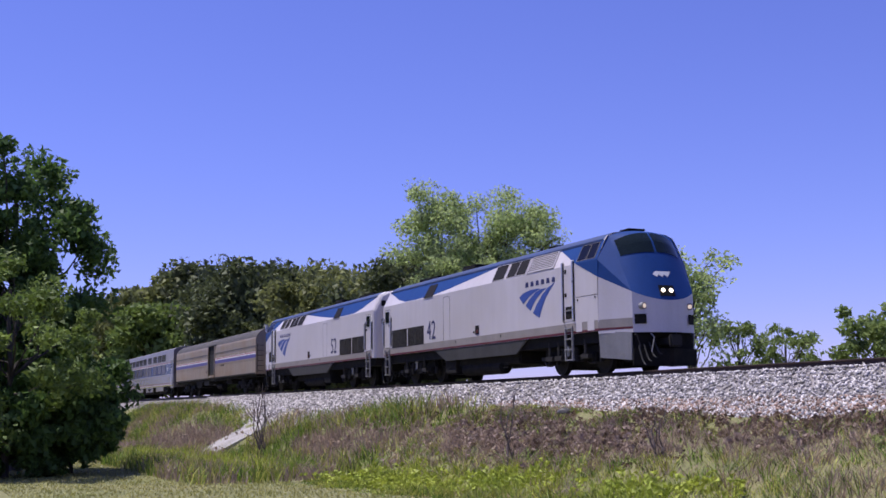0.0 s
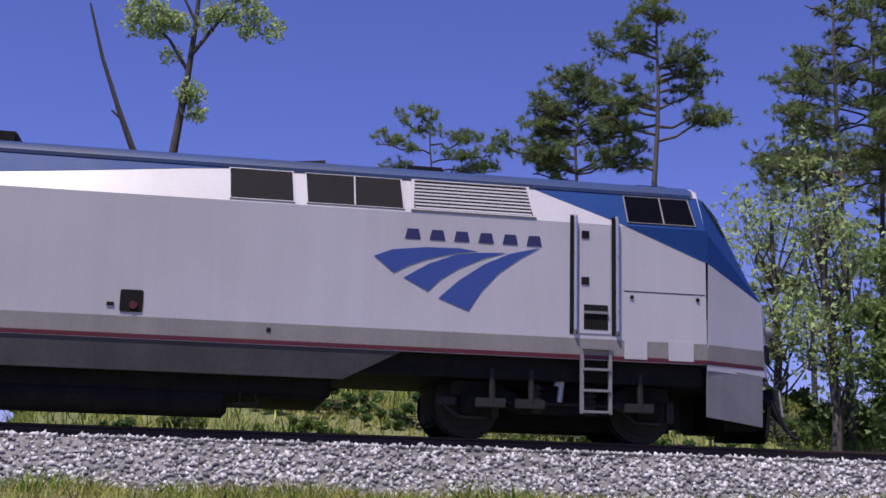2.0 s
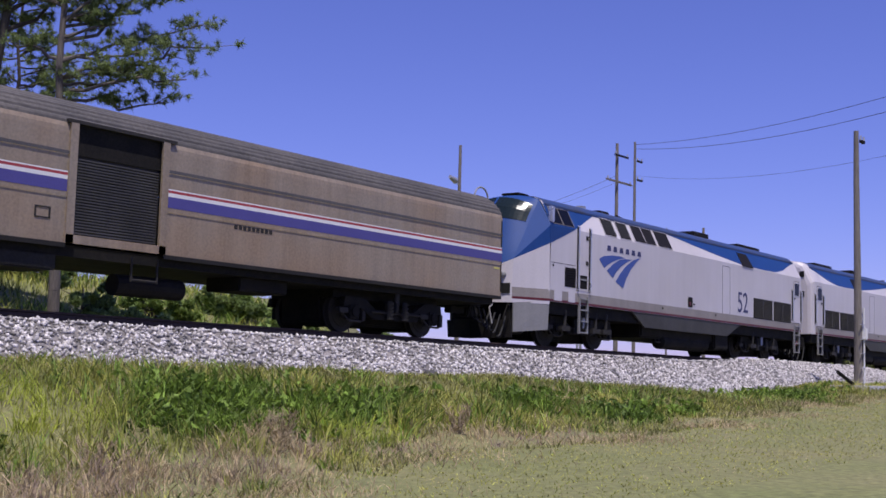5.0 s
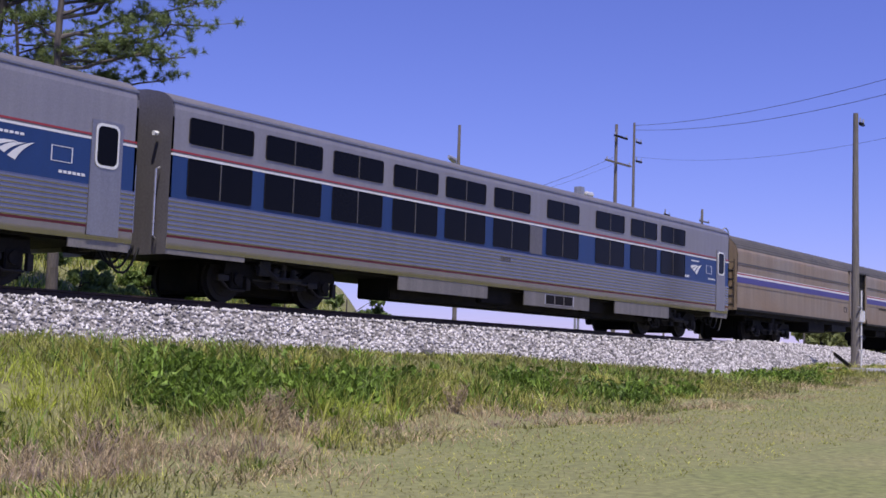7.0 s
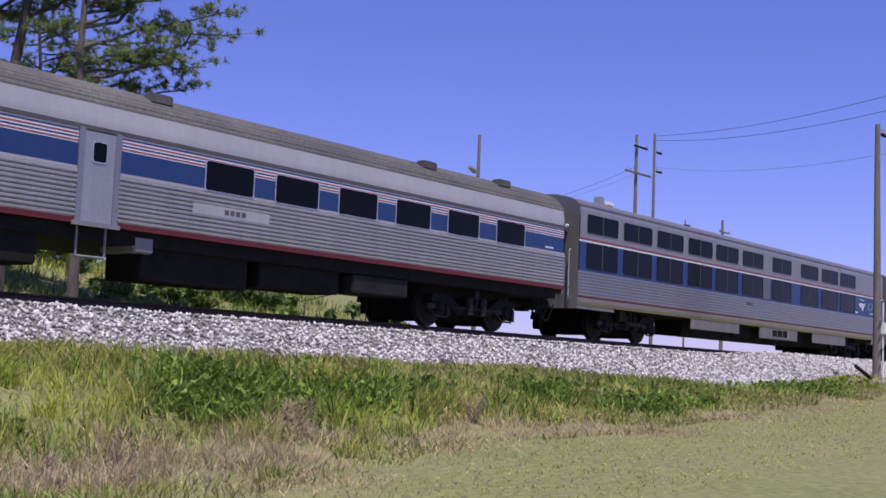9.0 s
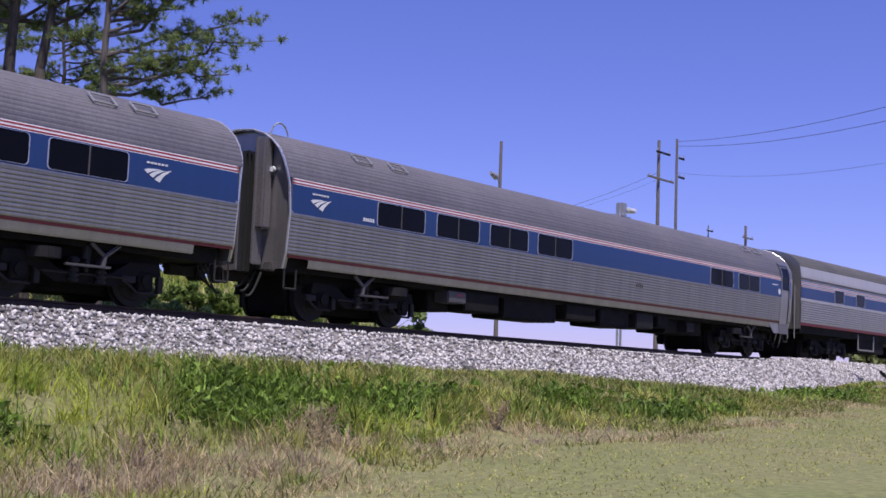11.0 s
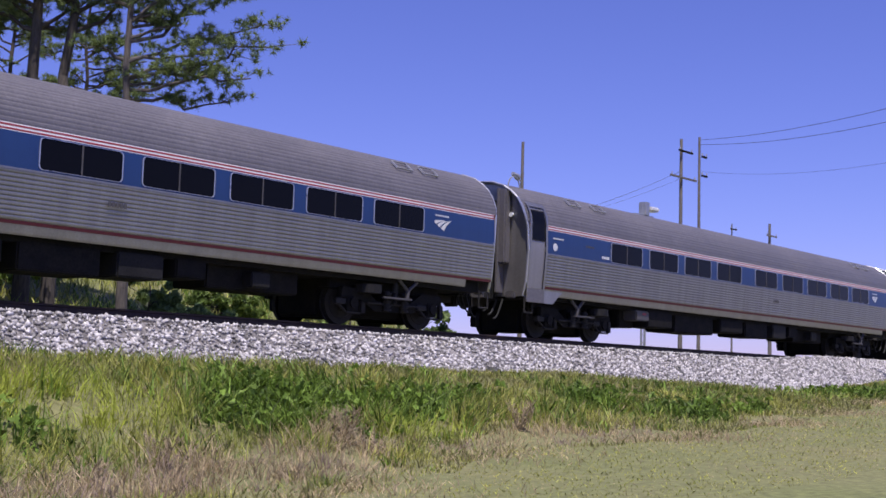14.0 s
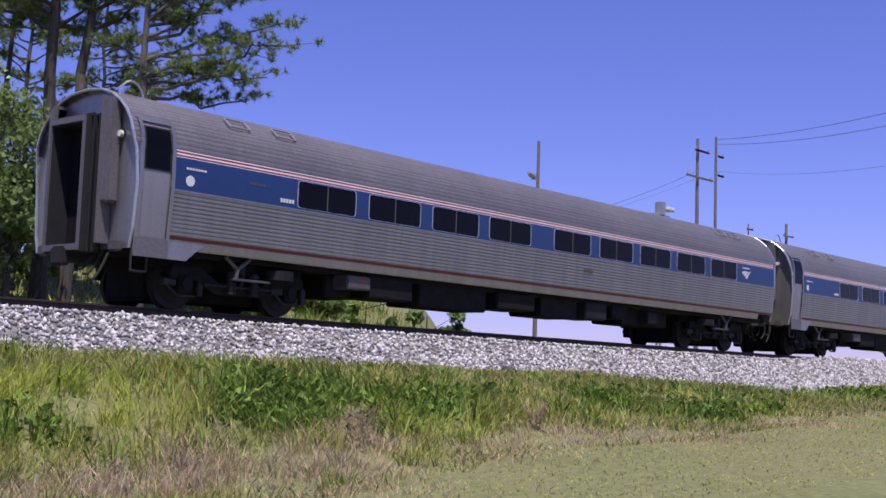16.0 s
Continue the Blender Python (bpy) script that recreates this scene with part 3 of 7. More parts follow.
        bm = bmesh.new()
        slab(bm, [P(9.79, s_ * 0.98, 1.42), P(9.98, s_ * 0.70, 1.42), P(9.97, s_ * 0.70, 1.7), P(9.785, s_ * 0.98, 1.7)], (f, s_ * 0.6, 0), 0.025)
        part("marker_box", bm, M_UNDER, L)
    bm = bmesh.new()
    slab(bm, [front(-0.24, 0.80, 0.006), front(0.24, 0.80, 0.006), front(0.24, 0.95, 0.006), front(-0.24, 0.95, 0.006)], nrm, 0.02)
    part("headlight_box", bm, M_UNDER, L)
    # badge on the nose
    bm = bmesh.new()
    for k in range(3):
        c0 = -0.30 + 0.17 * k
        slab(bm, [front(c0, 0.66, 0.004), front(c0 + 0.11, 0.69, 0.004), front(c0 + 0.26, 0.625, 0.004), front(c0 + 0.10, 0.625, 0.004)], nrm, 0.006)
    part("nose_badge", bm, M_WHITE, L)

    # lower nose: knuckle, plow, side skirts
    coupler(L, X(10.28), f)
    bm = bmesh.new()
    for s_ in (-1, 1):
        slab(bm, [P(9.74, s_ * 1.05, 0.25), P(10.15, 0, 0.2), P(10.2, 0, 0.72), P(9.8, s_ * 1.05, 0.72)], (f, 0, 0), 0.05)
        box(bm, *span(9.1, 9.75), min(s_ * 0.3, s_ * 0.98), max(s_ * 0.3, s_ * 0.98), 0.35, 1.17, 0.04)
    part("plow", bm, M_UNDER, L, "black snow plow and pilot")
    for s_ in (-1, 1):
        bm = bmesh.new()
        slab(bm, [P(8.62, s_ * 1.42, 0.5), P(9.70, s_ * 1.02, 0.40), P(9.72, s_ * 1.02, 1.19), P(8.62, s_ * 1.46, 1.27)], (0, s_, 0), 0.03)
        part("pilot_skirt", bm, M_PILOT, L, "grey pilot side skirt")
    hoses(L, X(10.3), f, 4)
    for k_, pts in enumerate(([P(9.95, -1.1, 1.1), P(10.1, -1.12, 1.12), P(10.12, -1.0, 0.75)], [P(9.95, -0.55, 1.15), P(10.2, -0.6, 1.02), P(10.2, -0.7, 0.6)])):
        bm = bmesh.new()
        sweep(bm, pts, [0.02] * 3, 6)
        part("uncoupling_lever", bm, M_PILOT if k_ else M_STEELDARK, L)

    # stripes
    for s_ in (-1, 1):
        y = s_ * HALF
        for nm, z0, z1, mt, o in (("sill_band", 1.352, 1.60, M_BAND, 0.003), ("red_stripe", 1.288, 1.352, M_RED, 0.005)):
            bm = bmesh.new()
            slab(bm, [P(-9.72, y, z0), P(8.62, y, z0), P(8.62, y, z1), P(-9.72, y, z1)], (0, s_, 0), o)
            slab(bm, [P(8.62, y, z0), P(9.76, s_ * 1.02, z0), P(9.76, s_ * 1.02, z1), P(8.62, y, z1)], (0.4 * f, s_, 0), o)
            part(nm, bm, mt, L)
    bm = bmesh.new()
    for s_ in (-1, 1):
        slab(bm, [P(-4.1, s_ * 1.49, 1.30), P(-3.0, s_ * 1.46, 0.84), P(3.05, s_ * 1.46, 0.84), P(3.95, s_ * 1.49, 1.30)], (0, -s_, 0), 0.05)
    part("side_skirt", bm, M_SKIRT, L, "dark grey side skirt")
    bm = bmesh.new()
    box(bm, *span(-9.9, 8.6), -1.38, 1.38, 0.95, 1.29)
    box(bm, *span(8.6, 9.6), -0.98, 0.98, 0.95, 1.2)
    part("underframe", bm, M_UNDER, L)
    # blue swoosh on the leaning panel
    sw = [(-9.6, 3.955), (-8.9, 3.78), (-8.1, 3.55), (-7.2, 3.41), (-6.2, 3.395), (-4.2, 3.42), (-2.5, 3.56), (-0.8, 3.73), (0.6, 3.88), (1.5, 3.955)]
    bm = bmesh.new()
    slab(bm, [tilt(a, za) for a, za in sw] + [tilt(1.5, EAVE), tilt(-9.6, EAVE)], (0, -0.9, 0.45), 0.005)
    part("blue_swoosh", bm, M_BLUE, L)
    bm = bmesh.new()
    slab(bm, [tilt(5.95, 3.93), tilt(7.33, CREASE), tilt(8.62, CREASE), tilt(8.6, EAVE), tilt(5.95, EAVE)], (0, -0.9, 0.45), 0.005)
    slab(bm, [P(7.33, -HALF, CREASE), P(8.66, -HALF, 2.86), P(8.66, -HALF, CREASE)], (0, -1, 0), 0.005)
    part("blue_cab_stripe", bm, M_BLUE, L)
    # engine-room windows and louvres along the leaning panel
    wins = [(1.27, 2.22), (2.40, 3.86)]
    if f < 0:
        wins = [(1.27, 2.22), (2.35, 3.76), (4.0, 4.68), (4.89, 5.6)]
    for a, b in wins:
        bm = bmesh.new()
        q = [tilt(a + 0.03, 3.42, 0.006), tilt(b - 0.0, 3.42, 0.006), tilt(b - 0.03, 3.93, 0.006), tilt(a, 3.93, 0.006)]
        slab(bm, q, (0, -0.9, 0.45), 0.012)
        w = part("engine_window", bm, M_GRILLE, L)
        bm = bmesh.new()
        ring_frame(bm, q, (0, -0.9, 0.45), 0.02, 0.016)
        part("window_frame", bm, M_SILVER, w)
        if b - a > 1.2:
            bm = bmesh.new()
            m_ = (a + b) / 2
            slab(bm, [tilt(m_ - 0.01, 3.42, 0.018), tilt(m_ + 0.01, 3.42, 0.018), tilt(m_ + 0.01, 3.93, 0.018), tilt(m_ - 0.01, 3.93, 0.018)], (0, -0.9, 0.45), 0.008)
            part("mullion", bm, M_SILVER, w)
        if f < 0 and a > 3.9:
            for k in range(8):
                z = 3.46 + k * 0.058
                bm = bmesh.new()
                slab(bm, [tilt(a + 0.03, z, 0.018), tilt(b - 0.03, z, 0.018), tilt(b - 0.03, z + 0.02, 0.04), tilt(a + 0.03, z + 0.02, 0.04)], (0, 0, 1), 0.01)
                part("slat", bm, M_GRILLEBAR, w)
    if f > 0:
        bm = bmesh.new()
        q = [tilt(4.02, 3.42, 0.004), tilt(5.86, 3.42, 0.004), tilt(5.8, 3.93, 0.004), tilt(4.05, 3.93, 0.004)]
        slab(bm, q, (0, -0.9, 0.45), 0.008)
        lv = part("louvre", bm, M_GRILLE, L, "silver louvred intake")
        bm = bmesh.new()
        ring_frame(bm, q, (0, -0.9, 0.45), 0.05, 0.03)
        part("louvre_frame", bm, M_SILVER, lv)
        for k in range(8):
            z = 3.44 + k * 0.061
            bm = bmesh.new()
            slab(bm, [tilt(4.04, z, 0.010), tilt(5.84, z, 0.010), tilt(5.84, z + 0.026, 0.014), tilt(4.04, z + 0.026, 0.014)], (0, -0.9, 0.45), 0.01)
            part("slat", bm, M_SILVER, lv)
    bm = bmesh.new()
    q = [tilt(-5.1, 3.36, 0.006), tilt(-4.16, 3.36, 0.006), tilt(-4.16, 3.86, 0.006), tilt(-5.0, 3.86, 0.006)]
    slab(bm, q, (0, -0.9, 0.45), 0.012)
    part("vent", bm, M_GRILLE, L, "dark vent")
    # cab window
    q = [tilt(7.38, 3.44, 0.008), tilt(8.46, 3.44, 0.008), tilt(8.42, 3.91, 0.008), tilt(7.38, 3.91, 0.008)]
    bm = bmesh.new()
    slab(bm, q, (0, -0.9, 0.45), 0.01)
    cw = part("cab_window", bm, M_GLASS, L)
    bm = bmesh.new()
    ring_frame(bm, q, (0, -0.9, 0.45), 0.018, 0.016)
    part("window_frame", bm, M_BAND, cw)
    bm = bmesh.new()
    slab(bm, [tilt(7.945, 3.44, 0.018), tilt(7.965, 3.44, 0.018), tilt(7.965, 3.91, 0.018), tilt(7.945, 3.91, 0.018)], (0, -0.9, 0.45), 0.012)
    part("mullion", bm, M_BAND, cw)

    y = -HALF
    # cab door: seams, notch with steps, rails and ladder
    def seam(pts, w=0.012):
        bm = bmesh.new()
        for (a, za), (b, zb) in zip(pts, pts[1:]):
            if abs(a - b) < 1e-6:
                slab(bm, [P(a - w / 2, y, za), P(a + w / 2, y, za), P(a + w / 2, y, zb), P(a - w / 2, y, zb)], (0, -1, 0), 0.004)
            else:
                slab(bm, [P(a, y, za - w / 2), P(b, y, zb - w / 2), P(b, y, zb + w / 2), P(a, y, za + w / 2)], (0, -1, 0), 0.004)
        part("panel_seam", bm, M_GRILLE, L)

    def plate(nm, u0, u1, z0, z1, mt, th=0.008, r=0.0, lab=""):
        bm = bmesh.new()
        pts = rounded(u0, u1, z0, z1, r) if r else [(u0, z0), (u1, z0), (u1, z1), (u0, z1)]
        slab(bm, [P(u, y, z) for u, z in pts], (0, -1, 0), th)
        return part(nm, bm, mt, L, lab)

    for u in (6.50, 7.16):
        plate("door_recess", u - 0.06, u + 0.06, 1.66, 3.5, M_UNDER, 0.006)
        rail_bar(L, X(u + 0.02), y, 1.68, 3.5, 0.026, 0.05)
    plate("cab_door", 6.58, 7.08, 1.68, 3.30, M_SILVER, 0.010, lab="silver cab door")
    plate("door_latch", 6.62, 6.74, 3.14, 3.26, M_UNDER, 0.02)
    plate("door_latch", 6.62, 6.74, 2.42, 2.54, M_UNDER, 0.02)
    plate("step_pocket", 6.66, 7.04, 1.74, 2.12, M_UNDER, 0.014)
    bm = bmesh.new()
    box(bm, *span(6.66, 7.04), y - 0.04, y, 1.98, 2.02)
    part("step", bm, M_PILOT, L)
    ladder(L, X(6.85), y, 0.47, 1.52, 0.44, 4)
    plate("step_plate", 7.3, 7.66, 1.32, 1.62, M_SILVER, 0.010)
    plate("step_plate", 8.0, 8.4, 1.32, 1.62, M_SILVER, 0.010)
    seam([(7.3, 2.36), (8.6, 2.36)])
    for u, z, r in ((7.42, 2.27, 0.03), (8.48, 2.28, 0.03), (9.35, 1.86, 0.03)):
        plate("bolt_cover", u - r, u + r, z - r, z + r, M_UNDER, 0.015, r * 0.9) if u < 8.6 else None
    # engine hatch lamp and panel seams
    plate("lamp_recess", -0.16, 0.16, 1.66, 1.98, M_UNDER, 0.012, 0.03)
    bm = bmesh.new()
    tube(bm, P(0.03, y - 0.01, 1.76), P(0.03, y - 0.03, 1.76), 0.06, seg=10)
    part("recess_lamp", bm, M_RED, L)
    plate("latch", -0.34, -0.24, 1.74, 1.79, M_UNDER, 0.015)
    seam([(-3.12, 1.62), (-3.12, 3.24)]), seam([(-2.5, 1.62), (-2.5, 3.24)]), seam([(-3.12, 3.24), (-2.5, 3.24)])
    for u in (-1.95, 1.95):
        plate("jack_eye", u - 0.03, u + 0.03, 1.47, 1.53, M_UNDER, 0.012)
    # rear radiator grilles
    for a, b in ((-8.66, -7.03), (-6.85, -5.18)):
        g = plate("grille", a, b, 1.60, 2.30, M_GRILLE, 0.006, lab="dark louvred radiator grille")
        bm = bmesh.new()
        ring_frame(bm, [P(a, y, 1.60), P(b, y, 1.60), P(b, y, 2.30), P(a, y, 2.30)], (0, -1, 0), 0.03, 0.012)
        part("grille_frame", bm, M_UNDER, g)
        bm = bmesh.new()
        slab(bm, [P((a + b) / 2 - 0.012, y - 0.006, 1.6), P((a + b) / 2 + 0.012, y - 0.006, 1.6), P((a + b) / 2 + 0.012, y - 0.006, 2.3), P((a + b) / 2 - 0.012, y - 0.006, 2.3)], (0, -1, 0), 0.02)
        part("mullion", bm, M_GRILLEBAR, g)
        for k in range(14):
            z = 1.62 + k * 0.049
            bm = bmesh.new()
            slab(bm, [P(a + 0.01, y - 0.005, z), P(b - 0.01, y - 0.005, z), P(b - 0.01, y - 0.022, z + 0.02), P(a + 0.01, y - 0.022, z + 0.02)], (0, 0, 1), 0.006)
            part("slat", bm, M_GRILLEBAR, g)
    # rear door
    dr = plate("rear_door", -9.54, -8.99, 1.62, 3.20, M_SILVER, 0.010, lab="silver rear side door")
    bm = bmesh.new()
    ring_frame(bm, [P(-9.54, y, 1.62), P(-8.99, y, 1.62), P(-8.99, y, 3.20), P(-9.54, y, 3.20)], (0, -1, 0), 0.02, 0.005)
    part("door_seal", bm, M_GRILLE, dr)
    bm = bmesh.new()
    slab(bm, [P(u, y - 0.012, z) for u, z in rounded(-9.5, -9.04, 2.66, 3.14, 0.06)], (0, -1, 0), 0.006)
    part("door_window", bm, M_GLASS, dr)
    bm = bmesh.new()
    ring_frame(bm, [P(u, y - 0.01, z) for u, z in rounded(-9.5, -9.04, 2.66, 3.14, 0.06)], (0, -1, 0), 0.025, 0.014)
    part("window_frame", bm, M_CHROME, dr)
    plate("door_latch", -9.12, -9.0, 2.5, 2.58, M_UNDER, 0.02)
    for u in (-9.72, -8.84):
        plate("rail_recess", u - 0.07, u + 0.05, 1.66, 2.9, M_UNDER, 0.005)
        rail_bar(L, X(u), y, 1.68, 2.88, 0.028, 0.05)
    ladder(L, X(-9.25), y, 0.46, 1.55, 0.46, 4)
    # end wall details between the engines
    for z in (2.75, 3.55):
        bm = bmesh.new()
        box(bm, *span(-10.02, -9.98), -1.15, -0.95, z, z + 0.24, 0.01)
        part("end_port", bm, M_UNDER, L)
    bm = bmesh.new()
    ring_frame(bm, [P(-10.0, -0.42, 1.35), P(-10.0, 0.42, 1.35), P(-10.0, 0.42, 3.3), P(-10.0, -0.42, 3.3)], (-f, 0, 0), 0.10, 0.16)
    part("diaphragm", bm, M_PILOT, L)
    bm = bmesh.new()
    box(bm, *span(-10.15, -9.8), -1.1, 1.1, 0.65, 1.15, 0.04)
    part("rear_pilot", bm, M_UNDER, L)
    coupler(L, X(-10.5), -f)
    hoses(L, X(-10.35), -f, 5)
    if f < 0:
        g = plate("cab_grille", 7.27, 7.86, 1.74, 2.28, M_GRILLE, 0.008, lab="square dark grille")
        for k in range(7):
            bm = bmesh.new()
            slab(bm, [P(7.29, y - 0.008, 1.77 + 0.07 * k), P(7.84, y - 0.008, 1.77 + 0.07 * k), P(7.84, y - 0.02, 1.79 + 0.07 * k), P(7.29, y - 0.02, 1.79 + 0.07 * k)], (0, 0, 1), 0.008)
            part("slat", bm, M_GRILLE, g)
        bm = bmesh.new()
        box(bm, *span(8.47, 8.62), -1.53, -1.40, 3.46, 3.90, 0.02)
        part("mirror", bm, M_CHROME, L)
    if f > 0:
        for k, mt in ((0, M_RED), (1, M_WHITE)):
            bm = bmesh.new()
            pipe(bm, [P(-10.0, -0.9 + 0.1 * k, 1.3), P(-10.2, -0.95 + 0.1 * k, 1.1), P(-10.35, -0.95 + 0.1 * k, 0.85), P(-10.55, -0.9 + 0.1 * k, 0.75)], 0.022, 6)
            part("jumper_cable", bm, mt, L)
    # number and emblem
    lettering("number", number, 1.02, X(-4.34 if f > 0 else -4.2), 2.04, y - 0.006, M_NAVY, L, 0.86)
    ex = 3.44 if f > 0 else -5.98
    emblem(L, ex, 1.95, 2.52, y - 0.003, M_SWOOSH)
    # running gear
    for u in (-6.45, 6.4):
        bogie(L, X(u), 2.75, 0.508, True)
    bm = bmesh.new()
    box(bm, *span(-3.2, 2.9), -1.25, 1.25, 0.55, 1.15, 0.06)
    part("fuel_tank", bm, M_UNDER, L, "black fuel tank")
    bm = bmesh.new()
    box(bm, *span(-3.3, -2.2), -1.36, -0.6, 0.34, 1.0, 0.05)
    part("battery_box", bm, M_UNDER, L)
    bm = bmesh.new()
    tube(bm, P(-1.9, -1.05, 0.48), P(1.35, -1.05, 0.48), 0.24, seg=16)
    tube(bm, P(1.35, -1.05, 0.48), P(1.42, -1.05, 0.48), 0.24, 0.15, 16)
    part("air_reservoir", bm, M_UNDER, L)
    bm = bmesh.new()
    pipe(bm, [P(1.5, -1.2, 0.45), P(1.85, -1.2, 0.45), P(1.8, -1.2, 0.62)], 0.02, 6)
    pipe(bm, [P(1.6, -1.2, 0.4), P(1.6, -1.2, 0.7)], 0.015, 6)
    part("drain_pipe", bm, M_STEELDARK, L)
    for u in (5.3, 5.9, 7.6, -5.4, -7.3):
        bm = bmesh.new()
        box(bm, *span(u - 0.25, u + 0.2), -1.40, -1.25, 0.52, 0.66, 0.01)
        tube(bm, P(u, -1.36, 0.62), P(u - 0.02, -1.36, 1.1), 0.05, seg=8)
        part("sand_pipe_bracket", bm, M_STEELDARK, L)
    return L

# ---- passenger cars ----
def wall_line(pts, z0, z1, pitch=0.0, depth=0.012):
    """A side profile from (z, half width) pairs between z0 and z1, fluted where pitch is given; near side, going up."""
    zs, ws = [p[0] for p in pts], [p[1] for p in pts]
    out = []
    if pitch:
        n = max(2, round((z1 - z0) / pitch))
        for k in range(n):
            a, b = z0 + (z1 - z0) * k / n, z0 + (z1 - z0) * (k + 1) / n
            for q, dd in ((0.0, 0), (0.3, depth), (0.7, depth), (0.98, 0)):
                z = a + (b - a) * q
                out.append((-(np.interp(z, zs, ws) + dd), z))
        out.append((-np.interp(z1, zs, ws), z1))
    else:
        for k in range(7):
            z = z0 + (z1 - z0) * k / 6
            out.append((-np.interp(z, zs, ws), z))
    return out


def both(parent, name, prof, x0, x1, material, label=""):
    """The same wall on both sides, as two parts."""
    a = extrusion(name, prof, x0, x1, material, parent, label)
    extrusion(name, [(-y, z) for y, z in prof], x0, x1, material, parent, label)
    return a


def roof_line(pts, z0, pitch=0.0, depth=0.01):
    """The roof profile from eave to eave over (half width, z) points."""
    s_, acc = [0.0], 0.0
    for (a, b), (c, d) in zip(pts, pts[1:]):
        acc += math.hypot(c - a, d - b)
        s_.append(acc)
    n = max(8, round(acc / pitch)) if pitch else 12
    half = []
    for k in range(n):
        for q, dd in (((0.0, 0), (0.3, depth), (0.7, depth)) if pitch else ((0.0, 0),)):
            t = acc * (k + q) / n
            half.append((-(np.interp(t, s_, [p[0] for p in pts]) + dd * 0.6), np.interp(t, s_, [p[1] for p in pts]) + dd * 0.7))
    half.append((0.0, pts[-1][1]))
    return half + [(-y, z) for y, z in reversed(half[:-1])]


def end_wall(parent, x, f, prof, material, deep=0.40):
    """A flat end with its diaphragm; prof: the closed outline (y, z)."""
    bm = bmesh.new()
    slab(bm, [(x, y, z) for y, z in prof], (-f, 0, 0), 0.05)
    part("end_wall", bm, material, parent)
    bm = bmesh.new()
    ring_frame(bm, [(x, -0.48, 1.0), (x, 0.48, 1.0), (x, 0.48, 3.15), (x, -0.48, 3.15)], (f, 0, 0), 0.16, deep)
    part("diaphragm", bm, M_RUBBER, parent, "black folding gangway diaphragm")
    for k in range(3):
        bm = bmesh.new()
        xr = x + f * deep * (0.2 + 0.25 * k)
        ring_frame(bm, [(xr, -0.62, 0.9), (xr, 0.62, 0.9), (xr, 0.62, 3.28), (xr, -0.62, 3.28)], (f, 0, 0), 0.05, 0.035)
        part("diaphragm_fold", bm, M_RUBBER, parent)
    bm = bmesh.new()
    ring_frame(bm, [(x + f * deep, -0.5, 0.98), (x + f * deep, 0.5, 0.98), (x + f * deep, 0.5, 3.17), (x + f * deep, -0.5, 3.17)], (f, 0, 0), 0.12, 0.04)
    part("buffer_plate", bm, M_STAINROOF, parent, "worn grey buffer plate")
    bm = bmesh.new()
    slab(bm, [(x + f * 0.02, -0.47, 1.0), (x + f * 0.02, 0.47, 1.0), (x + f * 0.02, 0.47, 3.14), (x + f * 0.02, -0.47, 3.14)], (f, 0, 0), 0.03)
    door = part("end_door", bm, M_GRILLE, parent)
    bm = bmesh.new()
    slab(bm, [(x + f * 0.052, -0.2, 2.1), (x + f * 0.052, 0.2, 2.1), (x + f * 0.052, 0.2, 2.75), (x + f * 0.052, -0.2, 2.75)], (f, 0, 0), 0.01)
    part("door_window", bm, M_GLASS, door)


def pane(parent, x0, x1, z0, z1, y, name="window", frame_mat=None, split=True, r=0.07, tilt=0.0, fw=0.03):
    """A dark window with a rounded bright frame, facing -y."""
    F = frame_mat or M_CHROME
    pts = [(x, y - tilt * (z - z0), z) for x, z in rounded(x0, x1, z0, z1, r)]
    bm = bmesh.new()
    slab(bm, pts, (0, -1, 0), 0.006)
    w = part(name, bm, M_GLASS, parent, "dark tinted window")
    bm = bmesh.new()
    ring_frame(bm, pts, (0, -1, 0), fw, 0.014)
    part("window_frame", bm, F, w)
    if split:
        m_ = (x0 + x1) / 2
        bm = bmesh.new()
        slab(bm, [(m_ - 0.014, y - 0.006, z0), (m_ + 0.014, y - 0.006, z0), (m_ + 0.014, y - 0.006 - tilt * (z1 - z0), z1), (m_ - 0.014, y - 0.006 - tilt * (z1 - z0), z1)], (0, -1, 0), 0.008)
        part("mullion", bm, M_GRILLEBAR, w)
    return w


def flat(parent, name, x0, x1, z0, z1, y, mt, th=0.005, label="", r=0.0):
    bm = bmesh.new()
    pts = rounded(x0, x1, z0, z1, r) if r else [(x0, z0), (x1, z0), (x1, z1), (x0, z1)]
    slab(bm, [(x, y, z) for x, z in pts], (0, -1, 0), th)
    return part(name, bm, mt, parent, label)


def boxes_under(parent, items, material=None):
    """Equipment cases hung below the floor: x0, x1, bottom, top, near face."""
    for x0, x1, z0, z1, yn, mt in items:
        bm = bmesh.new()
        box(bm, x0, x1, yn, yn + 1.0, z0, z1, 0.03)
        part("equipment_box", bm, mt, parent)


def bars_of_text(parent, x, z, n, w, h, y, mt):
    for k in range(n):
        flat(parent, "small_mark", x + k * w * 1.35, x + k * w * 1.35 + w, z, z + h, y, mt, 0.003)


AM = [(0.90, 1.44), (1.0, 1.50), (1.25, 1.535), (2.04, 1.60), (2.35, 1.60), (2.62, 1.59), (2.75, 1.575), (2.95, 1.53)]
AMROOF = [(1.575, 2.75), (1.53, 2.95), (1.44, 3.16), (1.30, 3.36), (1.10, 3.54), (0.85, 3.69), (0.5, 3.80), (0.0, 3.84)]


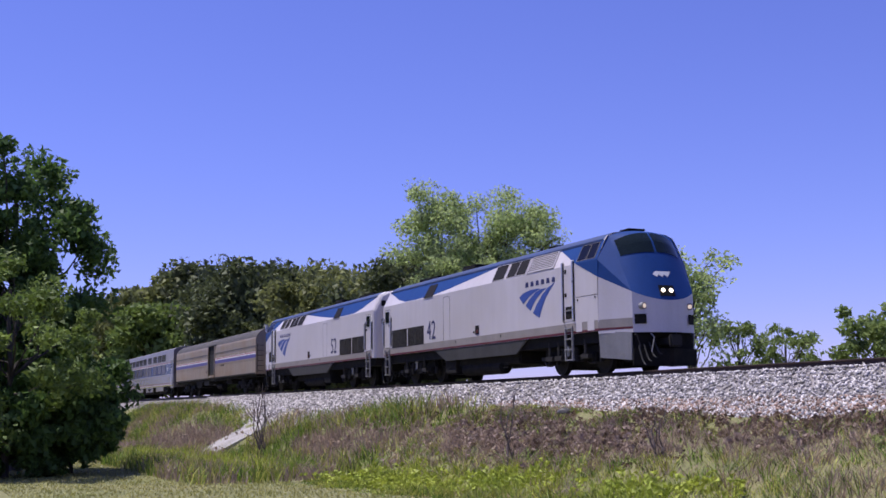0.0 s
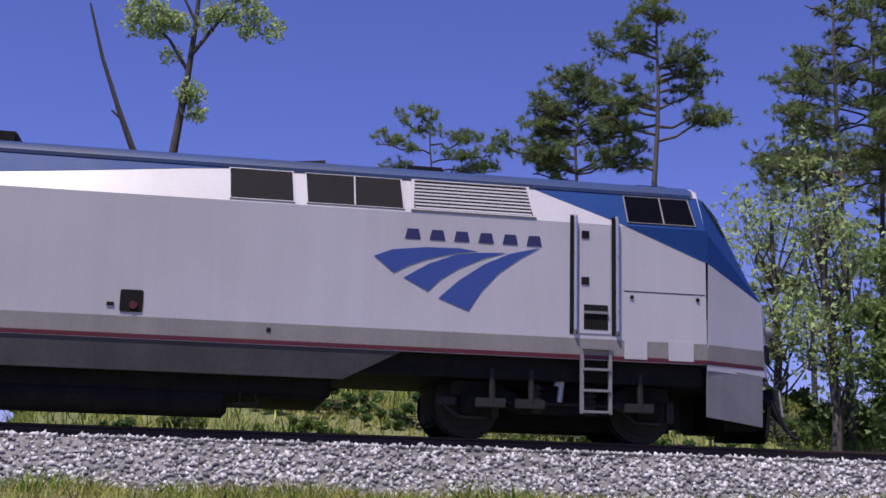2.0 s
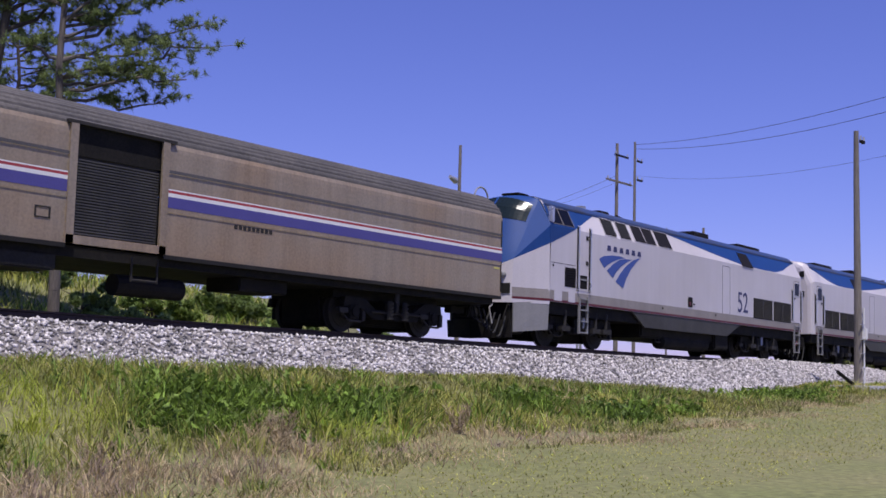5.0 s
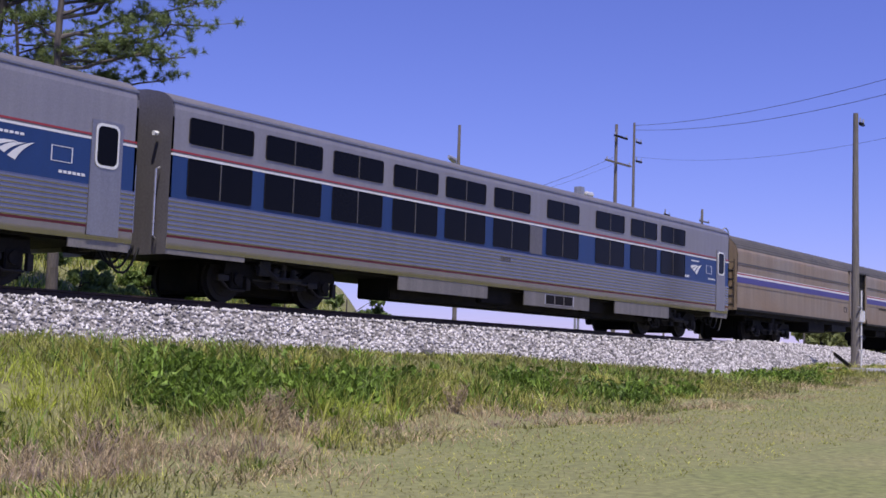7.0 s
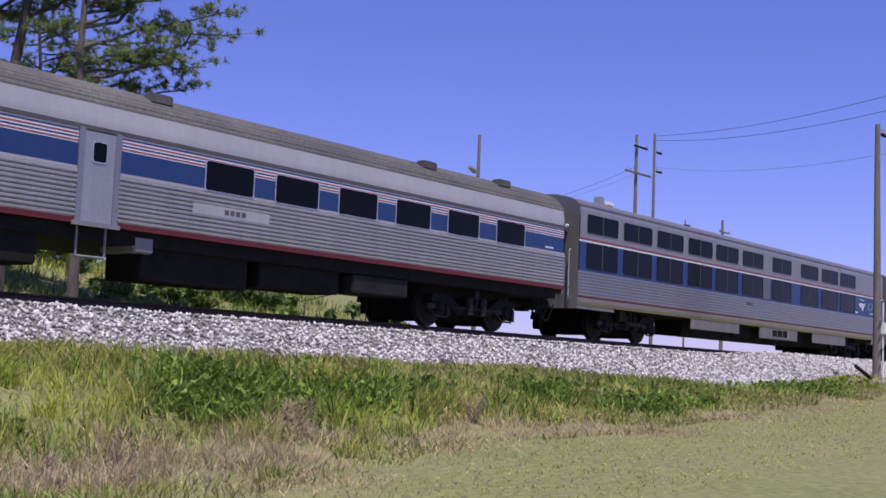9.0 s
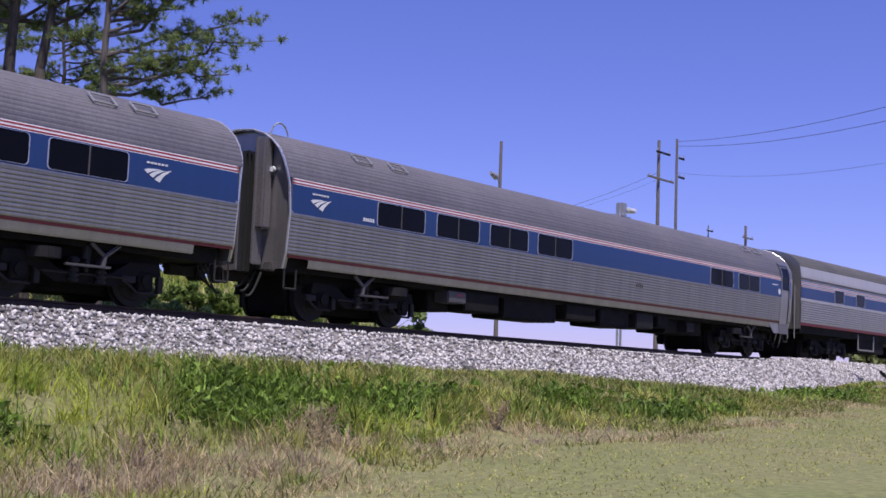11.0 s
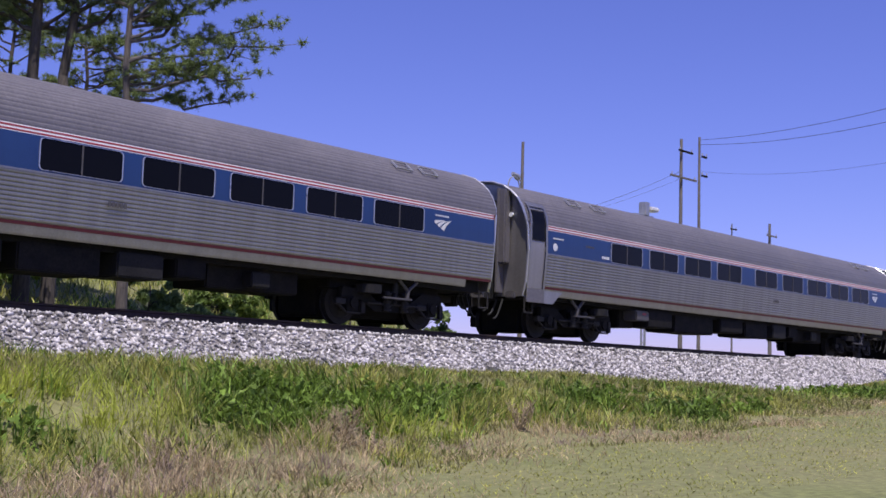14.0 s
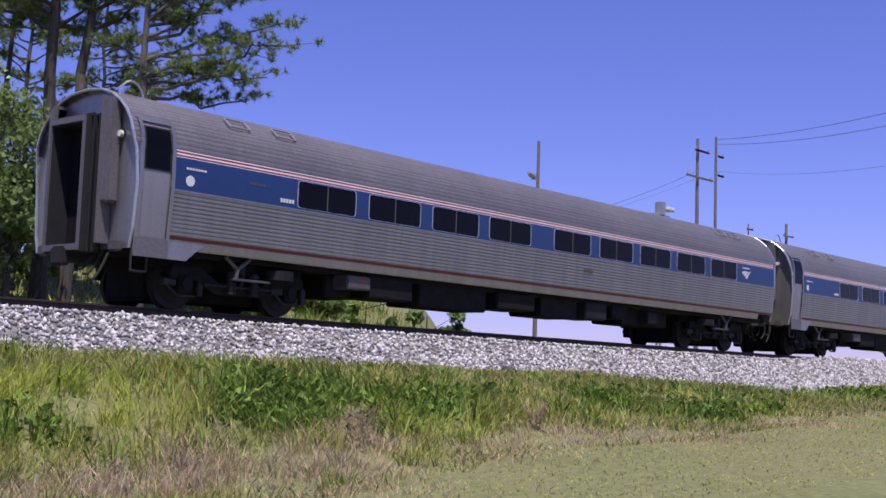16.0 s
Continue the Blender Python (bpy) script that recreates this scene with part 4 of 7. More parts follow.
def coach(f, label, wins, logo_x, door_x, name="coach", word=True):
    """A tube-shaped fluted stainless coach. f: end at which the side door lies (-1: rear)."""
    C = thing(name, label, "passenger car", "passenger cars of the train")
    a, b = -12.12, 12.44
    da, db = (door_x - 0.36, door_x + 0.36) if door_x else (99, 100)
    # wall pieces on both sides of the door bay
    runs = [(a, b)] if not door_x else ([(a, da), (db, b)])
    low = wall_line(AM, 1.2, 2.02, 0.075, 0.008)
    sill = wall_line(AM, 0.97, 1.14)
    redl = [(y - 0.004, z) for y, z in wall_line(AM, 1.14, 1.2)]
    belt = wall_line(AM, 2.02, 2.62)
    eave = wall_line(AM, 2.62, 2.76)
    for x0, x1 in runs:
        both(C, "fluted_side", low, x0, x1, M_STAIN, "fluted stainless side")
        # the sill is cut away over the bogies
        both(C, "side_sill", sill, max(x0, -11.5), min(x1, 11.5), M_STAIN)
        both(C, "red_stripe", redl, x0, x1, M_RED)
        both(C, "blue_belt", belt, x0, x1, M_BELT, "blue painted belt")
        both(C, "eave_band", eave, x0, x1, M_WHITE)
        for z0, z1 in ((2.635, 2.665), (2.70, 2.73)):
            flat(C, "pinstripe", x0, x1, z0, z1, -1.588 + (z0 - 2.62) * 0.1, M_STRIPERED, 0.004)
        flat(C, "belt_moulding", x0, x1, 2.005, 2.035, -1.598, M_STAIN, 0.012)
    rl = roof_line(AMROOF, 2.75, 0.095, 0.009)
    extrusion("roof", rl, a - 0.10, b + 0.10, M_STAINROOF, C, "weathered fluted roof")
    outline = [(-np.interp(z, [p[0] for p in AM], [p[1] for p in AM]), z) for z in (0.92, 1.25, 2.04, 2.62)]
    outline = outline + [(-y, z) for y, z in AMROOF] + [(y, z) for y, z in reversed(AMROOF[:-1])] + [(-y, z) for y, z in reversed(outline)]
    for x, g in ((a, -1), (b, 1)):
        end_wall(C, x, g, outline, M_STAIN, 0.44)
        # bright rim, which leans out under the hood of the roof
        bm = bmesh.new()
        hood = lambda z: x + g * (0.02 + 0.10 * min(1.0, max(0.0, (z - 2.4) / 0.5)))
        for (y0, z0), (y1, z1) in zip(outline, outline[1:]):
            tube(bm, (hood(z0), y0 * 0.985, z0), (hood(z1), y1 * 0.985, z1), 0.03, seg=6)
        part("end_rim", bm, M_CHROME, C)
        for s_ in (-1, 1):
            bm = bmesh.new()
            y0, y1 = sorted((s_ * 0.74, s_ * 1.0))
            box(bm, min(x, x + g * 0.24), max(x, x + g * 0.24), y0, y1, 1.72, 3.6, 0.04)
            box(bm, min(x, x + g * 0.28), max(x, x + g * 0.28), *sorted((s_ * 0.74, s_ * 0.80)), 1.0, 3.62, 0.01)
            part("end_fairing", bm, M_STAINROOF, C, "grey end fairing beside the gangway")
            bm = bmesh.new()
            box(bm, min(x, x + g * 0.16), max(x, x + g * 0.16), *sorted((s_ * 0.98, s_ * 1.24)), 0.86, 1.04, 0.03)
            part("cable_socket", bm, M_GRILLEBAR, C)
        bm = bmesh.new()
        tube(bm, (x + g * 0.02, -1.05, 2.95), (x + g * 0.09, -1.05, 2.95), 0.06, seg=10)
        part("marker_lamp", bm, M_WHITELAMP, C)
        coupler(C, x + g * 0.36, g)
        hoses(C, x + g * 0.34, g, 3)
        bm = bmesh.new()
        pipe(bm, [(x - g * 0.35, -1.45, 0.92), (x - g * 0.35, -1.45, 0.52), (x - g * 0.02, -1.45, 0.52), (x - g * 0.02, -1.45, 0.92)], 0.022, 6)
        part("stirrup_step", bm, M_STEELDARK, C)
    if door_x:
        # the door bay follows the round of the body
        curve = [(0.78, 1.50), (1.14, 1.525), (1.6, 1.565), (2.04, 1.60), (2.35, 1.60), (2.62, 1.59), (2.75, 1.60), (2.95, 1.57), (3.16, 1.48), (3.27, 1.40)]
        skin = lambda off: [(-(w_ + off), z_) for z_, w_ in curve]
        extrusion("side_door", skin(-0.02)[:-1], da + 0.05, db - 0.05, M_UPPER, C, "plain stainless vestibule door", smooth=True)
        for x0, x1 in ((da - 0.02, da + 0.06), (db - 0.06, db + 0.02)):
            extrusion("door_post", skin(0.012), x0, x1, M_STAIN, C, smooth=True)
        extrusion("door_header", skin(0.014)[-2:], da, db, M_STAIN, C)
        cz, cw = [c[0] for c in curve], [c[1] for c in curve]
        bow = lambda off, z0, z1: [(-(float(np.interp(z0 + (z1 - z0) * k / 8, cz, cw)) - 0.02 + off), z0 + (z1 - z0) * k / 8) for k in range(9)]
        extrusion("door_window", bow(0.014, 2.34, 3.06), door_x - 0.25, door_x + 0.27, M_GLASS, C, "dark tinted door window", smooth=True)
        extrusion("window_gasket", bow(0.010, 2.31, 3.09), door_x - 0.28, door_x + 0.30, M_RUBBER, C, smooth=True)
        flat(C, "kick_panel", da, db, 0.78, 1.12, -1.505, M_STAINROOF, 0.03)
        g = 1 if door_x < 0 else -1
        xd = db if g > 0 else da
        bm = bmesh.new()
        slab(bm, [(xd, -1.50, 0.78), (xd + g * 0.42, -1.50, 0.78), (xd + g * 0.62, -1.50, 0.95), (xd + g * 0.85, -1.50, 1.1), (xd, -1.50, 1.1)], (0, -1, 0), 0.02)
        part("end_skirt", bm, M_STAIN, C)
    for x in wins:
        pane(C, x, x + 1.60, 2.07, 2.59, -1.602, frame_mat=M_CHROME, fw=0.02)
    # white badge, plain bars for small writing
    if logo_x:
        emblem(C, logo_x, 2.17, 0.62, -1.603, M_WHITE, name="badge", bars=False)
        bars_of_text(C, logo_x + 0.05, 2.475, 6, 0.06, 0.035, -1.603, M_WHITE)
    if door_x:
        x = door_x + 0.62 * (1 if door_x < 0 else -1)
        bars_of_text(C, x if door_x < 0 else x - 0.5, 2.42, 7, 0.05, 0.04, -1.603, M_WHITE)
        flat(C, "round_mark", x, x + 0.2, 2.12, 2.32, -1.602, M_WHITE, 0.003, r=0.099)
        bars_of_text(C, x + 1.5, 2.35, 5, 0.06, 0.05, -1.603, M_GRILLEBAR)
    bars_of_text(C, min(wins) - 0.45, 2.12, 5, 0.055, 0.075, -1.603, M_WHITE)
    bars_of_text(C, 1.6, 1.62, 5, 0.06, 0.09, -1.6, M_GRILLEBAR)
    # roof vents
    for x in (-9.9, -8.7, 9.3, 10.2):
        bm = bmesh.new()
        ring_frame(bm, [(x, -1.27, 3.44), (x + 0.45, -1.27, 3.44), (x + 0.45, -1.08, 3.60), (x, -1.08, 3.60)], (0, -0.6, 0.8), 0.04, 0.03)
        part("roof_vent", bm, M_ALU, C)
    bm = bmesh.new()
    pts = [(-11.9 + 0.25 * math.cos(k * 0.35), -0.9, 3.66 + 0.3 * math.sin(k * 0.35)) for k in range(10)]
    pipe(bm, pts, 0.02, 6)
    part("roof_grab_iron", bm, M_ALU, C)
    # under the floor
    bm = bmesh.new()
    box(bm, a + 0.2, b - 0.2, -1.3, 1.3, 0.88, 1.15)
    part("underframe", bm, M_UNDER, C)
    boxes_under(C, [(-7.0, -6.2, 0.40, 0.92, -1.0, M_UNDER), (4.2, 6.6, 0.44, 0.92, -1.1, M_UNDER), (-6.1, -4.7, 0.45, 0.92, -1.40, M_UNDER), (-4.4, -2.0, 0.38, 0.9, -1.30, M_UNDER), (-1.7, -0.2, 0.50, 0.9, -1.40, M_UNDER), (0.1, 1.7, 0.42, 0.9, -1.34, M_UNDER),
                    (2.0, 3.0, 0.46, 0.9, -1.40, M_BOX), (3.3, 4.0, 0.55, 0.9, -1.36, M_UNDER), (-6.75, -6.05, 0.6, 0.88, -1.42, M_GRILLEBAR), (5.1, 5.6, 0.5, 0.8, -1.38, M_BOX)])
    flat(C, "red_plate", -6.42, -6.24, 0.76, 0.82, -1.425, M_STRIPERED, 0.004)
    for u in (-9.4, 9.4):
        bg = bogie(C, u, 2.59, 0.457, False)
        g = 1 if u < 0 else -1
        v = u - g * 0.25
        bm = bmesh.new()
        pipe(bm, [(v - 0.3, -1.38, 0.96), (v, -1.38, 0.74), (v + 0.3, -1.38, 0.96)], 0.04, 6)
        pipe(bm, [(v, -1.38, 0.76), (v - 0.03, -1.38, 0.56)], 0.05, 6)
        box(bm, min(v - 0.12, v + g * 0.8), max(v + 0.12, v + g * 0.8), -1.42, -1.32, 0.53, 0.575, 0.01)
        part("y_brace", bm, M_GRILLEBAR, C, "grey forked brace over the bogie")
        bm = bmesh.new()
        tube(bm, (u + g * 0.9, -1.25, 0.62), (u + g * 0.9, -1.25, 0.80), 0.3, seg=14)
        part("air_spring", bm, M_BOX, C)
    return C


VW = [(0.70, 1.52), (0.9, 1.55), (1.1, 1.56), (3.45, 1.56), (3.62, 1.53)]
VROOF = [(1.53, 3.62), (1.40, 3.72), (1.2, 3.81), (0.8, 3.90), (0.0, 3.96)]


def sleeper(label):
    """A flat-sided sleeping car with two rows of windows."""
    C = thing("sleeping_car", label, "passenger car", "passenger cars of the train")
    a, b = -12.55, 12.55
    both(C, "smooth_side", wall_line(VW, 0.82, 1.03), a, b, M_SMOOTH)
    both(C, "red_stripe", [(y - 0.004, z) for y, z in wall_line(VW, 1.03, 1.075)], a, b, M_RED)
    both(C, "fluted_side", wall_line(VW, 1.075, 1.78, 0.088, 0.004), a, b, M_SMOOTH, "finely fluted stainless side")
    both(C, "blue_belt", wall_line(VW, 1.78, 2.58), a, b, M_BELT, "blue painted belt")
    both(C, "white_stripe", [(y - 0.004, z) for y, z in wall_line(VW, 2.58, 2.625)], a, b, M_WHITE)
    both(C, "red_pinstripe", [(y - 0.003, z) for y, z in wall_line(VW, 2.655, 2.69)], a, b, M_STRIPERED)
    both(C, "stripe_gap", wall_line(VW, 2.62, 2.66), a, b, M_STAINROOF)
    both(C, "upper_side", wall_line(VW, 2.69, 3.62), a, b, M_UPPER)
    extrusion("roof", roof_line(VROOF, 3.62, 0.2, 0.008), a, b, M_STAINROOF, C, "grey roof")
    flat(C, "eave_moulding", a, b, 3.59, 3.63, -1.535, M_STAIN, 0.02)
    outline = [(-np.interp(z, [p[0] for p in VW], [p[1] for p in VW]), z) for z in (0.72, 1.1, 3.45)] + [(-y, z) for y, z in VROOF]
    outline = outline + [(-y, z) for y, z in reversed(outline[:-1])]
    for x, g in ((a, -1), (b, 1)):
        end_wall(C, x, g, outline, M_STAINROOF)
        coupler(C, x + g * 0.4, g)
        hoses(C, x + g * 0.36, g, 3)
        bm = bmesh.new()
        pipe(bm, [(x + g * 0.03, -1.3, 1.0), (x + g * 0.16, -1.35, 1.05), (x + g * 0.16, -1.35, 2.3), (x + g * 0.03, -1.3, 2.35)], 0.022, 6)
        part("end_grab_rail", bm, M_CHROME, C)
        bm = bmesh.new()
        tube(bm, (x + g * 0.05, -1.2, 3.0), (x + g * 0.14, -1.2, 3.0), 0.05, seg=8)
        part("end_lamp", bm, M_WHITELAMP, C)
    starts = [-12.11, -10.06, -8.01, -5.94, -3.93, -1.86, 0.68, 3.33, 5.44, 7.43]
    for k, x in enumerate(starts):
        pane(C, x, x + 1.66, 2.86, 3.36, -1.563, frame_mat=M_GRILLE, fw=0.02, r=0.06)
        pane(C, x, x + 1.66, 1.86, 2.57, -1.563, frame_mat=M_GRILLE, fw=0.02, r=0.05)
    flat(C, "equipment_panel", -0.15, 0.45, 1.82, 2.56, -1.562, M_STAINROOF, 0.008)
    flat(C, "side_door", 11.54, 12.22, 0.9, 2.95, -1.558, M_STAIN, 0.02, "stainless side door")
    pane(C, 11.66, 12.10, 2.15, 2.85, -1.578, "door_window", M_WHITE, False, 0.1, fw=0.05)
    emblem(C, 9.55, 2.0, 0.85, -1.563, M_WHITE, name="badge", bars=False)
    bars_of_text(C, 9.6, 2.42, 6, 0.075, 0.045, -1.563, M_WHITE)
    bars_of_text(C, 9.15, 1.86, 4, 0.06, 0.08, -1.563, M_WHITE)
    bars_of_text(C, 10.9, 1.9, 6, 0.07, 0.05, -1.563, M_WHITE)
    bm = bmesh.new()
    ring_frame(bm, [(10.75, -1.56, 2.1), (11.15, -1.56, 2.1), (11.15, -1.56, 2.35), (10.75, -1.56, 2.35)], (0, -1, 0), 0.02, 0.006)
    part("placard_frame", bm, M_WHITE, C)
    bars_of_text(C, -1.5, 1.5, 4, 0.09, 0.12, -1.565, M_GRILLEBAR)
    # deep side skirts in steps
    for x0, x1, z0 in ((-5.6, -2.0, 0.5), (-0.3, 3.1, 0.44), (4.6, 8.1, 0.46), (-12.5, -10.5, 0.72), (11.2, 12.5, 0.66)):
        flat(C, "skirt", x0, x1, z0, 0.84, -1.50, M_CARSKIRT, 0.03, "dusty stainless skirt")
    bm = bmesh.new()
    ring_frame(bm, [(0.75, -1.53, 0.52), (2.2, -1.53, 0.52), (2.2, -1.53, 0.78), (0.75, -1.53, 0.78)], (0, -1, 0), 0.03, 0.01)
    part("grille_frame", bm, M_CHROME, C)
    for k in range(3):
        flat(C, "grille_pane", 0.78 + 0.48 * k, 1.2 + 0.48 * k, 0.53, 0.77, -1.531, M_GRILLE, 0.006)
    bm = bmesh.new()
    box(bm, a + 0.2, b - 0.2, -1.35, 1.35, 0.78, 1.05)
    part("underframe", bm, M_UNDER, C)
    boxes_under(C, [(-1.9, -0.5, 0.4, 0.85, -1.25, M_UNDER), (3.2, 4.4, 0.42, 0.85, -1.25, M_UNDER), (-5.4, 8.0, 0.30, 0.8, -1.1, M_UNDER)])
    for u in (-9.07, 9.07):
        bogie(C, u, 2.6, 0.457, False)
        bm = bmesh.new()
        pipe(bm, [(u - 0.9, -1.38, 0.75), (u - 0.35, -1.38, 0.45), (u + 0.35, -1.38, 0.45)], 0.06, 6)
        box(bm, u - 0.9, u - 0.55, -1.42, -1.3, 0.5, 0.8, 0.02)
        part("track_brake", bm, M_BOX, C)
    return C


DW = [(0.95, 1.50), (1.2, 1.53), (1.4, 1.54), (3.0, 1.54), (3.3, 1.50)]
DROOF = [(1.50, 3.30), (1.42, 3.45), (1.25, 3.62), (0.95, 3.78), (0.5, 3.90), (0.0, 3.94)]


def diner():
    C = thing("dining_car", "fluted stainless dining car with blue belt, red and white pinstripes", "passenger car", "passenger cars of the train")
    a, b = -12.6, 12.65
    dx = -2.6
    for x0, x1 in ((a, dx - 0.42), (dx + 0.42, b)):
        both(C, "red_stripe", [(y - 0.006, z) for y, z in wall_line(DW, 1.18, 1.27)], x0, x1, M_STRIPERED)
        both(C, "fluted_side", wall_line(DW, 1.27, 2.10, 0.082, 0.03), x0, x1, M_BRIGHT, "deeply fluted stainless side")
        both(C, "belt_moulding", [(y - 0.01, z) for y, z in wall_line(DW, 2.10, 2.16)], x0, x1, M_LETTER)
        both(C, "blue_belt", wall_line(DW, 2.16, 2.56), x0, x1, M_BELT, "blue painted belt")
        both(C, "pinstripe_band", wall_line(DW, 2.56, 2.82), x0, x1, M_WHITE)
        for k in range(4):
            flat(C, "pinstripe", x0, x1, 2.585 + 0.06 * k, 2.61 + 0.06 * k, -1.541, M_STRIPERED if k % 2 == 0 else M_BELT, 0.003)
    both(C, "upper_moulding", [(y - 0.012, z) for y, z in wall_line(DW, 2.82, 2.90)], a, b, M_GRILLEBAR)
    both(C, "letter_board", wall_line(DW, 2.90, 3.30), a, b, M_LETTER, "plain stainless letter board")
    extrusion("roof", roof_line(DROOF, 3.3, 0.11, 0.014), a, b, M_DIRTYROOF, C, "grimy ribbed roof")
    outline = [(-np.interp(z, [p[0] for p in DW], [p[1] for p in DW]), z) for z in (1.05, 1.4, 3.0)] + [(-y, z) for y, z in DROOF]
    outline = outline + [(-y, z) for y, z in reversed(outline[:-1])]
    for x, g in ((a, -1), (b, 1)):
        end_wall(C, x, g, outline, M_STAIN)
        coupler(C, x + g * 0.35, g)
        hoses(C, x + g * 0.3, g, 3)
        bm = bmesh.new()
        for y in (-1.35, -1.1):
            tube(bm, (x + g * 0.1, y, 0.7), (x + g * 0.1, y, 2.6), 0.02, seg=6)
        part("end_ladder", bm, M_PILOT, C)
    flat(C, "side_door", dx - 0.33, dx + 0.33, 1.22, 2.80, -1.535, M_BRIGHT, 0.02, "grey service door")
    for s_ in (-1, 1):
        flat(C, "door_post", dx + s_ * 0.39 - 0.06, dx + s_ * 0.39 + 0.06, 1.2, 2.84, -1.53, M_STAIN, 0.045)
    pane(C, dx - 0.14, dx + 0.14, 2.28, 2.62, -1.556, "door_window", M_CHROME, False, 0.05, fw=0.02)
    flat(C, "door_sill", dx - 0.5, dx + 0.5, 1.14, 1.22, -1.55, M_PILOT, 0.04)
    for x in (-0.15, 1.71, 3.60, 5.51, 7.44, 9.45):
        pane(C, x, x + 1.24, 2.14, 2.70, -1.545, frame_mat=M_CHROME, split=False, r=0.05, fw=0.025)
    for x in (-9.4, -7.2):
        pane(C, x, x + 0.9, 2.18, 2.66, -1.545, frame_mat=M_CHROME, split=False, r=0.05, fw=0.025)
    flat(C, "number_plate_board", -0.45, 1.55, 1.66, 1.86, -1.562, M_LETTER, 0.012, "pale car plate")
    bars_of_text(C, 0.35, 1.71, 4, 0.11, 0.10, -1.574, M_GRILLEBAR)
    bars_of_text(C, 11.7, 2.22, 5, 0.06, 0.05, -1.543, M_WHITE)
    for x in (-1.3, 9.9, 6.8):
        bm = bmesh.new()
        box(bm, x, x + 0.5, -1.28, -1.0, 3.62, 3.82, 0.03)
        part("roof_vent", bm, M_DIRTYROOF, C)
    bm = bmesh.new()
    box(bm, a + 0.2, b - 0.2, -1.42, 1.42, 0.92, 1.2)
    part("underframe", bm, M_UNDER, C)
    boxes_under(C, [(-6.5, -3.6, 0.40, 0.95, -1.36, M_UNDER), (-1.4, 1.3, 0.32, 0.95, -1.3, M_UNDER), (1.6, 4.0, 0.42, 0.95, -1.3, M_UNDER), (4.3, 6.2, 0.50, 0.90, -1.42, M_BOX), (-1.65, -1.2, 0.80, 1.1, -1.44, M_PILOT)])
    bm = bmesh.new()
    pipe(bm, [(dx - 0.3, -1.45, 1.15), (dx - 0.3, -1.45, 0.62), (dx + 0.3, -1.45, 0.62), (dx + 0.3, -1.45, 1.15)], 0.025, 6)
    part("stirrup_step", bm, M_PILOT, C)
    bm = bmesh.new()
    pipe(bm, [(-6.7, -1.44, 1.1), (-6.7, -1.44, 0.5), (-5.0, -1.44, 0.5), (-5.0, -1.44, 1.1)], 0.03, 6)
    part("battery_cradle", bm, M_PILOT, C)
    for u in (-9.1, 9.1):
        bogie(C, u, 2.75, 0.457, False)
    return C


BW = [(0.95, 1.48), (1.1, 1.5), (3.1, 1.5), (3.2, 1.47)]
BROOF = [(1.47, 3.2), (1.38, 3.36), (1.2, 3.54), (0.9, 3.70), (0.5, 3.81), (0.0, 3.85)]


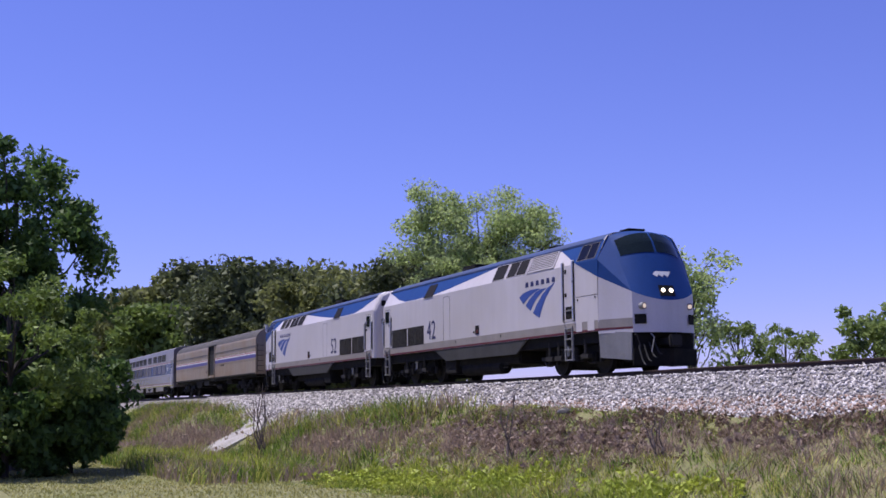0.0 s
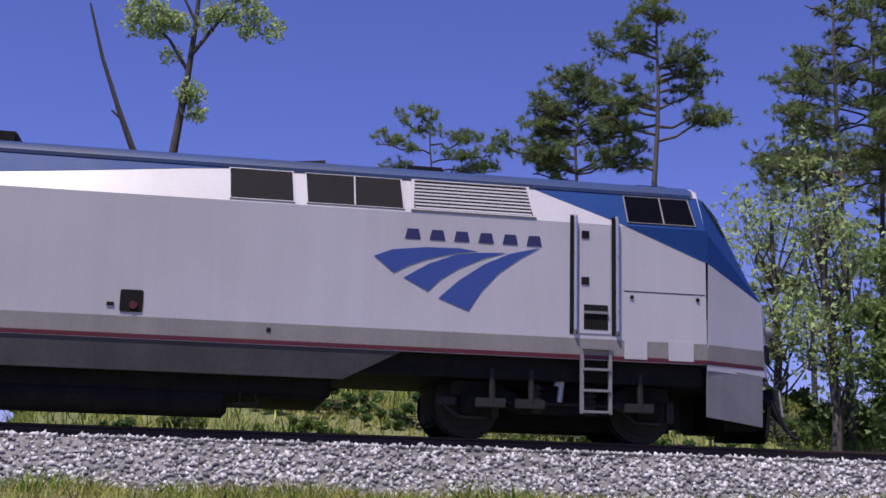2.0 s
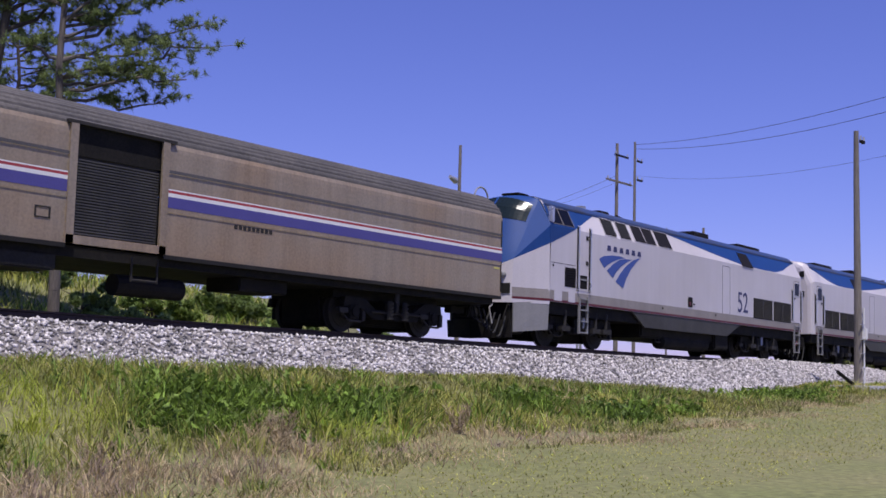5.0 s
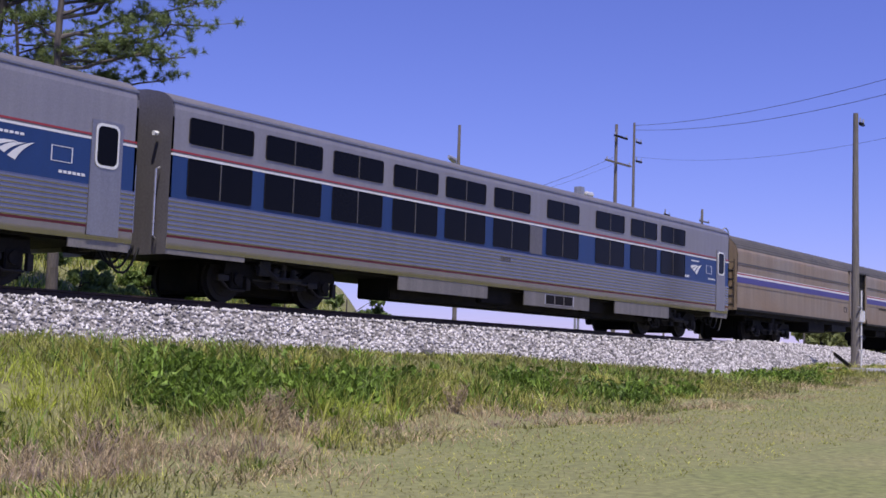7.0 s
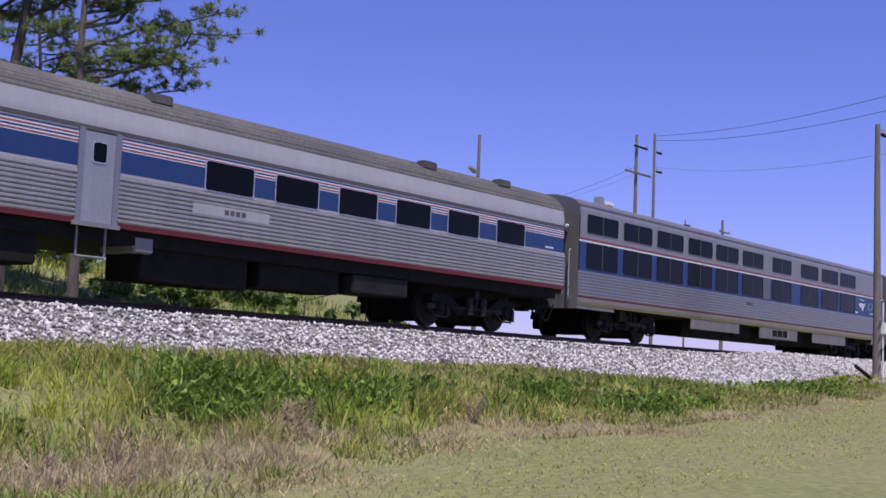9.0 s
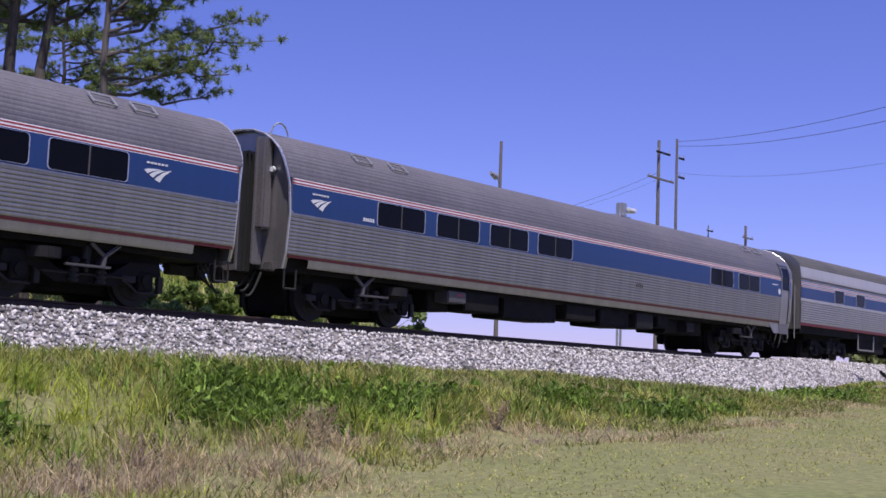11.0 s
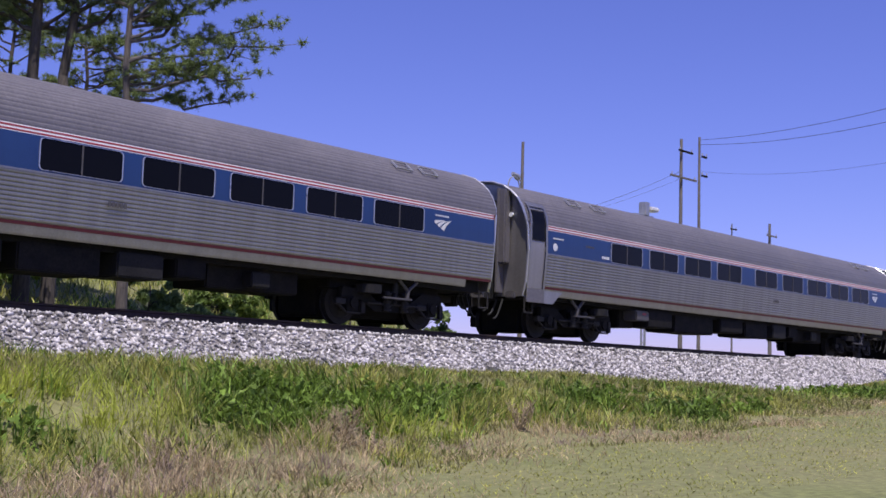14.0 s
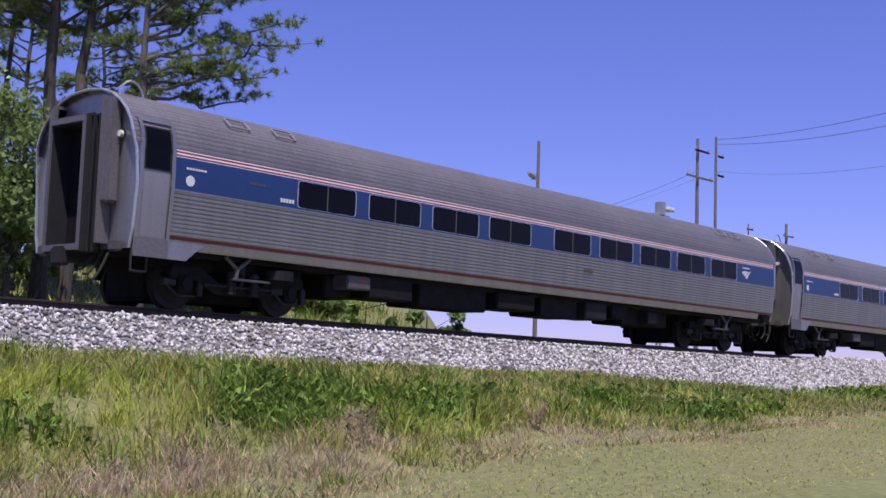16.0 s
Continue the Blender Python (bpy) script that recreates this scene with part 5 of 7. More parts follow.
def baggage():
    C = thing("baggage_car", "rust-tinted stainless baggage car with red, white and violet stripe", "baggage car", "passenger cars of the train")
    a, b = -12.5, 12.5
    dx0, dx1 = -0.72, 1.22
    for x0, x1 in ((a, dx0 - 0.12), (dx1 + 0.12, b)):
        both(C, "smooth_side", wall_line(BW, 1.08, 1.92), x0, x1, M_TAN, "brownish stainless panel")
        both(C, "side_moulding", [(y - 0.015, z) for y, z in wall_line(BW, 1.90, 1.94)], x0, x1, M_TAN)
        both(C, "violet_stripe", [(y - 0.003, z) for y, z in wall_line(BW, 1.99, 2.20)], x0, x1, M_PURPLE)
        both(C, "white_stripe", [(y - 0.003, z) for y, z in wall_line(BW, 2.20, 2.27)], x0, x1, M_WHITE)
        both(C, "red_stripe", [(y - 0.003, z) for y, z in wall_line(BW, 2.27, 2.32)], x0, x1, M_STRIPERED)
        both(C, "fine_white_stripe", [(y - 0.003, z) for y, z in wall_line(BW, 2.32, 2.345)], x0, x1, M_WHITE)
        both(C, "upper_side", wall_line(BW, 1.92, 2.66), x0, x1, M_TAN)
        both(C, "upper_moulding", [(y - 0.02, z) for y, z in wall_line(BW, 2.64, 2.70)], x0, x1, M_GRILLEBAR)
        both(C, "letter_board", wall_line(BW, 2.70, 3.2), x0, x1, M_TAN)
        both(C, "sill_rail", [(y - 0.02, z) for y, z in wall_line(BW, 1.02, 1.10)], x0, x1, M_STEELDARK)
    extrusion("roof", roof_line(BROOF, 3.2, 0.13, 0.02), a, b, M_TANROOF, C, "sooty ribbed roof")
    # roller door in the middle
    for s_ in (1,):
        bm = bmesh.new()
        slab(bm, [(dx0, -1.42, 1.25), (dx1, -1.42, 1.25), (dx1, -1.42, 3.2), (dx0, -1.42, 3.2)], (0, 1, 0), 0.03)
        door = part("baggage_door", bm, M_STEELDARK, C, "dark ribbed baggage door")
        for k in range(26):
            z = 1.28 + k * 0.052
            bm = bmesh.new()
            box(bm, dx0 + 0.02, dx1 - 0.02, -1.45, -1.42, z, z + 0.028)
            part("door_slat", bm, M_SKIRT, door)
        bm = bmesh.new()
        slab(bm, [(dx0, -1.44, 2.66), (dx1, -1.44, 2.66), (dx1, -1.44, 3.2), (dx0, -1.44, 3.2)], (0, -1, 0), 0.01)
        part("door_hood", bm, M_UNDER, door)
    for x in (dx0 - 0.06, dx1 + 0.06):
        flat(C, "door_post", x - 0.08, x + 0.08, 1.1, 3.22, -1.49, M_TAN, 0.05)
    flat(C, "door_sill", dx0 - 0.15, dx1 + 0.15, 1.1, 1.25, -1.49, M_TAN, 0.05)
    flat(C, "door_header", dx0 - 0.2, dx1 + 0.3, 3.2, 3.26, -1.46, M_STEELDARK, 0.08)
    extrusion("far_side_panel", [(1.5, 1.08), (1.5, 3.2)], dx0 - 0.12, dx1 + 0.12, M_TAN, C)
    bm = bmesh.new()
    ring_frame(bm, [(-1.45, -1.5, 1.5), (-1.2, -1.5, 1.5), (-1.2, -1.5, 1.66), (-1.45, -1.5, 1.66)], (0, -1, 0), 0.04, 0.01)
    part("socket_box", bm, M_STEELDARK, C)
    outline = [(-1.5, 1.02), (-1.5, 3.1)] + [(-y, z) for y, z in BROOF]
    outline = outline + [(-y, z) for y, z in reversed(outline[:-1])]
    for x, g in ((a, -1), (b, 1)):
        end_wall(C, x, g, outline, M_TAN)
        coupler(C, x + g * 0.42, g)
        hoses(C, x + g * 0.36, g, 4)
        bm = bmesh.new()
        pts = [(x - g * 0.2 + g * 0.3 * math.cos(k * 0.32), -0.95, 3.66 + 0.28 * math.sin(k * 0.32)) for k in range(11)]
        pipe(bm, pts, 0.025, 6)
        part("roof_grab_iron", bm, M_ALU, C)
        bm = bmesh.new()
        tube(bm, (x + g * 0.08, -1.42, 1.1), (x + g * 0.08, -1.42, 2.8), 0.016, seg=6)
        rail_ = part("end_ladder", bm, M_STEELDARK, C)
        for k in range(6):
            bm = bmesh.new()
            tube(bm, (x + g * 0.08, -1.42, 1.2 + 0.3 * k), (x + g * 0.08, -1.05, 1.2 + 0.3 * k), 0.014, seg=6)
            part("rung", bm, M_STEELDARK, rail_)
    flat(C, "yellow_mark", b - 0.35, b - 0.1, 1.78, 1.83, -1.503, M_LIGHTYEL, 0.004)
    bars_of_text(C, 3.1, 1.78, 9, 0.09, 0.09, -1.503, M_STEELDARK)
    bm = bmesh.new()
    box(bm, a + 0.2, b - 0.2, -1.38, 1.38, 0.88, 1.08)
    part("underframe", bm, M_UNDER, C)
    boxes_under(C, [(-5.2, -3.4, 0.5, 0.95, -1.36, M_UNDER), (-2.6, -0.9, 0.62, 0.92, -1.38, M_BOX), (3.6, 5.0, 0.6, 0.9, -1.2, M_UNDER)])
    bm = bmesh.new()
    tube(bm, (0.6, -1.0, 0.5), (2.2, -1.0, 0.5), 0.2, seg=14)
    part("air_reservoir", bm, M_UNDER, C)
    bm = bmesh.new()
    for x in (0.7, 1.3):
        pipe(bm, [(x, -1.4, 1.0), (x, -1.4, 0.55)], 0.025, 6)
    pipe(bm, [(0.7, -1.4, 0.58), (1.3, -1.4, 0.58)], 0.025, 6)
    part("stirrup_step", bm, M_STEELDARK, C)
    for u in (-8.6, 8.6):
        bogie(C, u, 2.9, 0.457, False)
    return C


M_LIGHTYEL = surface("yellow_mark_paint", (0.55, 0.5, 0.12), 0.5, 0, 0.1, 2, 30, 0)
AMWINS = [-8.40, -6.39, -4.37, -2.35, 0.24, 2.28, 4.28, 6.26, 8.24]
lead = loco("locomotive", 1, "42", "silver and blue diesel locomotive numbered 42, leading the train", True)
second_loco = loco("locomotive", -1, "52", "silver and blue diesel locomotive numbered 52, running backwards", False)
TRAIN = [(lead, 0.0), (second_loco, -21.02), (baggage(), -44.5)]
TRAIN += [(sleeper("stainless sleeping car with two rows of dark windows and blue belt"), -70.4), (sleeper("stainless sleeping car with two rows of windows, behind another"), -96.3)]
TRAIN += [(diner(), -122.2)]
TRAIN += [(coach(1, "fluted stainless lounge car with few windows and blue belt", [-9.55, -7.5, -5.45, -3.4, 6.2, 8.2], -11.6, 11.95, "lounge_car"), -148.2)]
for k in range(4):
    lab = "last fluted stainless coach with blue belt and open end diaphragm" if k == 3 else "fluted stainless coach with dark windows and blue belt"
    TRAIN.append((coach(-1, lab, AMWINS, 10.2, -11.75), -174.2 - 26.0 * k))


def set_height(car, dz):
    """Sets a body on its bogies: everything but the running gear goes up by dz."""
    for ob in car.children:
        if not ob.name.startswith(("bogie", "coupler")):
            ob.location.z += dz


for car, back in TRAIN:
    set_height(car, -0.09 if back > -30 else 0.06)


# ---- poles, wires and signals beyond the track ----
def bearing(az, d, el=None):
    """A place by its bearing to the left of +y and its distance from the camera's stand; with el also the height there."""
    a = radians(az)
    x, y = -math.sin(a) * d, EYE[1] + math.cos(a) * d
    z = float(ground_z(x, y)) if el is None else EYE[2] + d * math.tan(radians(el))
    return x, y, z


def wood_pole(label, az, d, el, arms=(), r=0.14, extras=None):
    x, y, z = bearing(az, d)
    top = EYE[2] + d * math.tan(radians(el))
    T_ = thing("utility_pole", label, "utility pole", "utility poles", (x, y, z))
    h = top - z
    bm = bmesh.new()
    sweep(bm, [(0.02 * math.sin(k), 0, h * k / 6) for k in range(7)], [r * (1 - 0.07 * k) for k in range(7)], 10)
    part("pole", bm, M_POLE, T_)
    for el_a, w0, w1, mt in arms:
        za = EYE[2] + d * math.tan(radians(el_a)) - z
        bm = bmesh.new()
        box(bm, w0, w1, -0.2, -0.1, za - 0.05, za + 0.05, 0.01)
        arm = part("crossarm", bm, mt, T_)
        for q in (0.06, 0.94):
            xa = w0 + (w1 - w0) * q
            bm = bmesh.new()
            tube(bm, (xa, -0.15, za + 0.05), (xa, -0.15, za + 0.2), 0.045, 0.03, 8)
            part("insulator", bm, M_ALU, arm)
    return T_, Vector((x, y, z)), h


pole_a, pa, ha = wood_pole("weathered timber utility pole with two crossarms", -60.94, 70, 10.55, [(8.8, -1.45, 1.45, M_POLE), (10.0, -0.5, 1.0, M_UNDER)])
pole_b, pb, hb = wood_pole("tall bare utility pole with short side brackets", -61.75, 70, 10.62, [(9.75, 0.0, 0.55, M_UNDER), (8.9, 0.0, 0.6, M_UNDER)], 0.11)
pole_d, pd, hd = wood_pole("timber pole carrying a street lamp", -53.72, 60, 10.4, [], 0.12)
zl = EYE[2] + 60 * math.tan(radians(8.75)) - pd.z
bm = bmesh.new()
pipe(bm, [(0, 0, zl - 0.25), (-0.3, 0, zl - 0.05), (-0.55, 0, zl + 0.1)], 0.03, 8)
lamp_arm = part("lamp_arm", bm, M_ALU, pole_d)
bm = bmesh.new()
tube(bm, (-0.35, 0, zl - 0.02), (-0.8, 0, zl + 0.12), 0.16, 0.09, 10)
part("lamp_head", bm, M_ALU, lamp_arm)
pole_e, pe, he = wood_pole("distant timber pole with a crossarm", -64.84, 95, 6.75, [(6.2, -0.75, 0.9, M_POLE), (1.8, -0.2, 1.9, M_UNDER)], 0.16)
pole_g, pg, hg = wood_pole("slim distant pole with small arm", -63.2, 105, 6.75, [(6.5, -0.5, 0.5, M_UNDER)], 0.09)
wood_pole("thin dark post beyond the track", -69.3, 62, 3.2, [], 0.06)
near_pole, pn, hn = wood_pole("grey timber pole beside the track on a concrete pad", -71.43, 45.8, 10.9, [(10.45, 0.0, 0.35, M_UNDER)], 0.155)
bm = bmesh.new()
for k in range(5):
    zz = 0.2 + k * 0.5
    box(bm, -0.2, 0.2, -0.19, -0.15, zz, zz + 0.03)
part("pole_band", bm, M_ALU, near_pole)
bm = bmesh.new()
box(bm, 0.1, 0.3, -0.25, -0.1, 1.7, 2.1, 0.02)
part("pole_box", bm, M_WHITE, near_pole)
bm = bmesh.new()
pipe(bm, [(0.16, -0.16, 0.0), (0.16, -0.16, 2.8)], 0.03, 6)
part("conduit", bm, M_WHITE, near_pole)
pad = part("concrete_pad", box(bmesh.new(), -0.9, 1.9, -0.7, 0.7, -0.25, 0.12, 0.03), M_CONC)
pad.location = pn
tagged(pad, "pale concrete pad at the foot of a pole", "concrete pad")
guy = part("guy_wire_stay", pipe(bmesh.new(), [(-2.6, -0.2, 0.55), (-0.3, 0, 0.1)], 0.06, 8), M_UNDER)
guy.location = pn
tagged(guy, "dark stay bar leaning at the foot of a pole", "stay")

# signal mast
x, y, z = bearing(-59.3, 62)
mast = thing("signal_mast", "grey steel signal mast with ladder, cabinet and round lamp", "signal mast", at=(x, y, z))
hm = EYE[2] + 62 * math.tan(radians(7.6)) - z
for sx in (-0.16, 0.16):
    bm = bmesh.new()
    tube(bm, (sx, 0, 0), (sx, 0, hm), 0.06, seg=8)
    part("mast_tube", bm, M_ALU, mast)
for k in range(int(hm / 0.4)):
    bm = bmesh.new()
    tube(bm, (-0.16, 0, 0.3 + 0.4 * k), (0.16, 0, 0.3 + 0.4 * k), 0.025, seg=6)
    part("rung", bm, M_ALU, mast)
bm = bmesh.new()
box(bm, -0.2, 0.2, -0.2, 0.2, hm - 0.55, hm + 0.12, 0.03)
part("cabinet", bm, M_ALU, mast, "grey cabinet on top")
bm = bmesh.new()
box(bm, 0.3, 1.1, -0.25, 0.25, hm - 0.28, hm - 0.06, 0.06)
part("lamp_head", bm, M_WHITE, mast, "white lamp head")
bm = bmesh.new()
box(bm, -1.0, 0.7, -0.12, 0.12, hm - 0.64, hm - 0.52)
part("bracket_arm", bm, M_ALU, mast)
zb = EYE[2] + 62 * math.tan(radians(3.4)) - z
bm = bmesh.new()
bmesh.ops.create_uvsphere(bm, u_segments=14, v_segments=8, radius=0.26, matrix=Matrix.Translation((-0.75, 0, zb)))
tube(bm, (-0.55, 0, zb + 0.05), (0, 0, zb + 0.1), 0.04)
part("round_lamp", bm, M_ALU, mast, "round metal lamp")
bm = bmesh.new()
tube(bm, (-0.3, 0, hm - 1.35), (-0.3, 0, hm - 1.0), 0.09, seg=8)
part("insulator", bm, M_ALU, mast)


def wire(label, p, q, sag, r=0.022):
    p, q = Vector(p), Vector(q)
    pts = []
    for k in range(17):
        t = k / 16
        v = p.lerp(q, t)
        v.z -= sag * 4 * t * (1 - t)
        pts.append(v)
    ob = part("overhead_wire", sweep(bmesh.new(), pts, [r] * 17, 6), M_WIRE)
    return tagged(ob, label, "wire", "overhead wires")


top_a, top_b = pa + Vector((0, 0, ha)), pb + Vector((0, 0, hb))
for dz, el_q, sag in ((-0.15, 13.3, 0.5), (-0.4, 12.6, 0.6), (-1.9, 10.6, 0.7)):
    wire("thin black overhead wire from the utility poles", top_b + Vector((0, 0, dz)), bearing(-76.5, 44, el_q), sag, 0.011 if dz > -1 else 0.006)
for dz, w_ in ((-0.2, 0.016), (-0.6, 0.010)):
    wire("thin black overhead wire between poles", top_a + Vector((0, 0, dz - 1.6)), Vector(bearing(-52, 64, 6.2)), 0.4, w_ * 0.6)
mt_top = Vector(mast.location) + Vector((0, 0, hm - 1.2))
wire("cable running to the signal mast", mt_top, mt_top + Vector((-30, 8, -0.2)), 0.2, 0.03)
wire("slanting cable at the signal mast", mt_top + Vector((0, 0, -0.1)), mt_top + Vector((-18, 6, -5.5)), 0.1, 0.025)


# ---- trees ----
def fast_mesh(name, verts, sizes, material, parent=None, label=""):
    """A mesh out of faces that share no corner: verts in order, sizes: corners a face (one number, or two alternating)."""
    me = bpy.data.meshes.new(name)
    verts = np.asarray(verts, np.float32).reshape(-1, 3)
    nf = len(verts) // sizes
    me.vertices.add(len(verts)), me.loops.add(len(verts)), me.polygons.add(nf)
    me.vertices.foreach_set("co", verts.ravel())
    me.loops.foreach_set("vertex_index", np.arange(len(verts), dtype=np.int32))
    me.polygons.foreach_set("loop_start", np.arange(0, len(verts), sizes, dtype=np.int32))
    me.polygons.foreach_set("loop_total", np.full(nf, sizes, np.int32))
    me.materials.append(material)
    me.update(calc_edges=True)
    ob = new(name, me)
    ob.parent = parent
    if label:
        ob["label"] = label
    return ob


def unit(v):
    return v / np.maximum(np.linalg.norm(v, axis=-1, keepdims=True), 1e-9)


def leaves(rng, centres, radius, per, size, flat_=0.75):
    """Small pointed leaf clusters scattered round each centre."""
    c = np.repeat(np.asarray(centres, float), per, 0)
    rad = np.repeat(np.broadcast_to(radius, len(centres)), per)
    off = unit(rng.normal(size=c.shape)) * (rng.random(len(c)) ** 0.5 * rad)[:, None]
    off[:, 2] *= flat_
    c = c + off
    u, w = unit(rng.normal(size=c.shape)), rng.normal(size=c.shape)
    v = unit(np.cross(u, w))
    s_ = (size * rng.uniform(0.5, 1.3, len(c)))[:, None]
    return np.stack([c - u * s_ - v * s_ * 0.3, c + u * s_ * 1.2, c + v * s_ * 0.95], 1).reshape(-1, 3)


def needles(rng, centres, per, length, width):
    """Bunches of needles that stand out from each centre."""
    c = np.repeat(np.asarray(centres, float), per, 0)
    d = unit(rng.normal(size=c.shape) + np.array([0, 0, 0.35]))
    L_ = (length * rng.uniform(0.6, 1.2, len(c)))[:, None]
    side = unit(np.cross(d, rng.normal(size=c.shape))) * width
    return np.stack([c - side, c + side, c + d * L_], 1).reshape(-1, 3)


def limb(bm, pts, r0, r1, seg=6):
    n = len(pts) - 1
    for k in range(n):
        tube(bm, pts[k], pts[k + 1], r0 + (r1 - r0) * k / n, r0 + (r1 - r0) * (k + 1) / n, seg)


def bent(rng, p, q, n, wob):
    p, q = np.array(p, float), np.array(q, float)
    out = []
    for k in range(n + 1):
        t = k / n
        out.append(tuple(p + (q - p) * t + rng.normal(size=3) * wob * math.sin(math.pi * t)))
    return out


def broadleaf(label, az, d, top_el, width, leaf, bark=None, base=0.35, clumps=60, per=90, size=0.16, seed=1, lobes=None, airy=1.0, name="tree", sink=0.0, crad=0.12):
    """A leafy tree: trunk, limbs to the clumps of an uneven crown. lobes: (across, up, radius across, radius up) in shares of the height."""
    rng = np.random.default_rng(seed)
    x, y, z = bearing(az, d)
    z -= sink
    h = EYE[2] + d * math.tan(radians(top_el)) - z
    T_ = thing(name, label, "tree" if name == "tree" else "bush", "trees" if name == "tree" else "bushes", (x, y, z))
    # across runs at right angles to the line of sight
    a = radians(az)
    ax = np.array([math.cos(a), math.sin(a), 0])
    dp = np.array([-math.sin(a), math.cos(a), 0])
    lobes = lobes or [(0.0, (1 + base) / 2, width / h / 2, (1 - base) / 2)]
    cs = []
    while len(cs) < clumps:
        la = lobes[rng.integers(len(lobes))]
        v = unit(rng.normal(size=3)) * rng.uniform(0.35, 1.0) ** 0.6
        v = v * (1 + 0.25 * math.sin(5 * v[0] + seed) * math.cos(4 * v[2] + seed))
        p = ax * (la[0] + v[0] * la[2]) * h + dp * v[1] * la[2] * h + np.array([0, 0, min((la[1] + v[2] * la[3]), 0.99 - crad * 0.75 * airy) * h])
        cs.append(p)
    cs = np.array(cs)
    bm = bmesh.new()
    r = max(0.06, h * 0.018)
    tr = bent(rng, (0, 0, 0), (lobes[0][0] * h * ax[0] * 0.5, lobes[0][0] * h * ax[1] * 0.5, h * 0.8), 6, 0.03 * h / 3)
    limb(bm, tr, r, r * 0.35, 9)
    for p in cs[:min(len(cs), 34)]:
        k = min(5, max(1, int((p[2] / (h * 0.8)) * 6 * 0.7)))
        limb(bm, bent(rng, tr[k], p, 3, 0.03 * h), r * 0.32, r * 0.08, 5)
    part("trunk", bm, bark or M_BARK, T_)
    cr = fast_mesh("crown", leaves(rng, cs, crad * h * rng.uniform(0.55, 1.25, len(cs)) * airy, int(per * 1.7), size * 1.2), 3, leaf, T_)
    return T_


def pine(label, az, d, top_el, crown_el, limbs, seed, thick=0.17, lean=0.0, leaf=None, bark=None, extra=0, tuft=12, dens=1.0):
    """A pine: a tall bare stem and limbs that carry needle bunches. limbs: (height el, reach in degrees of bearing, rise in m)."""
    rng = np.random.default_rng(seed)
    x, y, z = bearing(az, d)
    h = EYE[2] + d * math.tan(radians(top_el)) - z
    T_ = thing("pine_tree", label, "tree", "pine trees", (x, y, z))
    a = radians(az)
    ax, dp = np.array([-math.cos(a), -math.sin(a), 0]), np.array([-math.sin(a), math.cos(a), 0])
    tip = ax * lean
    stem = bent(rng, (0, 0, 0), (tip[0], tip[1], h * 0.97), 9, 0.10)
    bm = bmesh.new()
    limb(bm, stem, thick, thick * 0.2, 10)
    S_ = np.array(stem)
    at = lambda zz: np.array([np.interp(zz, S_[:, 2], S_[:, 0]), np.interp(zz, S_[:, 2], S_[:, 1]), zz])
    zc = EYE[2] + d * math.tan(radians(crown_el)) - z
    todo = [(EYE[2] + d * math.tan(radians(e)) - z, reach, rise, rng.uniform(-0.5, 0.5)) for e, reach, rise in limbs]
    for k in range(extra):
        t = rng.random()
        zz = zc + (h * 0.98 - zc) * t
        todo.append((zz, rng.choice([-1, 1]) * rng.uniform(0.4, 1.0) * (1.25 - t) * math.degrees(2.2 / d), rng.uniform(0.1, 0.9), rng.uniform(-1, 1)))
    tufts = []
    for zz, reach, rise, out in todo:
        p = at(zz)
        Lr = d * math.tan(radians(abs(reach)))
        q = p - ax * math.copysign(Lr, reach) * -1 * 1.0 + dp * out * Lr * 0.6 + np.array([0, 0, rise])
        pts = bent(rng, p, q, 5, 0.05 * Lr)
        limb(bm, pts, thick * 0.32, 0.02, 6)
        nsub = max(3, int(Lr * 4.2))
        for j in range(nsub):
            t = rng.uniform(0.35, 1.0)
            k = min(4, int(t * 5))
            b0 = np.array(pts[k]) + (np.array(pts[k + 1]) - np.array(pts[k])) * (t * 5 - k)
            e0 = b0 + np.array([rng.normal() * 0.45, rng.normal() * 0.45, rng.uniform(-0.15, 0.5)]) * min(1.0, 0.4 + Lr * 0.25)
            tube(bm, b0, e0, 0.016, 0.008, 4)
            for i in range(max(1, int(4.6 * dens))):
                tufts.append(b0 + (e0 - b0) * rng.uniform(0.5, 1.1) + rng.normal(size=3) * np.array([0.16, 0.16, 0.08]))
    for i in range(int(14 * dens)):
        tufts.append(at(h * 0.97) + rng.normal(size=3) * np.array([0.25, 0.25, 0.3]))
    part("trunk", bm, bark or M_BARK, T_)
    fast_mesh("needles", needles(rng, tufts, int(tuft * 2.7), 0.21, 0.013), 3, leaf or L_PINE, T_)
    return T_


PINE = "tall pine with bare stem and dark needle bunches"
pine("small pine top with open branches and pale stem", -9.6, 45, 17.7, 15.2, [(15.4, -2.9, 0.3), (15.8, 2.4, 0.2), (16.2, -2.6, 0.4), (16.7, 1.4, 0.5), (17.2, 0.9, 0.5), (15.0, -3.0, 0.1), (14.8, 2.2, 0.1)], 3, 0.11, 0.3, bark=M_PALEBARK, dens=2.0)
pine("pine with dense dark green crown", -16.2, 43, 19.6, 14.5, [], 4, 0.13, extra=34, dens=1.8)
pine(PINE, -20.0, 42, 23.0, 16.5, [(16.3, -3.8, 0.9), (16.6, 2.4, 0.5), (17.8, 2.6, 0.3), (19.2, -2.6, 0.6), (20.0, 3.0, 0.5), (15.0, 1.6, 0.3)], 5, 0.17, extra=22, bark=M_PALEBARK, dens=1.7)
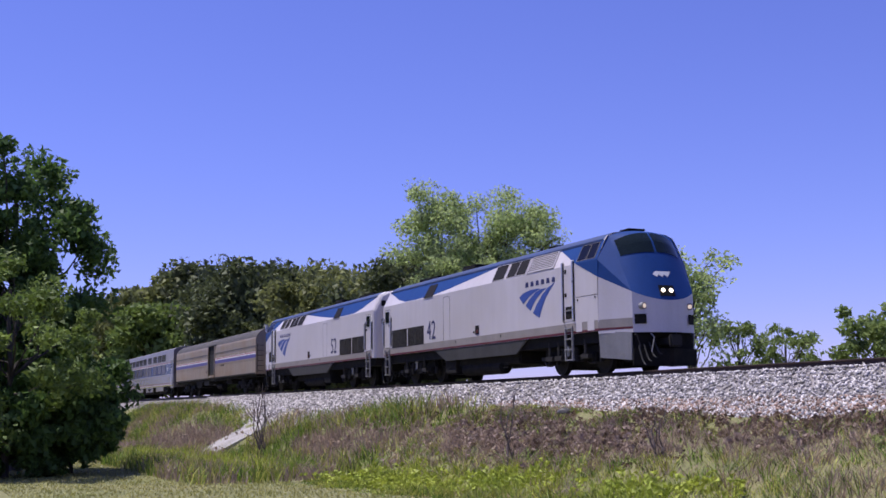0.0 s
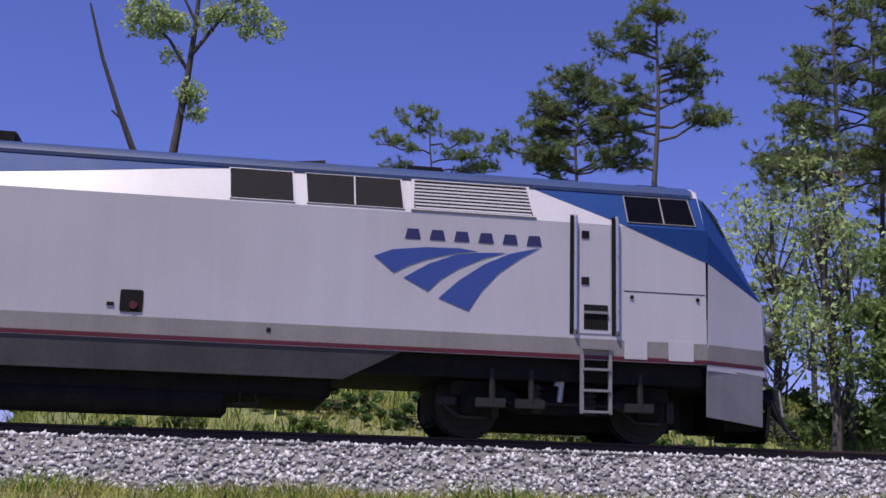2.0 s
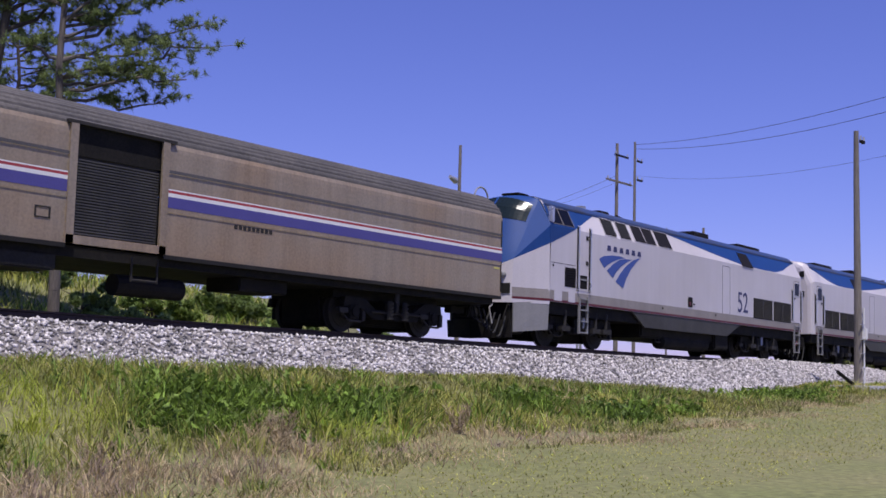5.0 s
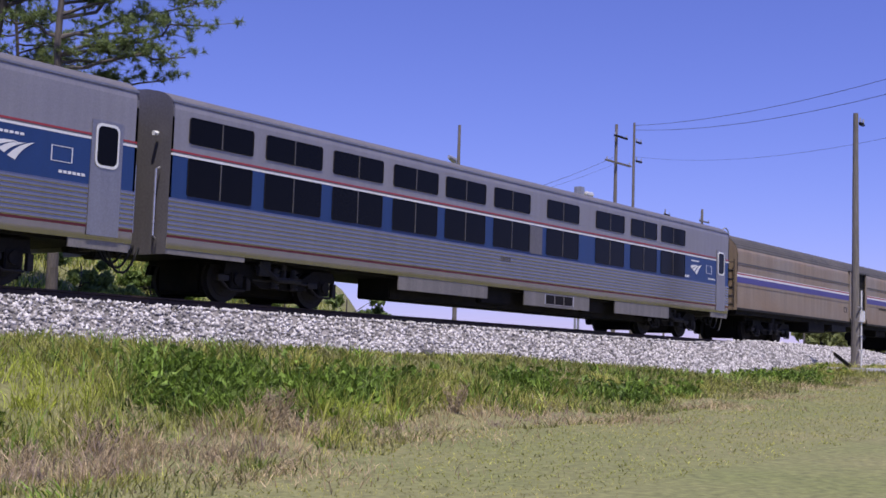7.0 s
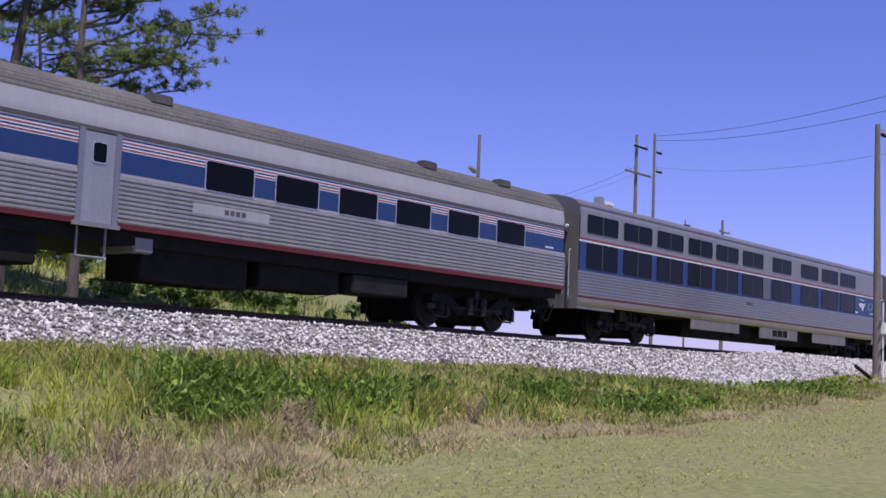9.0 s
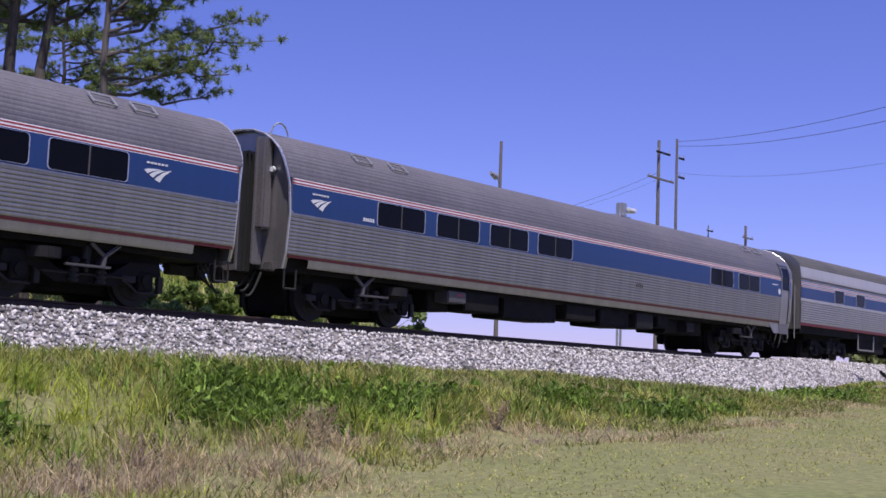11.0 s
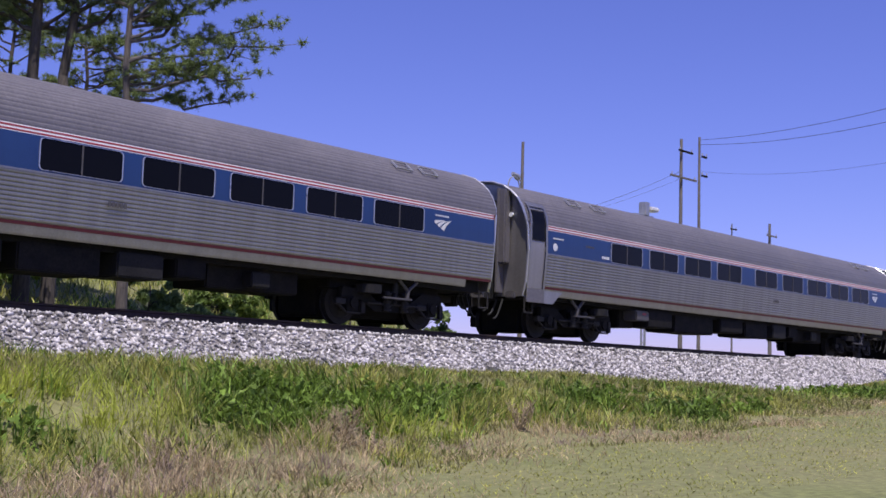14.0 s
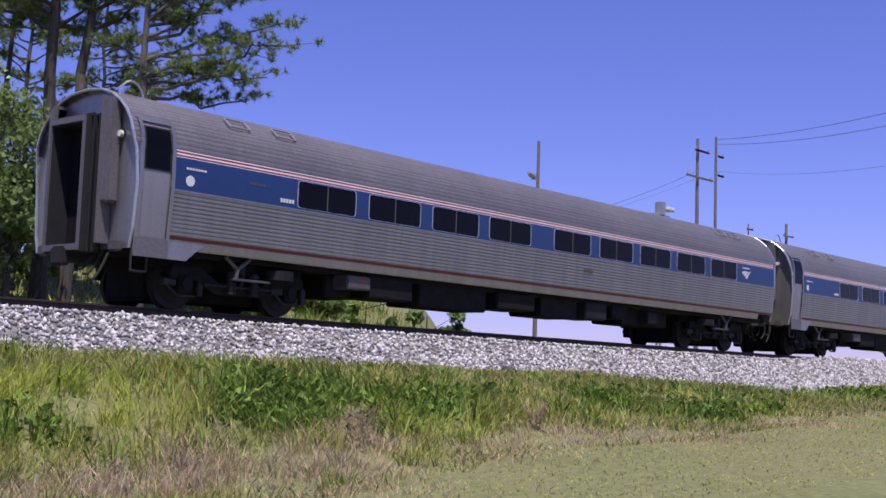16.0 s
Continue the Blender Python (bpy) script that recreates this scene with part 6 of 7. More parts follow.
pine(PINE, -28.1, 41, 23.5, 13.5, [(14.5, 3.4, 0.5), (15.2, 3.9, 0.6), (16.5, 2.4, 0.7), (14.8, -2.0, 0.4), (18.5, 3.0, 0.4)], 6, 0.15, extra=24, bark=M_PALEBARK, dens=1.3)
pine(PINE, -29.7, 42, 24.0, 15.0, [], 7, 0.12, extra=26, dens=1.3)
pine(PINE, -31.5, 40, 25.0, 14.0, [(16.0, -4.5, 3.0), (14.6, 1.5, 0.5)], 8, 0.27, extra=34, dens=1.8)
pine("thick leaning pine with dark crown", -32.6, 40, 25.0, 14.0, [(15.0, -5.0, 2.6), (14.2, -3.2, 1.4)], 9, 0.24, -0.6, extra=34, dens=1.8)
pine("pine with long low branches reaching out over the track", -35.8, 39, 23.0, 12.6,
     [(11.9, -5.4, 0.5), (12.4, -6.0, 1.2), (11.5, -4.6, 0.3), (13.2, -6.2, 1.6), (14.0, -6.0, 2.0), (14.8, -5.4, 2.4), (16.0, -4.6, 2.2), (17.4, -4.2, 1.8), (12.4, -4.2, 0.6), (13.2, 2.2, 0.5), (15.5, 2.4, 0.8), (12.2, -2.6, 0.2), (19.0, -3.0, 1.4)],
     10, 0.19, 0.2, extra=22, bark=M_PALEBARK, dens=1.35)
broadleaf("bright green tree top behind the train", 17.6, 46, 16.6, 2.4, L_OAK, None, 0.6, 60, 60, 0.09, 11)

# forked half-dead tree
rng = np.random.default_rng(21)
fx, fy, fz = bearing(2.6, 40)
fork = thing("forked_tree", "half-dead forked tree with sparse pale leaves on its trunk", "tree", "trees", (fx, fy, fz))


def rel(az, el, d=40):
    p = bearing(az, d, el)
    return np.array([p[0] - fx, p[1] - fy, p[2] - fz])


bm = bmesh.new()
main = [np.zeros(3), rel(2.7, 6), rel(2.85, 9), rel(3.0, 12), rel(2.75, 15), rel(2.3, 18.5), rel(2.1, 20.4), rel(1.9, 23.5)]
limb(bm, [tuple(p) for p in main], 0.24, 0.06, 10)
limb(bm, [tuple(p) for p in (rel(3.0, 12), rel(3.7, 13.8), rel(4.6, 15.4), rel(5.3, 17.0), rel(6.2, 19.2), rel(6.9, 21.4))], 0.15, 0.035, 8)
limb(bm, [tuple(p) for p in (rel(5.2, 16.6), rel(5.6, 16.9))], 0.05, 0.03, 6)
limb(bm, [tuple(p) for p in (rel(2.2, 18.8), rel(3.2, 20.2), rel(4.4, 21.2))], 0.07, 0.03, 6)
limb(bm, [tuple(p) for p in (rel(2.2, 19.6), rel(1.0, 21.2), rel(0.0, 22.4))], 0.09, 0.03, 6)
limb(bm, [tuple(p) for p in (rel(2.0, 21), rel(2.9, 22.5))], 0.06, 0.03, 6)
part("trunk", bm, M_BARK, fork)
cl = [rel(2.8 + rng.normal() * 0.75, e) + np.array([0, rng.normal() * 0.5, 0]) for e in np.linspace(4, 14.5, 46)]
cl += [rel(4.0 + rng.normal() * 0.8, 21 + rng.normal() * 0.5) for k in range(18)] + [rel(0.2 + rng.normal() * 0.9, 22 + rng.normal() * 0.8) for k in range(18)] + [rel(2.0 + rng.normal() * 0.4, 17 + 2.5 * rng.random()) for k in range(7)]
fast_mesh("crown", leaves(rng, cl, 0.45, 70, 0.095), 3, L_SPRING, fork)

# woods on the far side, from the left edge of the view to the right
BL = "leafy tree in a wood beyond the track"
for k, (az, el, w, leaf, bk) in enumerate([(88.0, 4.6, 26, L_WOODLIGHT, None), (85.0, 5.0, 22, L_WOODLIGHT, None), (82.6, 5.4, 14, L_SPRING, M_PALEBARK), (81.2, 5.9, 12, L_WOODLIGHT, None), (79.6, 6.8, 12, L_WOODLIGHT, None), (78.4, 7.2, 12, L_WOOD, None), (77.0, 7.35, 12, L_WOOD, None), (75.6, 6.9, 10, L_WOOD, None),
                                              (74.6, 7.15, 7, L_WOOD, None), (73.4, 6.6, 9, L_WOODLIGHT, None), (72.3, 7.1, 8, L_WOODLIGHT, None), (71.2, 6.9, 8, L_WOODLIGHT, M_PALEBARK), (70.1, 7.4, 8, L_WOOD, M_PALEBARK), (69.0, 7.5, 7, L_WOODLIGHT, M_PALEBARK), (67.6, 6.6, 7, L_WOODLIGHT, None), (80.4, 5.2, 12, L_BUSH, None), (76.2, 5.4, 12, L_BUSH, None), (72.0, 5.2, 10, L_BUSH, None)]):
    d = min(240, (33 + 4 * (k % 3)) / max(0.05, math.cos(radians(az))))
    broadleaf(BL if leaf is not L_WOOD else "dark tree in a wood beyond the track", az, d, el, w, leaf, bk, 0.12, 80, 95, 0.0021 * d, 40 + k, airy=1.0, crad=0.13)
broadleaf("pale green spring tree with two rounded crowns", 66.0, 86, 10.8, 10, L_SPRING, M_PALEBARK, 0.3, 330, 120, 0.095, 60,
          [(-0.13, 0.72, 0.17, 0.26), (0.2, 0.66, 0.16, 0.26), (0.02, 0.5, 0.26, 0.24)], 0.9, crad=0.085)
broadleaf("open young tree beside the track", 56.2, 70, 7.7, 4.5, L_SPRING, M_PALEBARK, 0.15, 46, 50, 0.12, 61, airy=0.8)
broadleaf("sparse small tree beside the track", 54.2, 72, 4.6, 2.6, L_OAK, None, 0.1, 26, 40, 0.11, 62, airy=0.8)
broadleaf("small tree with open crown on the skyline", 52.2, 74, 4.0, 4.6, L_OAK, M_PALEBARK, 0.25, 34, 36, 0.12, 63, airy=0.75)
broadleaf("leafy tree on the skyline", 48.4, 66, 4.9, 4.6, L_OAK, None, 0.1, 46, 60, 0.13, 64)
broadleaf("bushy green tree behind the track", 43.8, 60, 7.5, 4.6, L_OAK, None, 0.06, 70, 70, 0.12, 65)
broadleaf("bushy green tree behind the track", 41.2, 60, 5.2, 3.6, L_OAK, None, 0.06, 46, 60, 0.12, 66)
broadleaf("leafy tree beside the forked tree", -0.8, 44, 9.4, 2.6, L_OAK, None, 0.12, 44, 60, 0.09, 67)
broadleaf("leafy young tree among pines", -7.0, 46, 15.0, 4.0, L_OAK, None, 0.15, 70, 70, 0.10, 68)
broadleaf("leafy young tree among pines", -11.5, 48, 14.5, 5.0, L_OAK, None, 0.15, 80, 70, 0.10, 69)
broadleaf("dark leafy tree among pines", -15.5, 47, 13.0, 5.0, L_DARK, None, 0.1, 80, 70, 0.10, 70)
broadleaf("leafy tree with light trunk among pines", -25.0, 41, 15.0, 3.6, L_SPRING, M_PALEBARK, 0.1, 50, 36, 0.085, 71, airy=0.9)
broadleaf("bright green tree below the pines", -30.2, 38, 11.8, 2.2, L_OAK, None, 0.1, 60, 70, 0.085, 72)
broadleaf("slender leafy tree wrapped in climbers", -27.4, 39, 16.5, 2.2, L_SPRING, M_PALEBARK, 0.1, 46, 34, 0.08, 73)
pine(PINE, -26.6, 50, 19.5, 9.0, [], 12, 0.12, extra=44, dens=1.5)
pine(PINE, -30.6, 52, 20.5, 8.0, [], 13, 0.13, extra=50, dens=1.5)
pine(PINE, -33.8, 50, 19.0, 10.0, [], 14, 0.12, extra=40, dens=1.3)
# big tree in front of the track
broadleaf("dark shady bush at the foot of a large tree", 86.8, 45, 4.0, 7, L_DARK, None, 0.0, 120, 80, 0.12, 77, [(0.0, 0.42, 0.6, 0.45), (0.3, 0.35, 0.4, 0.36)], 0.8, name="bush", crad=0.14)
broadleaf("large dark green tree beside the meadow", 86.2, 50, 12.4, 9, L_DARK, None, 0.25, 240, 150, 0.11, 74,
          [(-0.04, 0.70, 0.22, 0.27), (-0.24, 0.62, 0.2, 0.2), (0.02, 0.48, 0.22, 0.30), (-0.2, 0.38, 0.2, 0.2)], 0.75, sink=0.0, crad=0.085)
broadleaf("light green bushy tree beside the meadow", 86.6, 44, 7.6, 6, L_BUSH, None, 0.03, 150, 120, 0.085, 75, [(0.0, 0.5, 0.42, 0.48), (-0.3, 0.4, 0.24, 0.36)], 0.8, crad=0.11)
broadleaf("dark thicket beside the meadow", 83.9, 47, 4.0, 4, L_DARK, None, 0.0, 90, 70, 0.12, 76, [(0.0, 0.45, 0.42, 0.46)], 0.8, name="bush", crad=0.13)

broadleaf("hazy distant tree at the end of the field", -70.0, 150, 1.9, 7, L_WOODLIGHT, None, 0.1, 60, 60, 0.28, 79)
broadleaf("low distant tree at the end of the field", -71.4, 165, 1.5, 7, L_WOODLIGHT, None, 0.1, 50, 50, 0.3, 80)
# unseen near-side trees added past the large tree, to darken reflections in the cars
for k, (az, d, el) in enumerate([(89.5, 92, 8.6), (91.5, 105, 8.4), (94, 84, 9.5), (97.5, 96, 8.8), (102, 82, 9.6), (107, 90, 9.0), (113, 84, 9.2)]):
    broadleaf("unseen dark leafy tree added for the cars to reflect", az, d, el, 12, L_DARK, None, 0.05, 60, 36, 0.36, 210 + k, airy=1.1, crad=0.15)


def skyline(az, d):
    """The ground's height angle at a bearing."""
    p = bearing(az, d)
    return math.degrees(math.atan2(p[2] - EYE[2], d))


# low bushes and field edge seen under the train
rng = np.random.default_rng(5)
for k, (az, el, w, leaf) in enumerate([(46.5, 3.6, 5, L_BUSH), (44, 4.1, 4, L_BUSH), (41, 3.6, 4, L_BUSH), (12, 4.4, 4, L_SPRING), (8, 3.9, 3.4, L_BUSH), (-1.5, 5.2, 3.4, L_BUSH), (-5, 4.2, 4, L_BUSH), (-9, 4.6, 4, L_BUSH), (-13, 5.0, 4, L_DARK), (-17, 4.6, 4, L_BUSH),
                                           (-21, 4.6, 4, L_OAK), (-25, 5.4, 4, L_BUSH), (-28, 6.2, 3.6, L_BUSH), (-31, 5.0, 4, L_OAK), (-34, 4.4, 4, L_BUSH), (-37, 3.8, 4, L_OAK), (-40, 3.6, 4, L_BUSH), (-43, 3.3, 4, L_OAK), (-46, 3.1, 4, L_BUSH), (-48.8, 2.9, 3.4, L_OAK), (-43.5, 4.0, 2.4, L_BUSH)]):
    d = 42 + 4 * (k % 3)
    el = max(el, skyline(az, d) + rng.uniform(0.9, 1.8))
    broadleaf("green bush on the far side of the track", az, d, el, w, leaf, None, 0.0, 46, 80, 0.11, 90 + k, [(0.0, 0.5, w / 5, 0.5), (0.35 * w / 3, 0.32, w / 6, 0.32), (-0.4 * w / 3, 0.26, w / 5, 0.26), (0.6 * w / 3, 0.2, w / 5, 0.2)], 0.8, name="bush", crad=0.15)

for k in range(27):
    az = 14 - 2.1 * k + rng.normal() * 0.8
    d = rng.uniform(31, 40)
    d = max(d, 25.0 / math.cos(radians(az)))
    w = rng.uniform(1.6, 3.4)
    leaf = (L_BUSH, L_DARK, L_OAK, L_DARK)[k % 4]
    broadleaf("low shaggy bush in the field behind the track", az, d, skyline(az, d) + rng.uniform(0.8, 1.9), w, leaf, None, 0.0, 34, 60, 0.07, 150 + k, [(0.0, 0.5, w / 3, 0.5), (0.4 * w, 0.3, w / 3.5, 0.3), (-0.4 * w, 0.3, w / 3.5, 0.3)], 0.8, name="bush", crad=0.2)

# bare shrubs on the near slope
def bare_shrub(x, y, h, stems, seed, label="leafless grey shrub on the bank", twig=None):
    rng = np.random.default_rng(seed)
    z = float(ground_z(x, y))
    T_ = thing("bare_shrub", label, "shrub", "bare shrubs", (x, y, z))
    for k in range(stems):
        bm = bmesh.new()
        a = rng.uniform(0, 6.28)
        q = np.array([math.cos(a) * 0.32 * h * rng.uniform(0.3, 1), math.sin(a) * 0.3, h * rng.uniform(0.6, 1.0)])
        pts = bent(rng, (rng.normal() * 0.05, rng.normal() * 0.05, -0.05), q, 5, 0.05 * h)
        limb(bm, pts, 0.008 + 0.008 * h, 0.004 + 0.002 * h, 5)
        for j in range(5):
            b0 = np.array(pts[rng.integers(1, 5)])
            limb(bm, bent(rng, b0, b0 + np.array([rng.normal() * 0.22, rng.normal() * 0.2, rng.uniform(0.15, 0.4)]) * h * 0.5, 3, 0.02), 0.004 + 0.003 * h, 0.004, 4)
        part("stem", bm, twig or M_TWIG, T_)


bare_shrub(-49.5, -7.0, 3.0, 7, 1)
bare_shrub(-27.5, -6.6, 2.0, 3, 2)
bare_shrub(-22.0, -5.8, 1.3, 4, 3)
bare_shrub(-56.0, -5.0, 1.4, 4, 6)
for sx, sy, sh, sn in ((16.8, -7.3, 0.5, 22), (12.9, -7.1, 0.55, 20), (12.3, -7.6, 0.4, 14), (9.3, -7.6, 0.45, 14), (8.0, -8.2, 0.4, 14)):
    bare_shrub(sx, sy, sh, sn, int(sx * 10), "dry brown tuft of stalks in the grass", M_STALK)


# ---- ballast stones ----
def stones(name, label, n, xr, rng, material, near=True, size=(0.024, 0.058)):
    x = rng.uniform(*xr, n)
    if near:
        d = 1.35 + 3.0 * rng.random(n) ** 0.85
    else:
        d = rng.uniform(2.7, 4.2, n)
    y = -d
    z = np.where(d < 1.75, -0.215, -0.25 - (d - 1.75) * 0.612)
    z = z + grade(x) + heap_z(x, y)
    keep = z > ground_z(x, y) - 0.06
    x, y, z = x[keep], y[keep], z[keep] + 0.012
    n = len(x)
    base = np.array([(1, 0, 0), (0, 1, 0), (-1, 0, 0), (0, -1, 0), (0, 0, 1), (0, 0, -1)], float)
    V_ = base[None] * (rng.uniform(0.6, 1.25, (n, 6, 1))) + rng.normal(size=(n, 6, 3)) * 0.22
    a, b = rng.uniform(0, 6.28, n), rng.uniform(0, 6.28, n)
    ca, sa, cb, sb = np.cos(a), np.sin(a), np.cos(b), np.sin(b)
    R1 = np.stack([np.stack([ca, -sa, 0 * a], -1), np.stack([sa, ca, 0 * a], -1), np.stack([0 * a, 0 * a, 1 + 0 * a], -1)], 1)
    R2 = np.stack([np.stack([1 + 0 * b, 0 * b, 0 * b], -1), np.stack([0 * b, cb, -sb], -1), np.stack([0 * b, sb, cb], -1)], 1)
    V_ = np.einsum("nij,njk,nvk->nvi", R1, R2, V_) * rng.uniform(*size, n)[:, None, None]
    V_ += np.stack([x, y, z], -1)[:, None]
    tri = np.array([(0, 1, 4), (1, 2, 4), (2, 3, 4), (3, 0, 4), (1, 0, 5), (2, 1, 5), (3, 2, 5), (0, 3, 5)])
    me = bpy.data.meshes.new(name)
    F = (tri[None] + (np.arange(n) * 6)[:, None, None]).reshape(-1)
    nf = len(F) // 3
    me.vertices.add(n * 6), me.loops.add(len(F)), me.polygons.add(nf)
    me.vertices.foreach_set("co", V_.astype(np.float32).ravel())
    me.loops.foreach_set("vertex_index", F.astype(np.int32))
    me.polygons.foreach_set("loop_start", np.arange(0, len(F), 3, dtype=np.int32))
    me.polygons.foreach_set("loop_total", np.full(nf, 3, np.int32))
    me.materials.append(material)
    me.update(calc_edges=True)
    return tagged(new(name, me), label, "gravel", kind="stuff")


def heap_z(x, y):
    """Ballast piled against the track where the line nears the pole."""
    x, y = np.asarray(x, float), np.asarray(y, float)
    bump = smooth_step(36.5, 43, x) * (1 - smooth_step(52, 60, x)) * smooth_step(1.35, 1.9, -y) * (1 - smooth_step(2.3, 4.0, -y))
    return 0.30 * bump


def shoulder_z(x, y):
    return np.where(-y < 1.75, -0.215, -0.25 - (-y - 1.75) * 0.612) + grade(x) + heap_z(x, y)


heap = grid_mesh("ballast_heap", np.linspace(36, 60, 25), np.linspace(-4.1, -1.36, 12), lambda x, y: shoulder_z(x, y) + 0.006, M_BALLAST)
tagged(heap, "ballast piled up beside the track", "ballast", kind="structure")

rng = np.random.default_rng(11)
stones("ballast_stones", "pale crushed granite stones of the ballast shoulder", 70000, (-32, 60), rng, M_STONE)
stones("ballast_stones", "pale crushed stones further along the line", 20000, (-85, -32), rng, M_STONE, size=(0.035, 0.07))
M_REDSTONE = surface("rusty_stones", (0.27, 0.18, 0.14), 0.9, 0, 0.2, 1.5, 30, 0.004, island=0.45)
stones("rusty_stones", "reddish soiled stones at the foot of the ballast", 7000, (-36, -13), rng, M_REDSTONE, False)


# ---- grasses ----
def blades(name, label, x, y, h, w, rng, material, bend=0.35, lift=0.0, lay=None):
    """Bent grass blades of two faces each; lay: how each one's tuft leans."""
    n = len(x)
    z = ground_z(x, y) - 0.02 + lift
    p = np.stack([x, y, z], -1)
    a = rng.uniform(0, 6.28, n)
    side = np.stack([np.cos(a), np.sin(a), 0 * a], -1) * (w * rng.uniform(0.6, 1.3, n))[:, None]
    lean = np.stack([rng.normal(size=n), rng.normal(size=n), 0 * a], -1) * (bend * h)[:, None] * 0.5
    if lay is not None:
        lean[:, :2] += lay * h[:, None]
    up = np.array([0, 0, 1.0])
    mid = p + up * (h * 0.55)[:, None] + lean * 0.35
    tip = p + up * (h * rng.uniform(0.85, 1.1, n))[:, None] + lean
    V_ = np.stack([p - side, p + side, mid + side * 0.75, mid - side * 0.75, mid - side * 0.75, mid + side * 0.75, tip + side * 0.1, tip - side * 0.1], 1)
    return tagged(fast_mesh(name, V_.reshape(-1, 3), 4, material), label, "grass", kind="stuff")


def clumped(rng, n, xr, yr, k=900, spread_=0.35):
    """Uneven scatter: half of it round clump centres."""
    cx, cy = rng.uniform(*xr, k), rng.uniform(*yr, k)
    i = rng.integers(k, size=n // 2)
    x = np.concatenate([rng.uniform(*xr, n - n // 2), cx[i] + rng.normal(size=n // 2) * spread_])
    y = np.concatenate([rng.uniform(*yr, n - n // 2), cy[i] + rng.normal(size=n // 2) * spread_])
    return x, y


def tufts_of(rng, n, xr, yr, k, spread_):
    """Grass that grows in tufts: places, each blade's tuft, and its offset from the tuft's heart."""
    cx, cy = rng.uniform(*xr, k), rng.uniform(*yr, k)
    i = rng.integers(k, size=n)
    off = rng.normal(size=(n, 2)) * (spread_ * rng.uniform(0.5, 1.4, k)[i])[:, None]
    return cx[i] + off[:, 0], cy[i] + off[:, 1], i, off


def inside(x, y, spots):
    """How far points lie in a set of oval spots (1: middle, below 0: outside)."""
    best = np.full(len(x), -9.0)
    for cx, cy, rx, ry in spots:
        wob = 0.18 * np.sin(3.1 * x + cy) + 0.15 * np.sin(4.3 * y + cx)
        best = np.maximum(best, 1 - ((x - cx) / rx) ** 2 - ((y - cy) / ry) ** 2 + wob)
    return best


DARK = [(13.0, -5.7, 1.7, 1.3), (15.3, -6.0, 1.4, 0.75), (11.6, -6.4, 0.9, 0.7), (21.3, -5.9, 1.1, 0.7), (23.2, -7.0, 1.5, 0.75), (25.5, -7.2, 1.0, 0.35), (35.5, -5.5, 4.0, 0.8), (7.9, -6.5, 0.9, 0.45), (17.6, -5.6, 1.0, 0.3), (2.0, -5.6, 1.4, 0.6)]
DRY = [(8.6, -8.7, 2.0, 1.3), (10.6, -8.4, 2.0, 1.1), (12.8, -7.3, 0.9, 0.8), (16.4, -7.9, 1.5, 0.75), (18.6, -8.3, 1.9, 0.7), (25.0, -8.1, 1.8, 0.45), (6.0, -8.6, 2.0, 0.8), (14.4, -8.0, 0.9, 0.35)]
OLIVE = [(20, -4.3, 7.0, 0.9), (28, -5.2, 6.0, 1.5), (16.0, -4.2, 3.0, 0.7), (38, -4.2, 8, 0.8)]
FRESH = [(9.4, -5.6, 1.7, 1.2), (7.4, -5.2, 1.4, 0.9), (14.6, -7.0, 1.2, 0.5), (4.5, -5.4, 1.6, 1.0)]
PURPLE = [(-31, -5.6, 6.5, 1.2), (-25, -5.4, 3.0, 0.8), (-42, -6.2, 6, 1.0), (-19, -5.2, 2.5, 0.5), (-68, -6.5, 9, 1.6), (-78, -9.5, 10, 2.0)]
LIME = [(-31.5, -8.2, 5.0, 1.2), (-26, -7.4, 3.0, 0.8), (-47, -8.8, 6.0, 0.9), (-20, -7.2, 3.0, 0.6), (-58, -9.5, 6, 1.0)]
edge = lambda x: np.interp(x, [-60, -14, -8, 6, 9.6, 11.7, 14.4, 17, 19.6, 24.7, 30.7, 46], [10.2, 10.2, 9.5, 11.2, 10.6, 9.6, 8.7, 8.9, 9.2, 8.6, 7.6, 6.5]) + 0.16 * np.sin(x * 1.1) + 0.12 * np.sin(x * 2.7)

rng = np.random.default_rng(31)
x, y, tuft_no, off = tufts_of(rng, 250000, (-36, 62), (-11.2, -2.6), 15000, 0.13)
d = -y
own = rng.random((15000, 6))[tuft_no]        # what sets each tuft apart
swell = np.sin(x * 1.3 + 1.1 * np.sin(y * 1.3)) * np.sin(y * 1.9 + 1.7 * np.sin(x * 0.9))
top = np.interp(d, [2.6, 3.3, 4.5, 6.5, 8.0, 9.0, 10.5], [0.12, 0.19, 0.34, 0.42, 0.34, 0.30, 0.16])
top = top * (0.55 + 0.8 * own[:, 0] + 0.22 * swell) * np.clip((edge(x) - d) / 1.5, 0.25, 1.0) * np.interp(x, [-12, -7, 14, 20], [0.72, 1.0, 1.0, 0.62])
bare = np.interp(x, [-36, -32, -27, -19, -13, -9], [0.2, 0.5, 1.3, 1.3, 0.7, 0.0])
ok = (d < edge(x)) & (d > 2.75 + bare * (1 + 0.35 * np.sin(2.2 * x)) + 0.3 * np.sin(x * 1.3) * np.sin(x * 0.37) + 0.15 * np.sin(5 * x))
dk, dr, ol, fr, pu, li = (inside(x, y, q) for q in (DARK, DRY, OLIVE, FRESH, PURPLE, LIME))
stray, pick = own[:, 1], own[:, 2]
kind_ = np.zeros(len(x), int)
kind_ = np.where(fr > pick * 1.1 - 0.25, 4, kind_)
kind_ = np.where((ol > pick - 0.4) & (stray < 0.62), 5, kind_)
